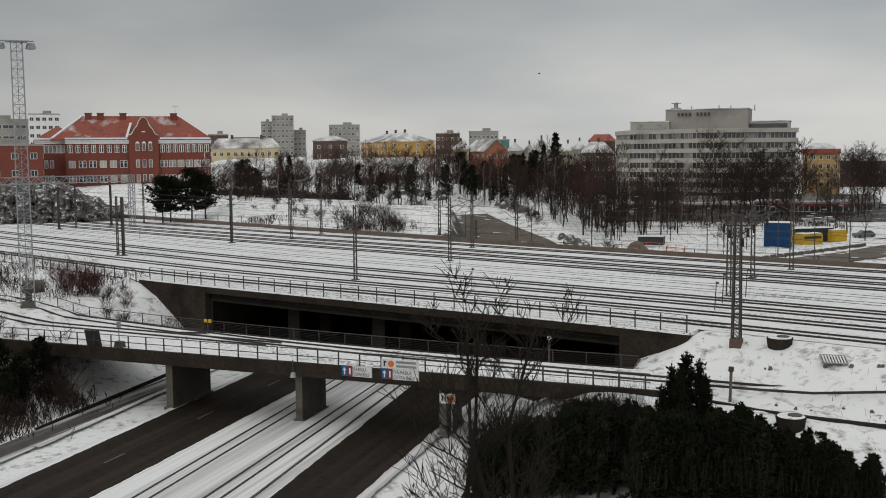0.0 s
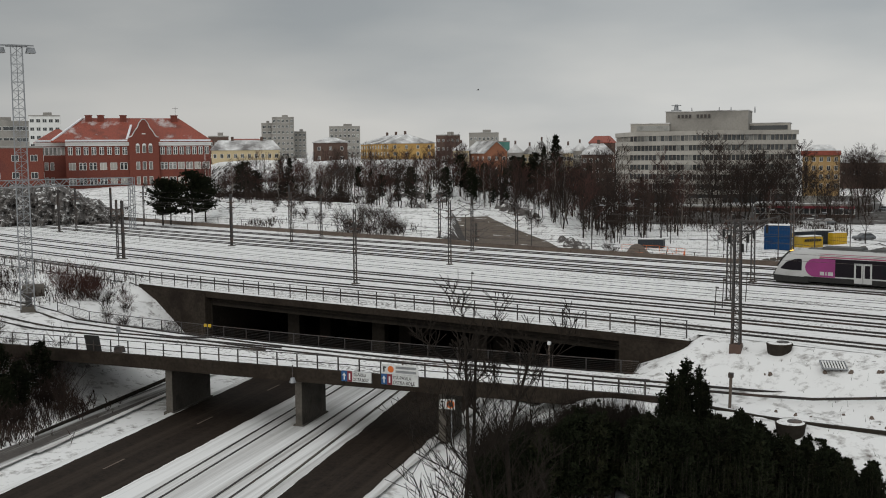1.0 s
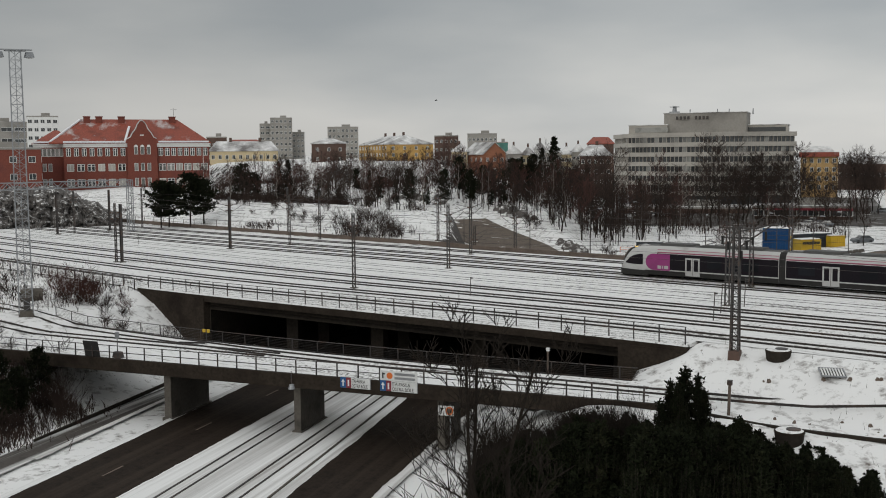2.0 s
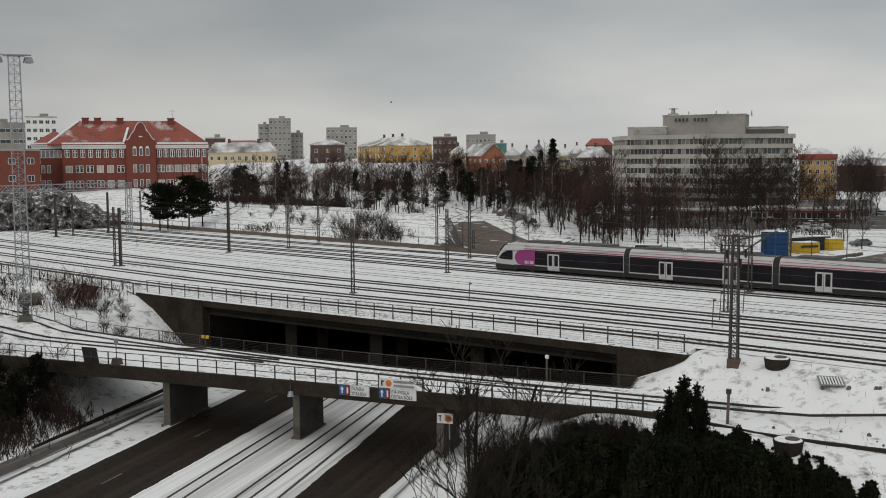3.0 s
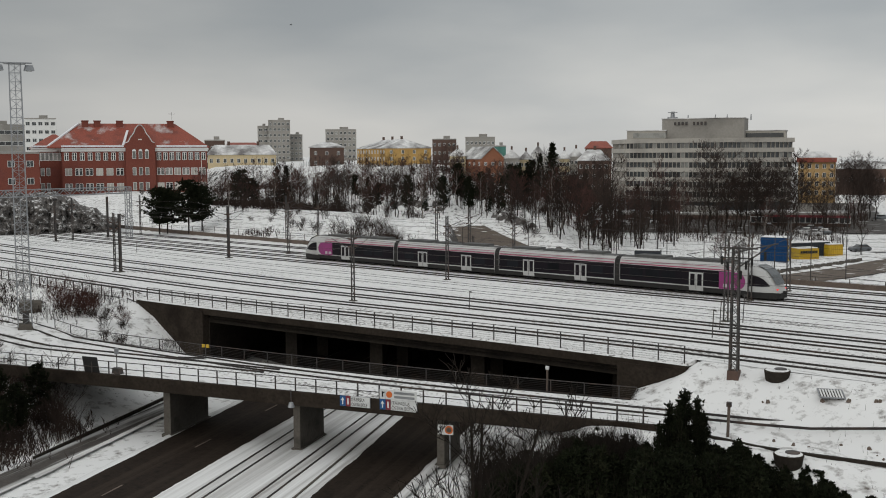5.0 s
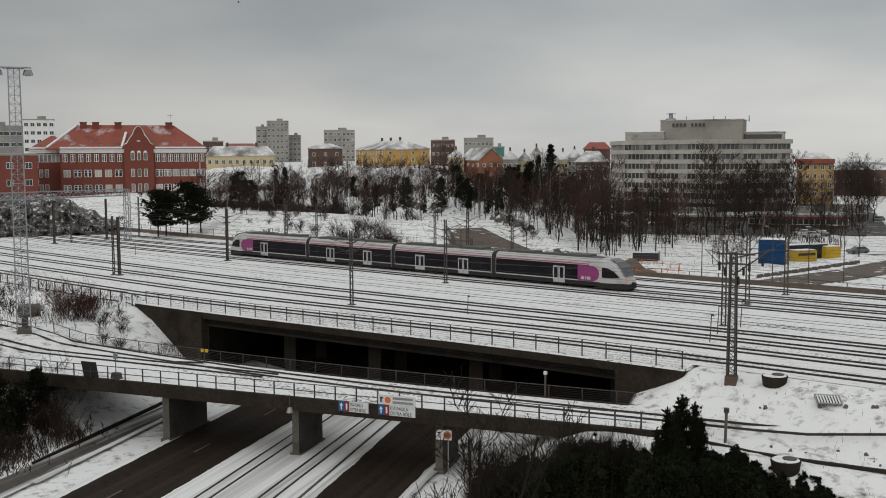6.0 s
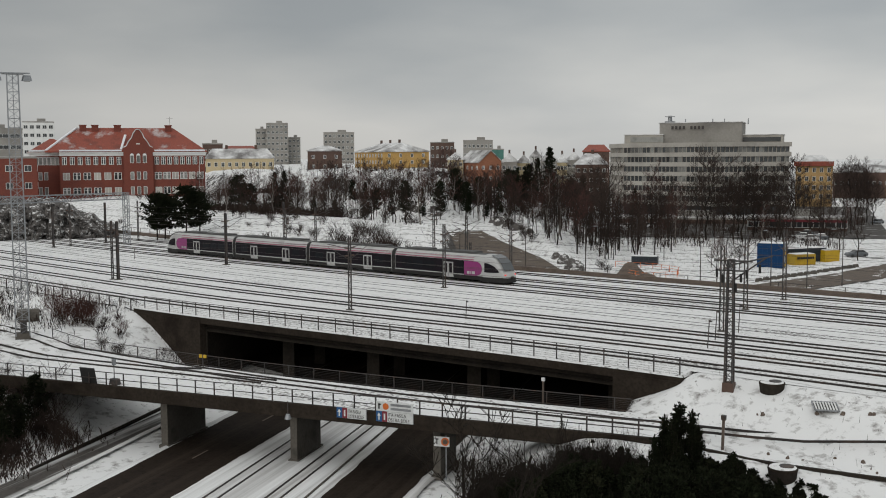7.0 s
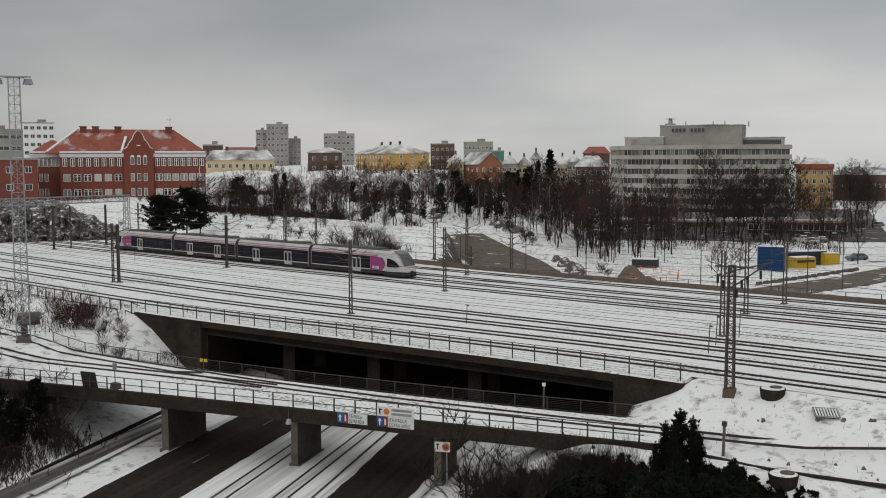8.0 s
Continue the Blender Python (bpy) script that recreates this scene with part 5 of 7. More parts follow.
def build_town():
    house("shop_row", "low dark shop row with a red fascia below trees", 122.3, 117.4, 292, -4.2, -0.6, 14, BROWN_BRICK, None, rows=1, cols=9, win=(2.6, 1.5), pane=GLASS_DARK, flat=True)
    x0, y0 = polar(121.6, 291)
    x1, y1 = polar(117.4, 291)
    tagged(part("shop_fascia", Shape().bar((x0, y0, -0.9), (x1, y1, -0.9), 0.5, 0.6), RED_SIGN), "long red shop fascia board on the wall", "shop sign")
    house("parking_deck", "dark low parking deck in front of the office", 129.4, 122.0, 318, -5.5, -2.4, 16, BROWN_BRICK, None, rows=0, flat=True)
    b, w = house("yellow_apartment_house", "long ochre plastered apartment house with snowy hipped roof", 141.85, 139.35, 462, 3, 18.8, 42, YELLOW, ROOF_SNOW, 3.9, 6.5, 5, 4, (1.1, 1.5), turn=20, chimneys=3)
    house("pale_apartment_house", "pale yellow apartment house with snowy pitched roof", 151.35, 147.75, 432, 3, 16.2, 13, PALE_YELLOW, ROOF_SNOW, 3.8, 3, 3, 10, (1.2, 1.6), chimneys=2)
    house("brown_apartment_block", "brown brick block with a snowy hipped roof", 145.95, 144.1, 455, 2, 19.2, 16, BROWN_BRICK, ROOF_SNOW, 2.2, 6, 4, 3, (1.1, 1.4))
    house("apartment_tower", "grey concrete apartment tower with rows of balconies", 148.72, 148.15, 765, 0, 37.0, 22, GREY_PANEL, None, rows=9, cols=2, win=(2.4, 1.5), flat=True)
    house("apartment_tower", "tall brown-grey concrete apartment tower", 148.15, 147.0, 760, 0, 41.0, 26, GREY_PANEL, None, rows=10, cols=5, win=(1.6, 1.7), flat=True)
    house("apartment_tower", "grey concrete apartment tower beside a taller one", 147.0, 146.35, 770, 0, 31.0, 20, GREY_PANEL, None, rows=8, cols=3, win=(1.5, 1.6), flat=True)
    house("apartment_tower", "wide grey concrete apartment tower with square windows", 145.1, 143.45, 765, 0, 34.5, 20, GREY_PANEL, None, rows=8, cols=7, win=(1.7, 1.8), pane=GLASS_PALE, flat=True)
    house("dark_office_block", "dark flat-roofed block behind the school", 151.5, 150.45, 520, 0, 23.2, 20, BROWN_BRICK, None, rows=4, cols=4, flat=True)
    house("brown_house_row", "brown brick house row behind pale houses", 150.45, 148.6, 540, 0, 20.6, 14, BROWN_BRICK, ROOF_RED, 1.8, 3, 3, 8)
    house("grey_block", "dark grey flat-roofed apartment block", 139.3, 138.0, 600, 0, 24.6, 20, BROWN_BRICK, None, rows=5, cols=5, flat=True)
    house("grey_block", "grey-green flat-roofed apartment block", 137.5, 135.9, 600, 0, 25.6, 20, GREY_PANEL, None, rows=5, cols=7, flat=True)
    house("teal_block", "teal sheet-clad block behind house roofs", 135.95, 135.3, 560, 0, 20.2, 18, GREEN_GLASS, None, rows=0, flat=True)
    house("yellow_corner_house", "pale yellow house with a dark snowy roof", 138.35, 137.5, 428, 1, 15.2, 14, PALE_YELLOW, ROOF_SNOW, 2.8, 2, 4, 3, (1.1, 1.5), chimneys=2)
    house("orange_gable_house", "orange brick house with a snowy gabled roof", 136.6, 135.4, 418, 1, 14.6, 17, ORANGE_BRICK, None, rows=3, cols=3, win=(1.1, 1.4), turn=28)
    x0, y0 = polar(136.6, 418)
    x1, y1 = polar(135.4, 418)
    ang = math.degrees(math.atan2(y1 - y0, x1 - x0)) + 28
    w = math.hypot(x1 - x0, y1 - y0) / math.cos(radians(28))
    g = thing("gable_roof", "snowy gabled roof of the orange brick house", "roof", "", pose(x0, y0, 14.6, 0, 0, ang))
    part("gable_wall", Shape().add([(0, 0, 0), (w, 0, 0), (w / 2, 0, 4.2), (0, 0.6, 0), (w, 0.6, 0), (w / 2, 0.6, 4.2)], [(0, 1, 2), (5, 4, 3)]), ORANGE_BRICK, g)
    part("slope", Shape().add([(-0.7, -0.6, -0.3), (w / 2, -0.6, 4.5), (w / 2, 18, 4.5), (-0.7, 18, -0.3), (-0.7, -0.6, -0.6), (w / 2, -0.6, 4.2), (w / 2, 18, 4.2), (-0.7, 18, -0.6)], [(0, 1, 2, 3), (7, 6, 5, 4), (0, 4, 5, 1)]), ROOF_SNOW, g)
    part("slope", Shape().add([(w + 0.7, -0.6, -0.3), (w / 2, -0.6, 4.5), (w / 2, 18, 4.5), (w + 0.7, 18, -0.3), (w + 0.7, -0.6, -0.6), (w / 2, -0.6, 4.2), (w / 2, 18, 4.2), (w + 0.7, 18, -0.6)], [(3, 2, 1, 0), (4, 5, 6, 7), (1, 5, 4, 0)]), ROOF_SNOW, g)
    rng = random.Random(9)
    az = 135.4
    for i in range(6):
        wdt = (0.85, 0.7, 0.6, 0.85, 0.55, 0.7)[i]
        house("town_house", "pale town house with a snowy pitched roof", az, az - wdt, 440 + 12 * (i % 3), 1, (14.2, 13.6, 16.0, 14.6, 13.8, 14.8)[i], 14, (GREY_PANEL, PALE_YELLOW, WHITE, GREY_PANEL, PALE_YELLOW, GREY_PANEL)[i], ROOF_SNOW, 3.4, 1.5, 3, 3, (1.2, 1.5), group="town houses", chimneys=2)
        az -= wdt
    house("brown_villa", "brown house with a large snowy hipped roof", 131.4, 129.7, 405, 1, 13.2, 16, BROWN_BRICK, ROOF_SNOW, 4.0, 4, 3, 5, (1.1, 1.4), chimneys=1)
    house("red_roofed_house", "house with a bright red roof beside the office", 131.0, 129.6, 510, 1, 18.6, 14, BROWN_BRICK, ROOF_RED, 3.2, 3, 2, 4)
    house("orange_apartment_house", "orange plastered apartment house with a red roof edge", 120.0, 118.2, 430, -2, 12.4, 14, ORANGE, ROOF_SNOW, 3.6, 4, 4, 5, (1.2, 1.7), chimneys=0)
    x0, y0 = polar(120.1, 429)
    x1, y1 = polar(118.15, 429)
    tagged(part("eave_band", Shape().bar((x0, y0, 13.1), (x1, y1, 13.1), 0.6, 1.8), ROOF_RED), "dark red sheet eave band of the orange house", "eave")
    house("low_white_hall", "long low hall with a snowy roof", 118.2, 114.0, 520, 0, 8.4, 20, BROWN_BRICK, ROOF_SNOW, 3.2, 4, 1, 14)
    house("brick_wing", "low red brick wing beside the school", 164.2, 159.75, 322, 1, 16.6, 14, BRICK, None, rows=3, cols=5, win=(1.8, 1.7), pane=GLASS_PALE, flat=True)
    house("grey_office_block", "grey office block with long window bands", 163.5, 160.4, 480, 0, 29.0, 20, GREY_PANEL, None, rows=6, cols=5, win=(4.6, 1.6), flat=True)
    house("white_apartment_block", "white apartment block with balconies behind the school", 160.4, 158.9, 600, 0, 36.0, 20, WHITE, None, rows=8, cols=5, win=(2.0, 1.8), flat=True)


build_town()

# ---- trees and shrubs ----
def branch(s, twigs, p, d, length, r, depth, rng, spread, up, fine=0.012):
    """A limb that forks; thick ones go to s, thin ones to twigs."""
    n = 3 if depth > 1 else (2 if depth == 1 else 1)
    pts = [Vector(p)]
    dd = Vector(d)
    for i in range(n):
        dd = (dd + Vector((rng.gauss(0, 0.13), rng.gauss(0, 0.13), rng.gauss(0, 0.08) + up * 0.12))).normalized()
        pts.append(pts[-1] + dd * length / n)
    for i in range(n):
        r0, r1 = r * (1 - 0.5 * i / n), r * (1 - 0.5 * (i + 1) / n)
        (s if depth > 1 else twigs).rod(pts[i], pts[i + 1], max(r0, fine), max(r1, fine), 5 if depth > 1 else 3, False)
    if depth == 0:
        return
    kids = 3 if depth > 1 else 4
    for k in range(kids):
        t = rng.uniform(0.35, 1.0)
        i = min(int(t * n), n - 1)
        q = pts[i].lerp(pts[i + 1], t * n - i)
        a = rng.uniform(0, 2 * math.pi)
        side = Vector((math.cos(a), math.sin(a), rng.uniform(-0.1, 0.5)))
        nd = (dd * (1 - spread) + side * spread).normalized()
        branch(s, twigs, q, nd, length * rng.uniform(0.5, 0.78), r * 0.5, depth - 1, rng, spread, up, fine)


def bare_tree(seed, h, trunk_mat, twig_mat, spread=0.5, limbs=19, first=0.22, lean=0.0, reach=0.30, fine=0.021, label="bare deciduous tree with dark thin branches in snow", depth=2, stems=1, thick=0.0135):
    rng = random.Random(seed)
    t = thing("bare_tree", label, "tree", "bare trees")
    s, w = Shape(), Shape()
    for stem in range(stems):
        mid_stem = stem - (stems - 1) / 2
        pts = [Vector((0.12 * mid_stem, 0.1 * mid_stem, -0.4))]
        for i in range(7):
            pts.append(Vector((rng.gauss(0, 0.018) * h + lean * i * 0.1 + mid_stem * 0.10 * i, rng.gauss(0, 0.018) * h, h * (i + 1) / 7)))
        r = h * thick
        for i in range(7):
            s.rod(pts[i], pts[i + 1], r * (1 - 0.125 * i), r * (1 - 0.125 * (i + 1)) + 0.01, 7, False)
        for k in range(limbs):
            f = first + (0.98 - first) * (k + rng.random()) / limbs
            i = min(int(f * 7), 6)
            q = pts[i].lerp(pts[i + 1], f * 7 - i)
            a = rng.uniform(0, 2 * math.pi)
            d = Vector((math.cos(a), math.sin(a), rng.uniform(0.45, 1.0))).normalized()
            branch(s, w, q, d, h * reach * (1.15 - 0.75 * f) * rng.uniform(0.8, 1.2), r * 0.42 * (1.1 - f), depth, rng, spread, 1.0, fine)
    part("trunk", s, trunk_mat, t, smooth=True)
    part("crown", w, twig_mat, t)
    return t


def conifer(seed, h, width, kind, label):
    """kind spruce: a cone of drooping tiers; pine: loose rounded clumps on a bare stem."""
    rng = random.Random(seed)
    t = thing("spruce_tree" if kind == "spruce" else "pine_tree", label, "tree", "conifers")
    s, c = Shape(), Shape()
    s.rod((0, 0, -0.4), (rng.gauss(0, 0.02) * h, rng.gauss(0, 0.02) * h, h * 0.97), h * 0.016 + 0.03, 0.02, 7)

    def tuft(p, size, d):
        for k in range(9):
            v = Vector((rng.gauss(0, 1), rng.gauss(0, 1), rng.gauss(0, 0.6))) + d * 1.1
            v = v.normalized() * size * rng.uniform(0.6, 1.25)
            a = v.cross(Vector((rng.gauss(0, 1), rng.gauss(0, 1), rng.gauss(0, 1)))).normalized() * size * 0.2
            m = p + v * 0.5
            c.add([p, m + a, p + v, m - a], [(0, 1, 2, 3)])

    n = int(60 + h * 9)
    for i in range(n):
        f = (i + rng.random()) / n
        if kind == "spruce":
            z = h * (0.10 + 0.90 * f)
            reach = width / 2 * (1 - f) ** 0.85 * rng.uniform(0.6, 1.15) + 0.08
            slope = -0.25 + 0.5 * f
        elif kind == "young":
            z = h * (0.05 + 0.86 * f)
            reach = width / 2 * (1.05 - 0.75 * f) * rng.uniform(0.55, 1.15) + 0.1
            slope = rng.uniform(0.7, 2.2)
        else:
            z = h * (0.22 + 0.76 * f)
            reach = width / 2 * math.sin(math.pi * (0.22 + 0.74 * f)) ** 0.7 * rng.uniform(0.5, 1.15) + 0.1
            slope = 0.25 + 0.4 * f
        a = rng.uniform(0, 2 * math.pi)
        d = Vector((math.cos(a), math.sin(a), slope)).normalized()
        root = Vector((0, 0, z))
        s.rod(root, root + d * reach, 0.012 + 0.006 * h * (1 - f) * 0.3, 0.008, 3, False)
        k = max(2, int(reach / (0.055 * h ** 0.75 + 0.05)))
        for j in range(k):
            g = 0.25 + 0.75 * (j + rng.random()) / k
            p = root + d * reach * g + Vector((rng.gauss(0, 0.05), rng.gauss(0, 0.05), rng.gauss(0, 0.04))) * reach
            tuft(p, (0.13 + 0.035 * h) * rng.uniform(0.7, 1.2), d)
    for j in range(6):
        tuft(Vector((0, 0, h * (0.9 + 0.1 * j / 5))), 0.1 + 0.02 * h, Vector((0, 0, 1)))
    if kind == "young":
        # upright leading shoots that give a spiky outline
        for j in range(34):
            a, r = rng.uniform(0, 2 * math.pi), math.sqrt(rng.random()) * 0.95
            x, y = width / 2 * r * math.cos(a) * 0.85, width / 2 * r * math.sin(a) * 0.85
            base = h * (0.93 - 0.5 * r)
            tall = h * rng.uniform(0.08, 0.17)
            lean = Vector((x * 0.12, y * 0.12, 1)).normalized()
            s.rod((x, y, base - 0.3), Vector((x, y, base)) + lean * tall, 0.014, 0.006, 3, False)
            for i in range(5):
                tuft(Vector((x, y, base)) + lean * tall * (i / 4.5 - 0.15), 0.16 * (1.15 - 0.12 * i), lean * 1.4)
    part("trunk", s, BARK, t)
    part("crown", c, NEEDLES, t)
    return t


def shrub(seed, h, mat, label, stems=18, name="bare_shrub"):
    rng = random.Random(seed)
    t = thing(name, label, "shrub", "bare shrubs")
    s = Shape()
    for i in range(stems):
        a = rng.uniform(0, 2 * math.pi)
        d = Vector((math.cos(a) * rng.uniform(0.1, 0.75), math.sin(a) * rng.uniform(0.1, 0.75), 1)).normalized()
        p = Vector((rng.gauss(0, 0.16) * h, rng.gauss(0, 0.16) * h, -0.15))
        branch(s, s, p, d, h * rng.uniform(0.5, 0.95), 0.022, 2, rng, 0.45, 1.0, 0.011)
    part("branchwork", s, mat, t)
    return t


def scatter(templates, spots, rng, low=0.75, high=1.25):
    """Copies of the templates at (x, y) or (x, y, scale) spots, standing on the ground."""
    first = set()
    for spot in spots:
        x, y = spot[0], spot[1]
        k = spot[2] if len(spot) > 2 else rng.uniform(low, high)
        tm = rng.choice(templates)
        o = copy_thing(tm, pose(x, y, ground_z(x, y) - 0.05, 0, 0, rng.uniform(0, 360)))
        o.scale = (k, k, k * rng.uniform(0.9, 1.1))


def clear_of_streets(x, y):
    """True where no street, house front or railway lies."""
    v = y - float(bend(x))
    if v < 119:
        return False
    for line, wd in (([(x, y) for x, y, z in CLIMB], 10), ([(-88, 117), (-84.8, 137), (-84.3, 165), (-86, 192), (-96, 262)], 8), ([(-95, 200), (-132, 275), (-170, 400)], 8)):
        for (ax, ay), (bx, by) in zip(line, line[1:]):
            a, b, p = Vector((ax, ay)), Vector((bx, by)), Vector((x, y))
            t = max(0, min(1, (p - a).dot(b - a) / (b - a).length_squared))
            if (a + (b - a) * t - p).length < wd:
                return False
    return True


def build_plants():
    rng = random.Random(21)
    trees = [bare_tree(1, 12, BARK, TWIG, 0.5), bare_tree(2, 14, BARK, TWIG, 0.42, 22), bare_tree(3, 10, BARK, TWIG, 0.55, 18), bare_tree(4, 13, BARK, RED_TWIG, 0.45, 20),
             bare_tree(5, 13, BIRCH, RED_TWIG, 0.4, 20, 0.3, reach=0.24, label="slender birch tree with pale bark and fine twigs")]
    big = [bare_tree(6, 17, BARK, TWIG, 0.5, 30, 0.24, reach=0.36, depth=3, fine=0.023, label="large bare deciduous tree in front of the office")]
    spruces = [conifer(11, 13, 5.0, "spruce", "dark green spruce tree on the snowy hill"), conifer(12, 10, 4.2, "spruce", "dark green spruce tree among bare trees")]
    pines = [conifer(13, 9, 6.5, "pine", "dark broad pine tree on the snowy slope"), conifer(14, 10.5, 5.0, "pine", "dark ragged pine tree among bare trees")]
    shrubs = [shrub(31, 2.4, TWIG, "bare grey-brown shrub on the snowy bank"), shrub(32, 1.8, TWIG, "low bare shrub in snow"), shrub(33, 3.0, RED_TWIG, "reddish bare shrub on the snowy bank")]
    homes = [(trees[0], -172, 168), (trees[1], -165, 176), (trees[2], -190, 160), (trees[3], -150, 190), (trees[4], -145, 200), (big[0], -152, 262)]
    for tm, x, y in homes:
        tm.matrix_basis = pose(x, y, ground_z(x, y) - 0.05)
    spots = []
    # the wood between the mound and the office
    while len(spots) < 92:
        az, d = rng.uniform(126.5, 139.5), rng.uniform(188, 330)
        x, y = polar(az, d)
        if clear_of_streets(x, y) and rng.random() < (0.30 if az < 131.5 else 0.9):
            top = rng.uniform(7.0, 13.5) if az < 135.5 else rng.uniform(7.0, 12.5)
            spots.append((x, y, max((top - ground_z(x, y)) / 13.0, 0.35)))
    # thinner wood up the hill towards the school
    count = 0
    while count < 150:
        az, d = rng.uniform(136.5, 152), rng.uniform(195, 300)
        x, y = polar(az, d)
        if clear_of_streets(x, y) and y - float(bend(x)) > 139:
            spots.append((x, y, rng.uniform(0.36, 0.74)))
            count += 1
    # in front of the office and along the street
    count = 0
    while count < 26:
        az, d = rng.uniform(116, 128.5), rng.uniform(215, 300)
        x, y = polar(az, d)
        if clear_of_streets(x, y) and not (117.0 < az < 124 and d < 215):
            spots.append((x, y, rng.uniform(0.45, 0.85)))
            count += 1
    spots += [polar(rng.uniform(135.3, 138.4), rng.uniform(280, 350)) + (rng.uniform(0.5, 0.75),) for i in range(16)]
    scatter(trees, spots, rng)
    for az, d, k in ((124.4, 258, 1.12), (122.5, 256, 1.0), (122.0, 268, 0.9), (120.7, 262, 0.9), (126.4, 285, 0.7), (123.5, 275, 0.8), (118.0, 300, 0.8), (124.9, 280, 0.75), (123.0, 262, 0.8), (121.4, 264, 0.75), (120.0, 272, 0.7), (122.8, 284, 0.7), (125.6, 270, 0.65), (119.2, 276, 0.7), (121.8, 282, 0.7), (124.0, 268, 0.6),
                     (117.3, 330, 0.85), (116.9, 318, 0.8), (116.5, 335, 0.85), (117.0, 350, 0.9), (116.2, 322, 0.75), (117.6, 340, 0.8), (116.7, 300, 0.6)):
        x, y = polar(az, d)
        scatter(big, [(x, y, k)], rng)
    # conifers
    for tm, az, d, k in ((spruces[0], 132.75, 300, 1.32), (spruces[0], 133.4, 310, 0.9), (spruces[1], 147.2, 255, 0.95), (spruces[0], 147.7, 258, 0.7), (pines[0], 149.6, 250, 0.85), (pines[0], 149.1, 254, 0.75), (spruces[1], 133.6, 288, 0.8),
                         (pines[0], 152.4, 214, 1.15), (pines[0], 153.9, 216, 1.0), (pines[0], 151.7, 217, 1.0), (spruces[1], 114.6, 235, 0.9), (pines[1], 131.6, 300, 0.9), (pines[1], 134.8, 270, 0.95)):
        x, y = polar(az, d)
        scatter([tm], [(x, y, k)], rng)
    # slender dark pines along the hill
    for az, d, tall in ((144.5, 240, 5.0), (142.8, 238, 8.5), (142.2, 246, 6.5), (140.6, 236, 8.5), (139.7, 245, 7.0), (138.7, 238, 8.5), (137.9, 246, 9.5), (137.3, 240, 8.5), (136.6, 262, 11.5), (136.0, 268, 10.0), (135.5, 258, 11.0), (135.0, 275, 12.5), (134.5, 280, 13.0), (134.0, 270, 12.0), (141.4, 250, 6.0), (145.6, 246, 5.5), (143.5, 255, 6.0), (136.2, 250, 8.5)):
        x, y = polar(az, d)
        tm = rng.choice((pines[1], spruces[1]))
        o = copy_thing(tm, pose(x, y, ground_z(x, y) - 0.1, 0, 0, rng.uniform(0, 360)))
        k = (tall - (2.5 if az < 137.2 else 0)) / 10.2
        o.scale = (k * 0.8, k * 0.8, k)
    for tm, az, d in ((spruces[0], 131.0, 315), (spruces[1], 128.2, 330), (pines[0], 153.5, 218), (pines[1], 133.9, 300)):
        x, y = polar(az, d)
        tm.matrix_basis = pose(x, y, ground_z(x, y) - 0.05)
    # shrubs: on the hill, along the far wall, on the near banks
    for tm, x, y in zip(shrubs, (-150, -158, -110), (112, 108, 44)):
        tm.matrix_basis = pose(x, y, ground_z(x, y))
    hill = []
    while len(hill) < 120:
        az, d = rng.uniform(129, 155), rng.uniform(178, 300)
        x, y = polar(az, d)
        if clear_of_streets(x, y) and y - float(bend(x)) > 138:
            hill.append((x, y, rng.uniform(0.6, 1.3)))
    scatter(shrubs[:2], hill, rng)
    scatter(shrubs[:2], [(-142 + rng.uniform(-9, 9), 106 + rng.uniform(-2, 4), rng.uniform(0.9, 1.6)) for i in range(12)], rng)
    scatter(shrubs[:2], [(-118 + rng.uniform(-3, 3), 113 + rng.uniform(-1, 2), rng.uniform(0.7, 1.1)) for i in range(5)], rng)
    scatter(trees[:4], [(-106.5 + rng.uniform(-3.5, 3.5), 162.5 + rng.uniform(-2, 3), rng.uniform(0.38, 0.55)) for i in range(7)], rng)
    bank = [polar(rng.uniform(143, 156), rng.uniform(196, 262)) for i in range(60)]
    scatter(shrubs[:2], [(x, y, rng.uniform(0.45, 0.95)) for x, y in bank if y - float(bend(x)) > 121][:34], rng)
    scatter([shrubs[2]], [(-108.5 + rng.uniform(-1.4, 1.4), 44.0 + rng.uniform(-1.2, 1.2), rng.uniform(0.6, 0.95)) for i in range(4)], rng)
    scatter(shrubs, [(rng.uniform(-118, -97), rng.uniform(42.5, 48), rng.uniform(0.4, 0.85)) for i in range(20)], rng)
    scatter(shrubs[:2], [(rng.uniform(-98, -80), rng.uniform(20, 33.5), rng.uniform(0.5, 1.2)) for i in range(60)], rng)
    # pine thicket on the near bank, with a taller young pine in it
    young = [conifer(51, 5.4, 3.4, "young", "dense dark young pine on the near bank"), conifer(52, 4.6, 3.2, "young", "dense dark young pine in a thicket"), conifer(53, 6.0, 3.0, "young", "dark young conifer standing above the thicket")]
    for tm, x, y in zip(young, (-33.5, -32.2, -35.0), (48.2, 49.2, 49.0)):
        tm.matrix_basis = pose(x, y, min(ground_z(x, y) - 0.1, -7.2))
    return trees, shrubs, young, pines


PLANTS = build_plants()


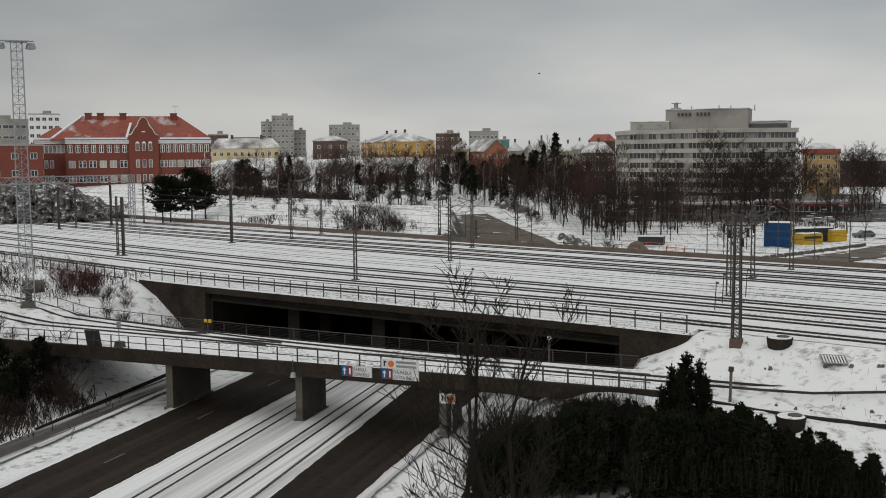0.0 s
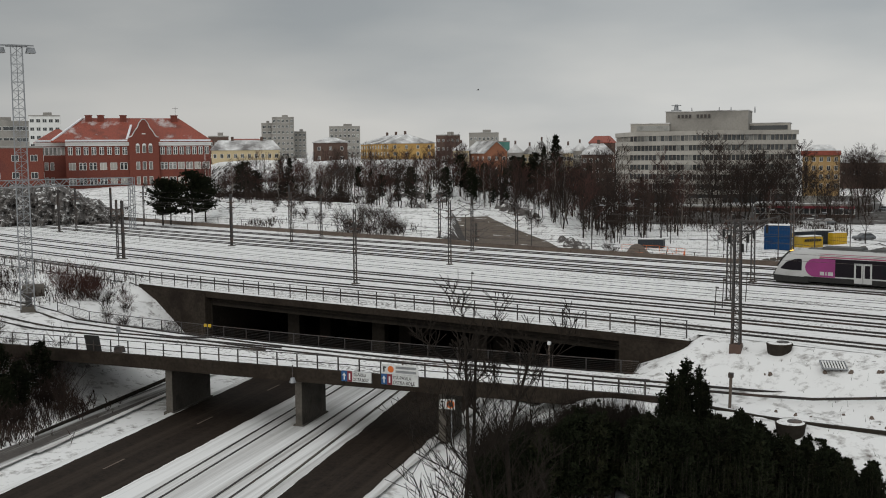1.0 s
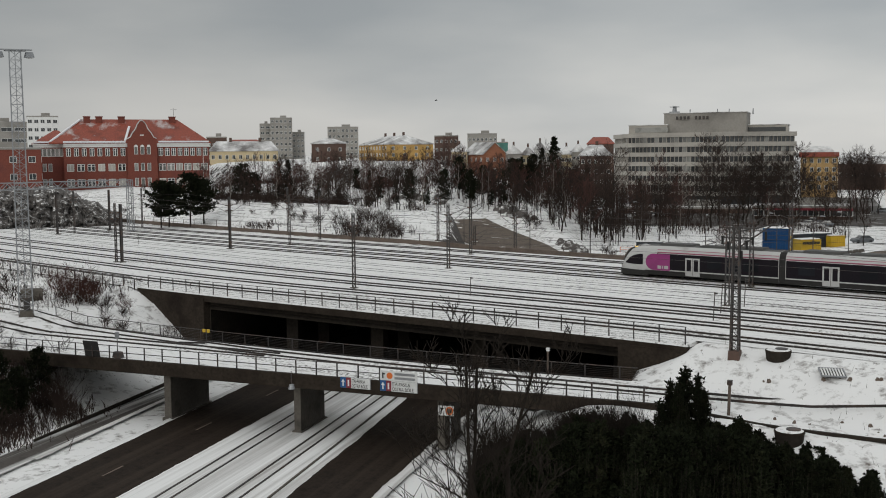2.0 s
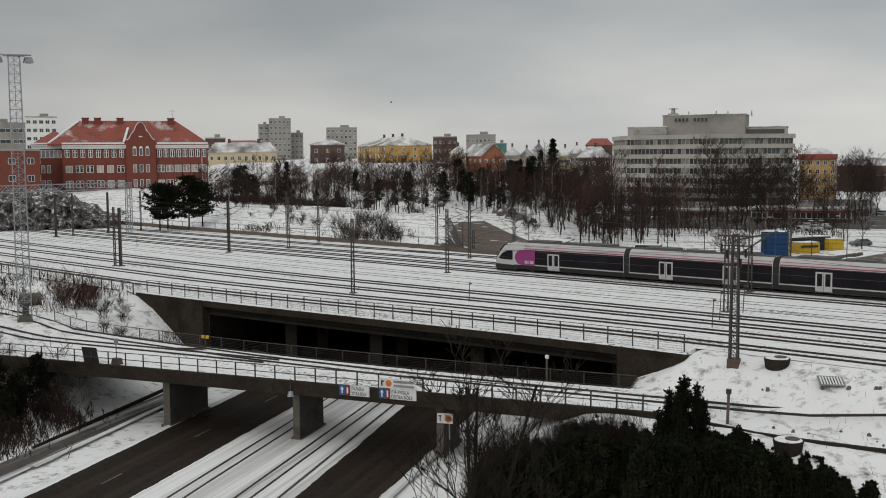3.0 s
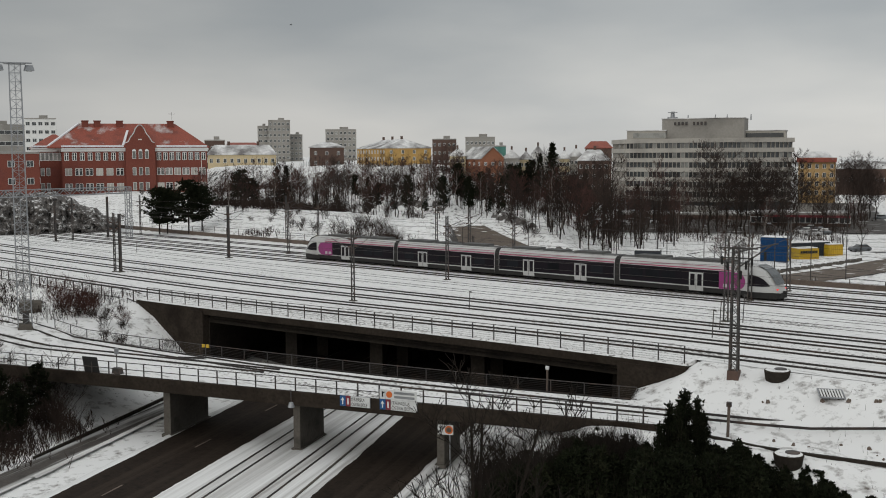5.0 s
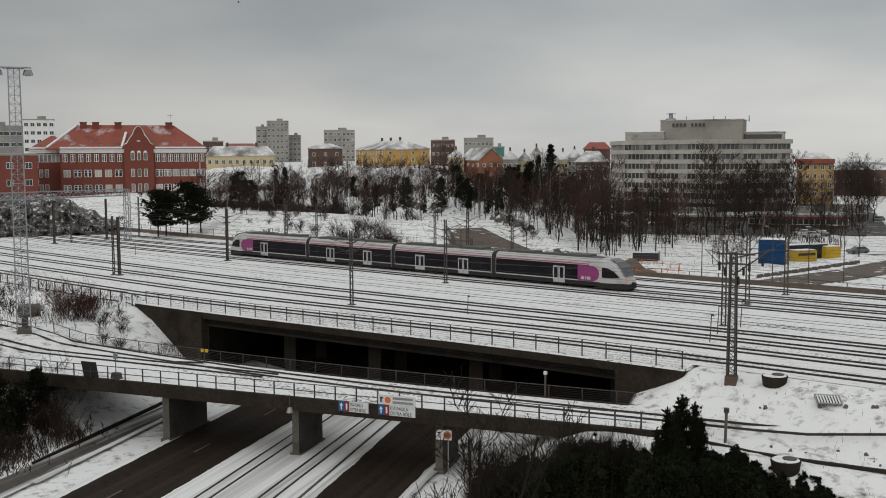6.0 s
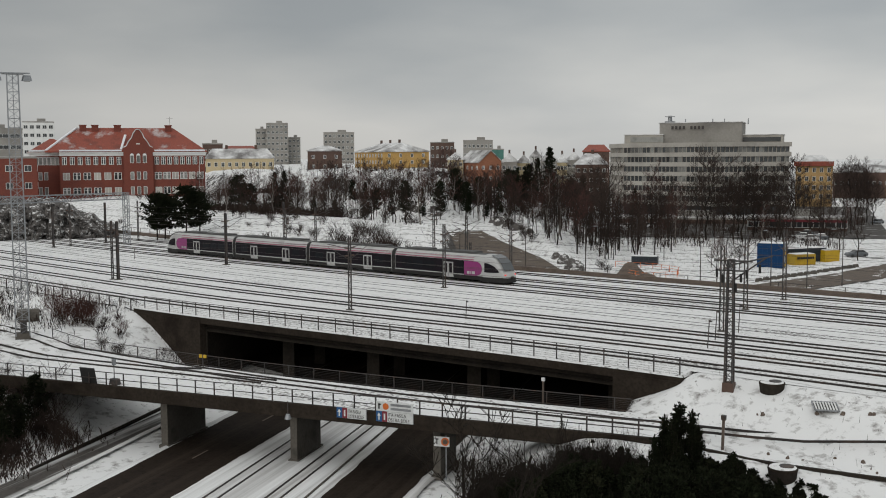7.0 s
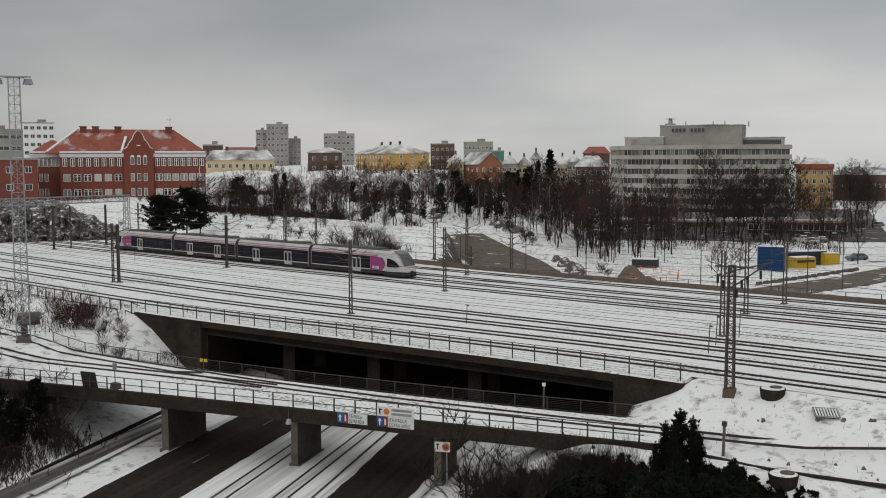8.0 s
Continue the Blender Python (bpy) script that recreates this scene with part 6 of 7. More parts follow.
def build_near_plants():
    trees, shrubs, young, pines = PLANTS
    rng = random.Random(77)
    m = Vector((-0.753, 0.658))
    q = Vector((0.658, 0.753))
    # the thicket: across (share of the depth) and slope of its tops down towards the road
    thick = shrub(71, 3.6, NEAR_BARK, "dense dark brown shrub in the near thicket", 46)
    thick.matrix_basis = pose(-46.5, 45.5, -7.0)
    eye = 14.84
    for a, slope in ((0.0348, -0.2975), (0.0486, -0.2863), (0.0624, -0.2791), (0.0734, -0.2724), (0.0845, -0.2758), (0.0955, -0.2714), (0.1093, -0.2698), (0.1191, -0.2547), (0.1312, -0.2531), (0.1422, -0.2543), (0.1532, -0.2522), (0.1642, -0.2545), (0.178, -0.2546), (0.189, -0.2597), (0.2001, -0.2654), (0.2139, -0.2689), (0.2277, -0.2707), (0.2415, -0.2708), (0.2553, -0.2709), (0.2652, -0.2704), (0.2746, -0.2738), (0.2839, -0.2682), (0.2939, -0.2728), (0.3022, -0.2762), (0.3117, -0.2831), (0.3245, -0.2894), (0.3384, -0.29), (0.3506, -0.2924), (0.3633, -0.2941), (0.3773, -0.3016), (0.3886, -0.3096), (0.3988, -0.321), (0.411, -0.3211), (0.4229, -0.3115)):
        left = a < 0.2
        for row, depth in enumerate((67.0, 64.5, 62.0, 59.5, 56.5) if left else (62.5, 60.0, 57.5, 55.0, 52.0)):
            for piece in range(2):
                d = depth + rng.uniform(-1.2, 1.2)
                aa = a + rng.uniform(-0.007, 0.007)
                p = m * (d + -0.12) + q * (aa * d + 0.41)
                peak = eye + (slope - 0.0035 * row) * d + rng.uniform(-0.55, 0.05)
                tm, tall = (thick, 4.3) if left and piece and row < 4 else (young[0], 5.6) if rng.random() < 0.5 else (young[1], 4.8)
                if tm is thick:
                    peak -= 0.25
                    k = max(peak - ground_z(p.x, p.y), 2.6) / tall
                    o = copy_thing(tm, pose(p.x, p.y, peak - tall * k, 0, 0, rng.uniform(0, 360)))
                    o.scale = (k * 0.8, k * 0.8, k)
                else:
                    peak -= 0.2 if left else -0.1
                    k = max(peak - ground_z(p.x, p.y), 3.2) / tall
                    o = copy_thing(tm, pose(p.x, p.y, peak - tall * k, 0, 0, rng.uniform(0, 360)))
                    o.scale = (k * 0.95, k * 0.95, k)
    # a taller twin-topped young pine above it
    for across, depth, top, wide in ((15.1277, 62.9, 1.20, 1.00), (15.8403, 62.4, 0.85, 0.80), (14.0854, 62.2, 0.60, 0.75), (14.4552, 61.7, 0.36, 0.90), (15.9452, 61.4, 0.15, 0.85), (13.3165, 61.4, -0.45, 0.70)):
        p = m * depth + q * across
        g = ground_z(p.x, p.y) - 0.1
        k = (top - g) / 6.2
        o = copy_thing(young[2], pose(p.x, p.y, g, 0, 0, rng.uniform(0, 360)))
        o.scale = (k * wide, k * wide, k)
    # tall bare trees close to the camera
    near = bare_tree(61, 16.2, NEAR_BARK, NEAR_BARK, 0.48, 12, 0.60, reach=0.155, fine=0.0075, label="tall slender bare tree in front of the bridges", depth=3, stems=3, thick=0.0095)
    near.matrix_basis = pose(-15.94, 15.8, -6.6, 0, 0, 49)
    side = bare_tree(62, 6.5, NEAR_BARK, NEAR_BARK, 0.45, 12, 0.35, reach=0.26, fine=0.006, thick=0.009, label="low bare tree beside the carriageway", depth=3)
    side.matrix_basis = pose(-29.0, 25.2, -7.0, 0, 0, 10)
    rng2 = random.Random(5)
    # dark pine and shrubs at the foot of the lower bridge's end
    for x, y, k in ((-82.3, 28.0, 0.42), (-84.6, 30.5, 0.45), (-80.8, 26.4, 0.36), (-85.0, 27.4, 0.45)):
        scatter([pines[1]], [(x, y, k)], rng2)


build_near_plants()


def build_brush():
    """Thin dark saplings and brush, too many to count."""
    rng = random.Random(44)

    def fill(n, pick, tall, wide):
        s = Shape()
        while n:
            p = pick()
            if p is None:
                continue
            cx, cy = p
            for k in range(rng.randint(6, 16)):
                x, y = cx + rng.gauss(0, 1.1), cy + rng.gauss(0, 1.1)
                g = ground_z(x, y)
                h = rng.uniform(*tall)
                for q in range(3):
                    dx, dy = rng.gauss(0, 0.25) * h, rng.gauss(0, 0.25) * h
                    w = rng.uniform(*wide)
                    z = g + (h * 0.25 * q if q else -0.1)
                    s.add([(x - w, y - w, z), (x + w, y + w, z), (x + dx, y + dy, g + h * rng.uniform(0.75, 1.0))], [(0, 1, 2)])
            n -= 1
        return s

    def hill():
        az, d = rng.uniform(136, 152), rng.uniform(195, 330)
        x, y = polar(az, d)
        v = y - float(bend(x))
        band = noise.noise((x * 0.035, y * 0.035, 2.0))
        return (x, y) if clear_of_streets(x, y) and v > 138 and band > 0.02 else None

    def wood():
        az, d = rng.uniform(114.5, 136), rng.uniform(235, 335)
        x, y = polar(az, d)
        return (x, y) if clear_of_streets(x, y) and not (116 < az < 124.5 and d < 232) and rng.random() < (d - 170) / 130 else None

    def bank():
        u, q = rng.uniform(-66, -51.6), rng.uniform(56, 80)
        x, y, z = road_at(u, q)
        return (x, y) if y < near_y(x) - 0.5 else None

    def slope():
        x, y = rng.uniform(-150, -98), rng.uniform(36, 52)
        return (x, y) if far_y(x) + 3 < y < edge_y(x) - 1 and noise.noise((x * 0.12, y * 0.12, 5)) > -0.05 else None

    def verge():
        x = rng.uniform(-175, -60)
        return (x, float(bend(x)) + rng.uniform(117.5, 121)) if noise.noise((x * 0.06, 3, 1)) > 0 else None

    for pick, n, tall, wide, lab in ((hill, 380, (0.6, 2.4), (0.02, 0.05), "dense dark bare brush on the snowy hill"), (wood, 230, (0.6, 2.8), (0.02, 0.05), "dark bare undergrowth between the trees"), (bank, 300, (0.3, 1.6), (0.015, 0.04), "dark brush on the bank below the bridge"),
                                     (slope, 95, (0.3, 1.4), (0.012, 0.03), "brown brush on the bank beside the tracks"), (verge, 60, (0.4, 1.3), (0.02, 0.04), "low dark brush along the far tracks")):
        tagged(part("brush", fill(n, pick, tall, wide), TWIG), lab, "brush", kind="stuff")


build_brush()


def build_far_wood():
    """The dense bare wood behind the railway: slim trunks and fine twigs, past counting."""
    rng = random.Random(63)

    def tree(s, x, y, h):
        g = ground_z(x, y) - 0.2
        r = 0.035 + h * 0.0065
        lx, ly = rng.gauss(0, 0.03) * h, rng.gauss(0, 0.03) * h
        s.rod((x, y, g), (x + lx * 0.5, y + ly * 0.5, g + h * 0.55), r, r * 0.6, 4, False)
        s.rod((x + lx * 0.5, y + ly * 0.5, g + h * 0.55), (x + lx, y + ly, g + h), r * 0.6, 0.012, 3, False)
        for k in range(int(14 + h * 1.3)):
            f = rng.uniform(0.28, 0.97)
            a = rng.uniform(0, 2 * math.pi)
            reach = h * 0.24 * (1.15 - 0.8 * f) * rng.uniform(0.6, 1.2)
            p = Vector((x + lx * f, y + ly * f, g + h * f))
            q = p + Vector((math.cos(a), math.sin(a), rng.uniform(0.5, 1.3))).normalized() * reach
            s.rod(p, q, 0.028, 0.014, 3, False)
            for m in range(5):
                c = p.lerp(q, rng.uniform(0.3, 1.0))
                e = c + Vector((rng.gauss(0, 0.5), rng.gauss(0, 0.5), rng.uniform(0.2, 0.9))) * reach * 0.55
                o = Vector((rng.gauss(0, 1), rng.gauss(0, 1), 0)).normalized() * 0.022
                s.add([c - o, c + o, e], [(0, 1, 2)])

    for lo, hi, d0, d1, n, tops, lab in ((126.5, 138.6, 206, 330, 330, (8.0, 13.2), "dense bare brown wood between the street and the town"),
                                         (138.0, 152.0, 222, 300, 105, (8.0, 12.4), "bare saplings and young trees on the terraced hill"),
                                         (137.6, 150.5, 322, 410, 120, (13.0, 16.0), "bare brown trees on the plateau before the town"),
                                         (114.3, 128.5, 236, 330, 85, (6.0, 13.0), "bare brown trees before the office and the side street")):
        s = Shape()
        while n:
            az, d = rng.uniform(lo, hi), rng.uniform(d0, d1)
            x, y = polar(az, d)
            if not clear_of_streets(x, y) or (az < 124.5 and az > 116.5 and d < 240):
                continue
            if az > 138 and noise.noise((x * 0.04, y * 0.04, 7.0)) < -0.08:
                continue
            n -= 1
            tree(s, x, y, min(max(rng.uniform(*tops) - ground_z(x, y), 2.5), 11.5) * rng.uniform(0.75, 1.0))
        tagged(part("far_wood", s, TWIG), lab, "wood", kind="stuff")


build_far_wood()


def build_weeds():
    """Dry stalks that stick out of the snow on the banks."""
    rng = random.Random(8)
    s = Shape()
    n = 0
    while n < 4200:
        r = rng.random()
        if r < 0.05:
            x, y = rng.uniform(-48, 5), rng.uniform(52, 66)
        elif r < 0.5:
            x, y = rng.uniform(-150, -96), rng.uniform(34, 52)
        else:
            az, d = rng.uniform(118, 156), rng.uniform(155, 260)
            x, y = polar(az, d)
            if not clear_of_streets(x, y):
                continue
        if -108 < x < -45 and y > near_y(x) - 1 and y < edge_y(x) + 5:
            continue
        g = ground_z(x, y)
        h = rng.uniform(0.15, 0.6) * (0.9 if r > 0.5 else 1)
        dx, dy = rng.gauss(0, 0.12), rng.gauss(0, 0.12)
        wd = 0.012 if r < 0.05 else 0.03
        s.add([(x - wd, y, g - 0.05), (x + wd, y + wd, g - 0.05), (x + dx, y + dy, g + h)], [(0, 1, 2)])
        n += 1
    ob = part("dry_weeds", s, WEED)
    tagged(ob, "sparse dry brown weeds sticking out of snow", "weeds", kind="stuff")


build_weeds()

# ---- containers, street furniture, cars, signs ----
def container(name, label, x, y, z, w, d, h, ang, mat, stacked=False):
    c = thing(name, label, "container", "", pose(x, y, z, 0, 0, ang))
    for lvl in range(2 if stacked else 1):
        zz = lvl * (h + 0.05)
        part("body", Shape().box(0, 0, zz, w, d, h), mat, c)
        ribs = Shape()
        for i in range(int(w / 0.45)):
            ribs.box(-w / 2 + 0.3 + i * 0.45, -d / 2 - 0.03, zz + 0.15, 0.2, 0.08, h - 0.3)
        part("ribs", ribs, mat, c)
        for a, b in ((-1, -1), (1, -1), (1, 1), (-1, 1)):
            part("corner_post", Shape().box(a * w / 2, b * d / 2, zz, 0.14, 0.14, h), mat, c)
        if stacked:
            wn_ = part("window", Shape().box(w / 2 + 0.03, -0.1, zz + 0.9, 0.06, 1.3, 1.2), WHITE, c)
            part("pane", Shape().box(w / 2 + 0.07, -0.1, zz + 1.0, 0.04, 1.1, 1.0), GLASS_PALE, wn_)
            part("warning_panel", Shape().box(w / 2 + 0.04, -0.1, zz + 0.15, 0.05, 1.2, 0.6), CONTAINER_YELLOW, c)
    part("snow_cap", Shape().box(0, 0, (h + 0.05) * (2 if stacked else 1), w - 0.1, d - 0.1, 0.12, 0, 0.96), SNOW_BED, c)
    return c


def build_site():
    g = ground_z(-102.5, 170)
    container("site_cabins", "two stacked blue site cabins with snowy roof", -102.6, 170.8, g, 4.6, 3.4, 2.15, 22, BLUE, True)
    container("yellow_container", "yellow site container beside blue cabins", -100.9, 178.0, g, 4.3, 2.4, 2.0, 68, CONTAINER_YELLOW)
    container("dark_container", "dark blue container behind yellow ones", -103.6, 183.4, g, 8.6, 2.4, 2.6, 68, NAVY)
    container("yellow_container", "yellow site container at the street corner", -100.6, 187.2, g, 3.2, 2.4, 2.2, 68, CONTAINER_YELLOW)
    txt = thing("container_lettering", "dark plain bars of lettering on a yellow container", "lettering", "", pose(-100.6 + 1.2, 177.6 - 0.5, g, 0, 0, 68))
    for i in range(10):
        part("letter_bar", Shape().box(-1.8 + i * 0.38, 0.0, 1.2, 0.3, 0.06, 0.45), UNDER, txt)
    container("skip", "dark blue open skip standing on the snow", -121.5, 158, ground_z(-121.5, 158), 4.6, 2.2, 1.5, 30, NAVY)
    for x, y, w, d, h, mat, lab in ((-112.5, 142.5, 5.2, 4.2, 2.3, SAND, "brown heap of excavated earth with snow"), (-104, 136, 7, 2.2, 1.5, SAND, "low heap of earth beside the railway")):
        s = Shape()
        n, m2 = 14, 6
        pts = []
        for j in range(m2):
            t = j / (m2 - 1)
            for i in range(n):
                a = 2 * math.pi * i / n
                k = (1 - t) * (1 + 0.25 * noise.noise((i * 0.9, j * 0.7, x)))
                pts.append((x + w / 2 * k * math.cos(a), y + d / 2 * k * math.sin(a), ground_z(x, y) - 0.2 + h * math.sin(t * math.pi / 2)))
        s.add(pts, [(j * n + i, j * n + (i + 1) % n, (j + 1) * n + (i + 1) % n, (j + 1) * n + i) for j in range(m2 - 1) for i in range(n)])
        tagged(part("earth_heap", s, mat, smooth=True), lab, "earth heap")
    # orange plastic fence round the dig
    line = [(-122, 150), (-115, 152), (-108, 150), (-104, 144), (-106, 138), (-111, 140)]
    fence("safety_fence", "orange plastic safety fence round a dig", [(x, y, ground_z(x, y)) for x, y in line], 1.0, 2.4, ORANGE_SIGN, (1.0, 0.55), 0.0, 0.05)
    fence("site_fence", "yellow barrier boards beside the railway", [(x, y, ground_z(x, y)) for x, y in ((-101.5, 128.5), (-96.5, 131), (-92, 133))], 1.2, 2.0, CONTAINER_YELLOW, (0.9, 0.7, 0.5, 0.3), 0.0, 0.22)
    for i in range(16):
        x, y = -91.4 - 0.02 * i, 148.5 + i * 2.15
        tagged(part("concrete_barrier", Shape().box(x, y, ground_z(x, y) - 0.05, 1.7, 0.5, 0.6, radians(90), 0.7), CONCRETE), "grey concrete barrier block with snow beside the street", "barrier", "barrier blocks")
    for x, y, k in ((-118.5, 134.8, 1.2), (-121, 138.3, 1.5), (-124.5, 140.8, 1.4), (-129, 143.8, 1.2), (-133.5, 146.5, 0.9), (-160, 160.5, 1.5), (-156, 159, 1.3), (-164.5, 162, 1.4), (-170, 165.5, 1.1), (-150.5, 157, 0.9), (-116, 131, 0.8)):
        s = Shape()
        n, m2 = 9, 5
        rngb = random.Random(int(x * 7))
        pts = []
        for j in range(m2):
            t = j / (m2 - 1)
            for i in range(n):
                a = 2 * math.pi * i / n
                r = 1.1 * k * math.cos(t * 1.4) * rngb.uniform(0.75, 1.2)
                pts.append((x + r * math.cos(a), y + r * math.sin(a), ground_z(x, y) - 0.4 + 1.5 * k * math.sin(t * 1.5) * rngb.uniform(0.9, 1.1)))
        s.add(pts, [(j * n + i, j * n + (i + 1) % n, (j + 1) * n + (i + 1) % n, (j + 1) * n + i) for j in range(m2 - 1) for i in range(n)] + [tuple(range((m2 - 1) * n, m2 * n))])
        tagged(part("boulder", s, ROCK), "rough grey boulder with snow on the slope", "boulder", "boulders")


build_site()


def build_car(label, mat, x, y, ang):
    c = thing("car", label, "car", "parked cars", pose(x, y, ground_z(x, y), 0, 0, ang))
    body = loft([[(xx, -w, z0), (xx, -w, z1 * 0.8), (xx, -w * 0.9, z1), (xx, w * 0.9, z1), (xx, w, z1 * 0.8), (xx, w, z0)] for xx, w, z0, z1 in ((-2.15, 0.75, 0.35, 0.72), (-1.9, 0.86, 0.25, 0.88), (-0.6, 0.9, 0.22, 0.95), (1.2, 0.9, 0.22, 0.98), (1.95, 0.86, 0.25, 0.95), (2.15, 0.78, 0.35, 0.75))])
    part("body", body, mat, c)
    part("cabin", loft([[(xx, -w, 0.9), (xx, -w * 0.86, z1), (xx, w * 0.86, z1), (xx, w, 0.9)] for xx, w, z1 in ((-1.0, 0.82, 0.95), (-0.3, 0.82, 1.42), (1.1, 0.82, 1.44), (1.8, 0.8, 1.0))]), GLASS_DARK, c)
    part("snow_roof", Shape().box(0.4, 0, 1.42, 1.5, 1.35, 0.08, 0, 0.9), SNOW_BED, c)
    wheel = Shape().rod((0, -0.1, 0), (0, 0.1, 0), 0.32, 0.32, 12).mesh("wheel", BLACK)
    for xx in (-1.35, 1.35):
        for yy in (-0.8, 0.8):
            o = part("wheel", wheel, None, c)
            o.location = (xx, yy, 0.32)


for az, d, ang, mat, lab in ((128.6, 298, 30, CAR_WHITE, "white car parked below bare trees"), (127.7, 302, 35, CAR_GREY, "dark grey car with snow parked below trees"), (127.1, 300, 25, CAR_WHITE, "white car parked on a snowy lot"), (126.3, 303, 30, CAR_GREY, "dark car parked on a snowy lot"),
                             (119.6, 268, 20, CAR_WHITE, "white car parked before the shop row"), (119.2, 262, 20, CAR_WHITE, "white car parked beside another"), (118.7, 266, 22, CAR_GREY, "grey car parked before the shop row"), (119.4, 290 - 12, 20, CAR_GREY, "dark car parked before the shop row"),
                             (116.0, 330, 80, CAR_GREY, "dark car on the snowy side street"), (116.9, 223, 60, CAR_GREY, "dark car standing at the street corner")):
    cx_, cy_ = polar(az, d)
    build_car(lab, mat, cx_, cy_, ang)


def build_street_lamps():
    l = thing("street_lamp", "thin grey street lamp post with a short arm", "street lamp", "street lamps")
    part("pole", Shape().rod((0, 0, -0.3), (0, 0, 8.5), 0.09, 0.05, 7), STEEL_DARK, l)
    part("arm", Shape().rod((0, 0, 8.4), (1.1, 0, 8.8), 0.04, 0.04, 6), STEEL_DARK, l)
    part("lamp_head", Shape().box(1.4, 0, 8.72, 0.7, 0.28, 0.14, 0, 0.8), STEEL_GREY, l)
    spots = [(137.6, 165), (130.7, 152), (134.0, 178), (124.6, 158), (121.0, 165), (117.5, 172), (128.0, 205), (140.3, 205), (143.7, 225), (119.2, 160)]
    for i, (az, d) in enumerate(spots):
        x, y = polar(az, d)
        m4 = pose(x, y, ground_z(x, y), 0, 0, 40 * i)
        if i == 0:
            l.matrix_basis = m4
        else:
            copy_thing(l, m4)


build_street_lamps()


def build_signs():
    ang = math.degrees(math.atan(0.494))
    for x, foot, wide, lab, upper in ((-61.67, -2.88, 2.47, "blue and red lane sign with white panel on the bridge edge", False), (-58.76, -2.86, 2.95, "two-row lane sign with white panels on the bridge edge", True)):
        y = float(near_y(x)) - 0.32
        s = thing("direction_sign", lab, "road sign", "bridge signs", pose(x, y, foot, 0, 0, ang))
        part("backing", Shape().box(wide / 2, 0.06, 0, wide, 0.06, 0.8), STEEL_GREY, s)
        part("blue_panel", Shape().box(0.24, 0, 0.02, 0.46, 0.05, 0.76), CYAN_SIGN, s)
        part("arrow", Shape().box(0.24, -0.035, 0.14, 0.09, 0.02, 0.32).add([(0.09, -0.05, 0.44), (0.39, -0.05, 0.44), (0.24, -0.05, 0.66), (0.09, -0.03, 0.44), (0.39, -0.03, 0.44), (0.24, -0.03, 0.66)], [(0, 1, 2), (5, 4, 3), (0, 3, 4, 1), (1, 4, 5, 2), (2, 5, 3, 0)]), WHITE, s)
        part("red_panel", Shape().box(0.68, 0, 0.02, 0.38, 0.05, 0.76), RED_SIGN, s)
        part("figure_bar", Shape().box(0.68, -0.035, 0.16, 0.12, 0.02, 0.46), WHITE, s)
        wp = part("white_panel", Shape().box(0.9 + (wide - 0.92) / 2, 0, 0.02, wide - 0.92, 0.05, 0.76), SIGN_WHITE, s)
        for r, words in enumerate(("ÖSTRA BÖLE", "ITÄ-PASILA")):
            cu = bpy.data.curves.new("lettering", "FONT")
            cu.body, cu.size, cu.extrude = words, 0.36, 0.004
            cu.materials.append(UNDER)
            dg = bpy.data.objects.new("tmp", cu)
            scene.collection.objects.link(dg)
            bpy.context.view_layer.update()
            me = bpy.data.meshes.new_from_object(dg.evaluated_get(bpy.context.evaluated_depsgraph_get()))
            bpy.data.objects.remove(dg)
            t = part("lettering", me, None, wp)
            t.location = (0.95, -0.035, 0.08 + 0.36 * r)
            t.rotation_euler = (radians(90), 0, 0)
            t.scale = (0.62 * (wide - 1.0) / 1.47, 1, 1)
        if upper:
            part("route_panel", Shape().box(0.24, 0.0, 0.80, 0.46, 0.05, 0.70), SIGN_WHITE, s)
            part("route_mark", Shape().box(0.24, -0.035, 0.95, 0.10, 0.02, 0.40).box(0.30, -0.035, 1.22, 0.2, 0.02, 0.1), UNDER, s)
            up = part("white_panel", Shape().box(0.49 + (wide - 0.49) / 2, 0, 0.80, wide - 0.5, 0.05, 0.70), SIGN_WHITE, s)
            part("orange_disc", Shape().rod((0.78, 0.02, 1.15), (0.78, -0.04, 1.15), 0.24, 0.24, 16), ORANGE_SIGN, up)
            for r in range(2):
                part("text_bar", Shape().box(1.15 + (wide - 1.3) / 2, -0.035, 0.92 + 0.3 * r, wide - 1.35, 0.02, 0.17), STEEL_GREY, up)
    # sign with an orange ring at the pier
    s = thing("ring_sign", "white road sign with an orange ring beside a pier", "road sign", "", pose(-55.4, 48.3, -7, 0, 0, ang + 8))
    part("post", Shape().rod((0.9, 0.1, 0), (0.9, 0.1, 3.3), 0.05), STEEL_GREY, s)
    part("panel", Shape().box(0.6, 0, 2.5, 1.15, 0.05, 0.72), SIGN_WHITE, s)
    part("ring", Shape().rod((0.86, 0.0, 2.86), (0.86, -0.04, 2.86), 0.3, 0.3, 18), ORANGE_SIGN, s)
    part("ring_centre", Shape().rod((0.86, -0.03, 2.86), (0.86, -0.055, 2.86), 0.19, 0.19, 18), SAND, s)
    part("arrow", Shape().box(0.25, -0.035, 2.65, 0.08, 0.02, 0.42).box(0.25, -0.035, 3.0, 0.24, 0.02, 0.08), UNDER, s)


build_signs()


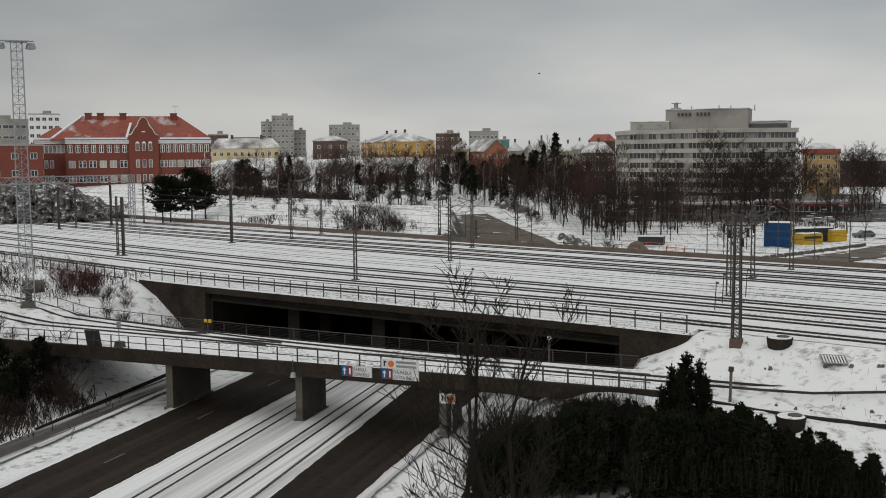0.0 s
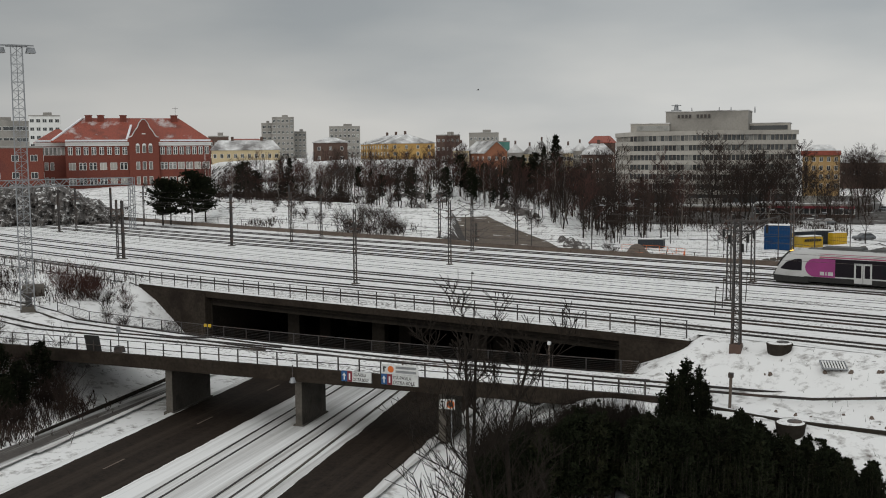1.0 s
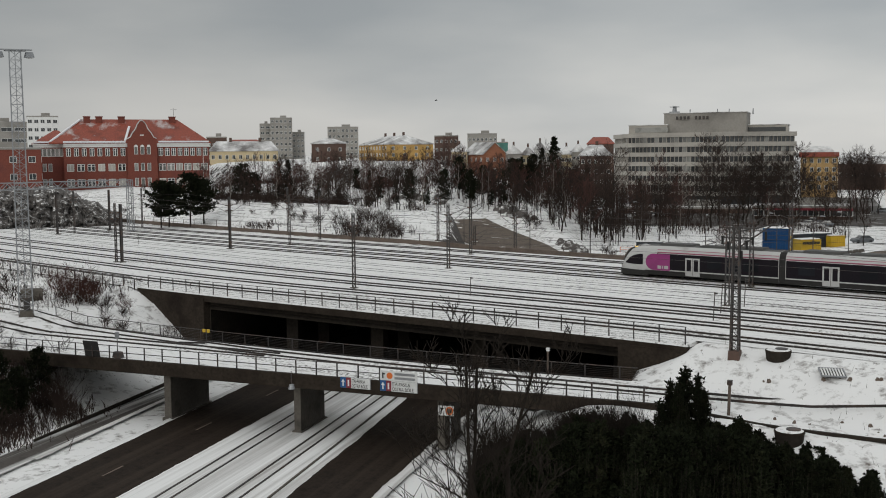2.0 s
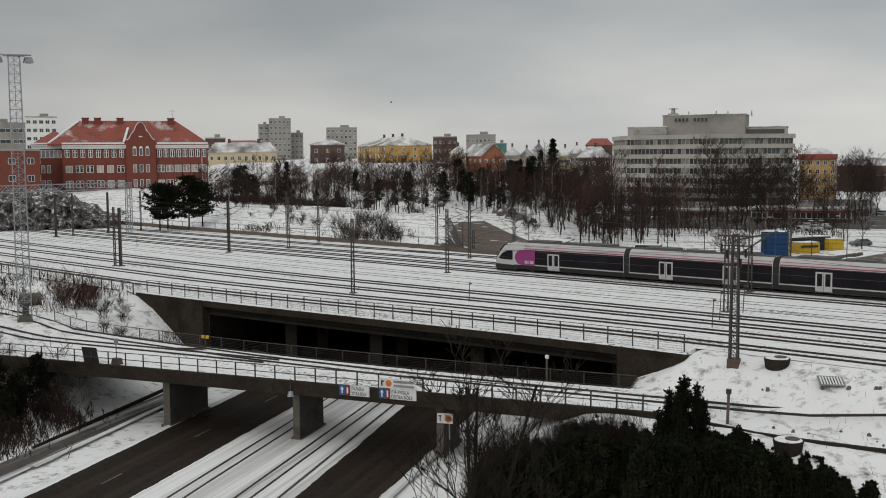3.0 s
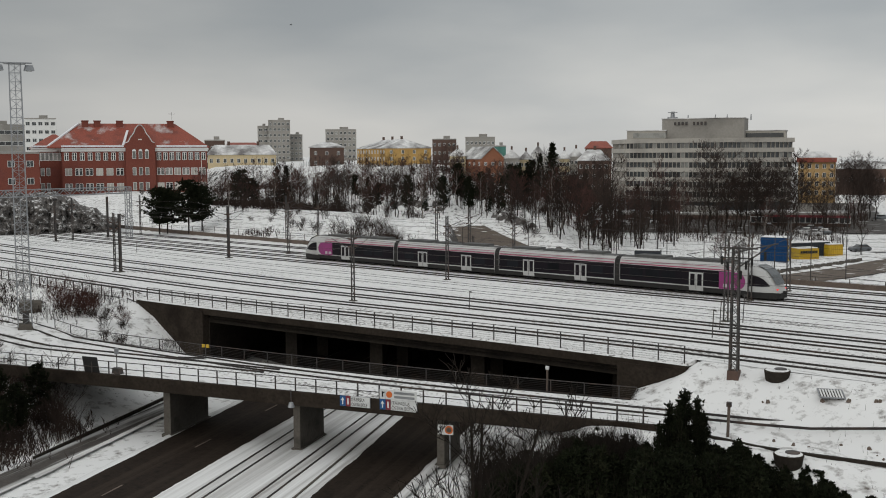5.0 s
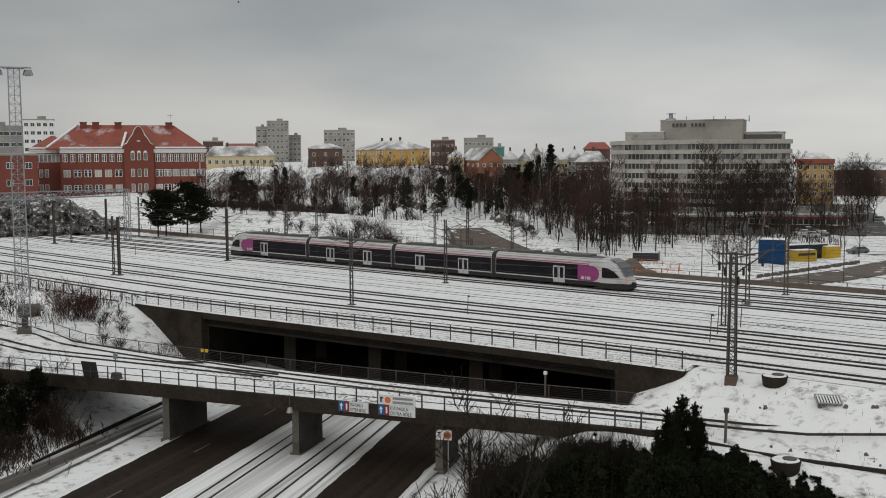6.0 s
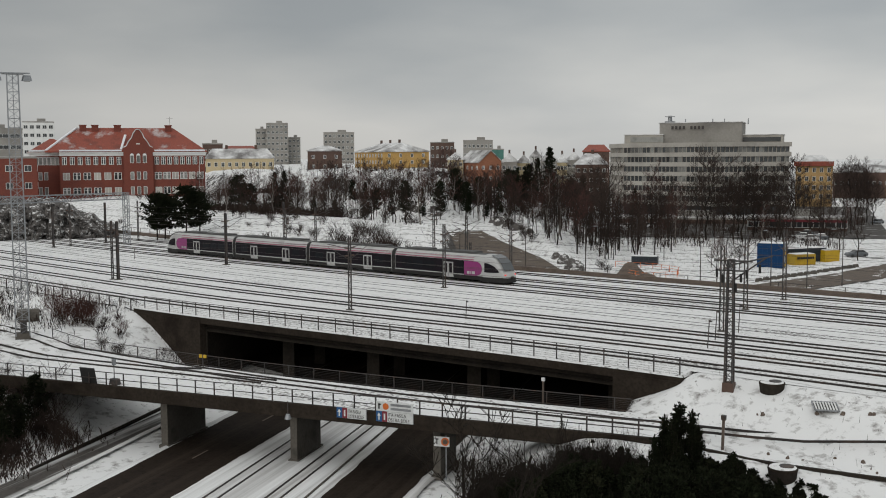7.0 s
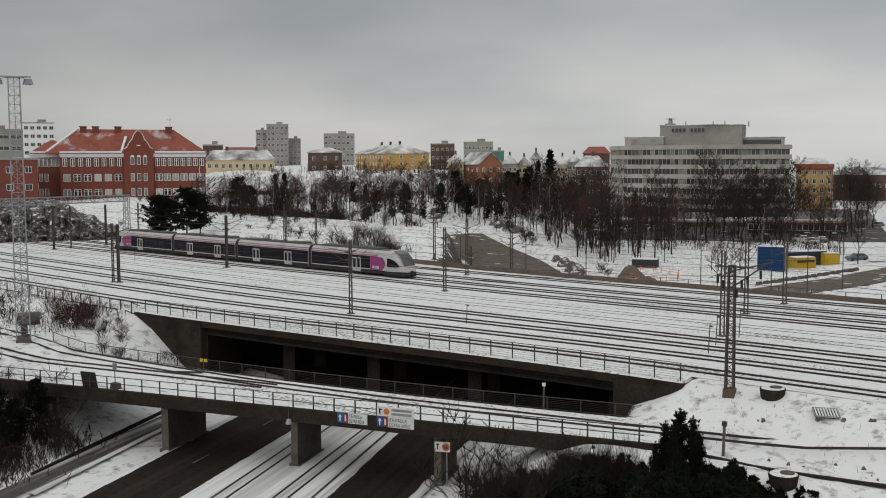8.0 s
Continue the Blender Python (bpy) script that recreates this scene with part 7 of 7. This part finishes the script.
def build_trackside():
    # concrete shafts on the bank
    for x, y, r, h, lab in ((-38.8, 65.6, 0.88, 0.95, "mossy concrete manhole shaft with snow on its lid"), (-32.3, 56.2, 0.88, 0.95, "dark concrete manhole shaft filled with snow")):
        g = ground_z(x, y)
        m = thing("manhole_shaft", lab, "manhole", "", pose(x, y, g - (0.8 if x < -35 else 0.45)))
        part("shaft", Shape().rod((0, 0, 0), (0, 0, h), r * 0.86, r, 20), DARK_CONCRETE, m)
        part("rim", Shape().rod((0, 0, h), (0, 0, h + 0.12), r * 1.03, r * 1.01, 20), FASCIA, m)
        part("snow_lid", Shape().rod((0, 0, h + 0.11), (0, 0, h + 0.19), r * 0.95, r * 0.8, 20), SNOW_BED, m)
        part("lid", Shape().rod((0.2, 0.1, h + 0.19), (0.2, 0.1, h + 0.24), r * 0.5, r * 0.48, 16), STEEL_DARK, m)
    # a grating that lies on the snow
    x, y = -34.2, 64.6
    g = thing("steel_grating", "pale steel grating lying tilted on the snow", "grating", "", pose(x, y, ground_z(x, y) + 0.28, 15, 2, 40))
    g.scale = (0.72, 0.85, 0.8)
    part("frame", Shape().bar((-1.1, -0.7, 0), (1.1, -0.7, 0), 0.1, 0.1).bar((-1.1, 0.7, 0), (1.1, 0.7, 0), 0.1, 0.1).bar((-1.1, -0.7, 0), (-1.1, 0.7, 0), 0.1, 0.1).bar((1.1, -0.7, 0), (1.1, 0.7, 0), 0.1, 0.1), STEEL_GREY, g)
    # Added dark plate that paints the shade seen between the slats.
    part("gap_shade_plate", Shape().box(0, 0, -0.12, 2.1, 1.3, 0.04), STEEL_DARK, g)
    for i in range(8):
        part("slat", Shape().bar((-0.9 + i * 0.26, -0.7, 0.02), (-0.9 + i * 0.26, 0.7, 0.02), 0.14, 0.05), WHITE, g)
    # marker post and small trackside signals
    for x, y, h, lab in ((-37.2, 57.2, 2.0, "wooden marker post with a dark cap beside the lower track"), (-53.2, 57.4, 1.6, "short marker post with a pale plate beside the track")):
        z = max(ground_z(x, y), LOW if -92 < x < -41 else -9)
        p = thing("marker_post", lab, "marker post", "", pose(x, y, z, 3, 2, 20))
        part("post", Shape().box(0, 0, -0.2, 0.09 * h - 0.02, 0.09 * h - 0.02, h + 0.2), SAND, p)
        part("cap", Shape().box(0, 0, h, 0.15 * h, 0.12 * h, 0.15 * h), STEEL_DARK if h > 1.8 else SIGN_WHITE, p)
    p = thing("track_signal", "small yellow trackside signal with a lever", "track signal", "", pose(-81.7, 44.2, LOW + 0.05, 0, 0, 25))
    part("post", Shape().rod((0, 0, 0), (0, 0, 1.2), 0.05), STEEL_DARK, p)
    part("plate", Shape().box(-0.22, 0, 1.0, 0.3, 0.08, 0.28).box(0.22, 0, 1.0, 0.3, 0.08, 0.28), CONTAINER_YELLOW, p)
    part("lever", Shape().bar((0, -0.2, 0.1), (-2.4, -0.8, 0.1), 0.16, 0.12), RAIL, p)
    x = -82.8
    p = thing("leaning_board", "dark board leaning on the bridge railing", "board", "", pose(x, float(near_y(x)) + 0.25, LOW + 0.08, 12, 0, 26))
    part("panel", Shape().box(0, 0, 0, 1.5, 0.08, 1.35), UNDER, p)
    x = -81.0
    p = thing("instrument_post", "small grey instrument box on a post", "instrument", "", pose(x, float(near_y(x)) + 0.7, LOW + 0.05))
    part("post", Shape().rod((0, 0, 0), (0, 0, 1.7), 0.04), STEEL_DARK, p)
    part("box", Shape().box(0, 0, 1.6, 0.3, 0.25, 0.5), STEEL_GREY, p)
    part("base_box", Shape().box(0.1, 0, 0, 0.9, 0.5, 0.5, 0.3, 0.8), STEEL_DARK, p)
    # thin signal rods between the tracks
    for x, v, h in ((-50.3, 75.4, 2.4), (-52.2, 79.6, 2.6), (-53.0, 84.6, 2.6), (-76, 75.2, 1.9), (-160, 88.8, 1.7)):
        y = v + float(bend(x))
        p = thing("track_marker_rod", "thin dark marker rod standing between tracks", "marker rod", "track marker rods", pose(x, y, 0, 0, 3, 0))
        part("rod", Shape().rod((0, 0, -0.1), (0, 0, h), 0.045, 0.04, 6), STEEL_DARK, p)
        part("tip", Shape().box(0.1, 0, h - 0.1, 0.3, 0.08, 0.14), STEEL_DARK, p)
    # culvert pipe on the bank and the lamps under the bridge
    p = thing("concrete_pipe", "grey concrete pipe lying in the snow", "pipe", "", pose(-113.5, 40.5, ground_z(-113.5, 40.5) + 0.6, 0, 0, 70))
    outer = Shape()
    n = 18
    pts = []
    for xx, r in ((-1.1, 0.8), (1.1, 0.8), (1.1, 0.62), (-1.1, 0.62)):
        pts += [(xx, r * math.cos(2 * math.pi * i / n), r * math.sin(2 * math.pi * i / n)) for i in range(n)]
    outer.add(pts, [(j * n + i, ((j + 1) % 4) * n + i, ((j + 1) % 4) * n + (i + 1) % n, j * n + (i + 1) % n) for j in range(4) for i in range(n)])
    part("tube", outer, CONCRETE, p)
    for x, y, z in ((-63.8, 41.4, -2.9), (-87.0, 31.4, -4.3)):
        p = thing("bell_lamp", "white bell-shaped lamp hanging under the lower bridge", "lamp", "bell lamps", pose(x, y, z))
        part("shade", Shape().rod((0, 0, 0), (0, 0, 0.34), 0.26, 0.16, 14), STEEL_GREY, p)
        part("stem", Shape().rod((0, 0, 0.4), (0, 0, 1.3), 0.04), STEEL_DARK, p)


build_trackside()


def build_rubble():
    """Small stones and clods on the bank by the anchor mast."""
    rng = random.Random(15)
    for i in range(34):
        x, y = rng.uniform(-44, -22), rng.uniform(58, 66)
        if abs(y - float(low_track(x))) < 2.0:
            y = float(low_track(x)) + 2.6
        k = rng.uniform(0.06, 0.22)
        s = Shape().rod((0, 0, -0.1), (0, 0, k * 0.8), k, k * 0.45, 5)
        o = part("stone", s, SAND)
        o.matrix_basis = pose(x, y, ground_z(x, y), rng.uniform(-15, 15), rng.uniform(-15, 15), rng.uniform(0, 360))
        tagged(o, "small brown stone lying in the snow", "stone", "stones on the bank")


build_rubble()


def build_bird():
    b = thing("bird", "small dark bird flying over the railway", "bird")
    b.scale = (0.45, 0.45, 0.45)
    part("body", loft([[(x, r * math.cos(a), r * math.sin(a)) for a in (0, 1.05, 2.1, 3.14, 4.19, 5.24)] for x, r in ((-0.26, 0.012), (-0.12, 0.06), (0.06, 0.07), (0.2, 0.045), (0.27, 0.01))]), BLACK, b)
    for side in (-1, 1):
        part("wing", Shape().add([(0.1, side * 0.05, 0.03), (-0.08, side * 0.05, 0.03), (-0.14, side * 0.45, 0.14), (0.02, side * 0.42, 0.15), (0.1, side * 0.05, 0.06), (-0.08, side * 0.05, 0.06), (-0.14, side * 0.45, 0.16), (0.02, side * 0.42, 0.17)], [(0, 1, 2, 3), (7, 6, 5, 4), (0, 3, 7, 4), (1, 5, 6, 2)]), BLACK, b)
    part("tail", Shape().box(-0.3, 0, 0, 0.16, 0.1, 0.02), BLACK, b)
    return b


bird = build_bird()


# ---- what moves ----
def on_track(xm):
    """The train's pose with its middle at xm on its track."""
    a, b = xm - 25, xm + 25
    ya, yb = float(track_y(7, a)), float(track_y(7, b))
    return pose(xm, (ya + yb) / 2, 0.03, 0, 0, math.degrees(math.atan2(yb - ya, 50)))


def motions():
    walk(train, [(t, on_track(x)) for t, x in ((0, -4.0), (1, -22.7), (1.5, -31.7), (2.5, -49.5), (3.5, -67.8), (4.5, -85.9), (5.5, -103.7), (6.5, -121.2), (7, -129.8), (8, -147.1))])
    walk(bird, [(t, pose(x, y, z, 0, 0, 235)) for t, x, y, z in ((0, -61.7, 65.2, 20.0), (1, -65.4, 61.6, 19.1), (1.5, -66.6, 60.3, 18.7), (3.5, -71.4, 54.5, 19.7), (4, -72.8, 52.9, 22.0), (8, -84, 40, 30))])


motions()
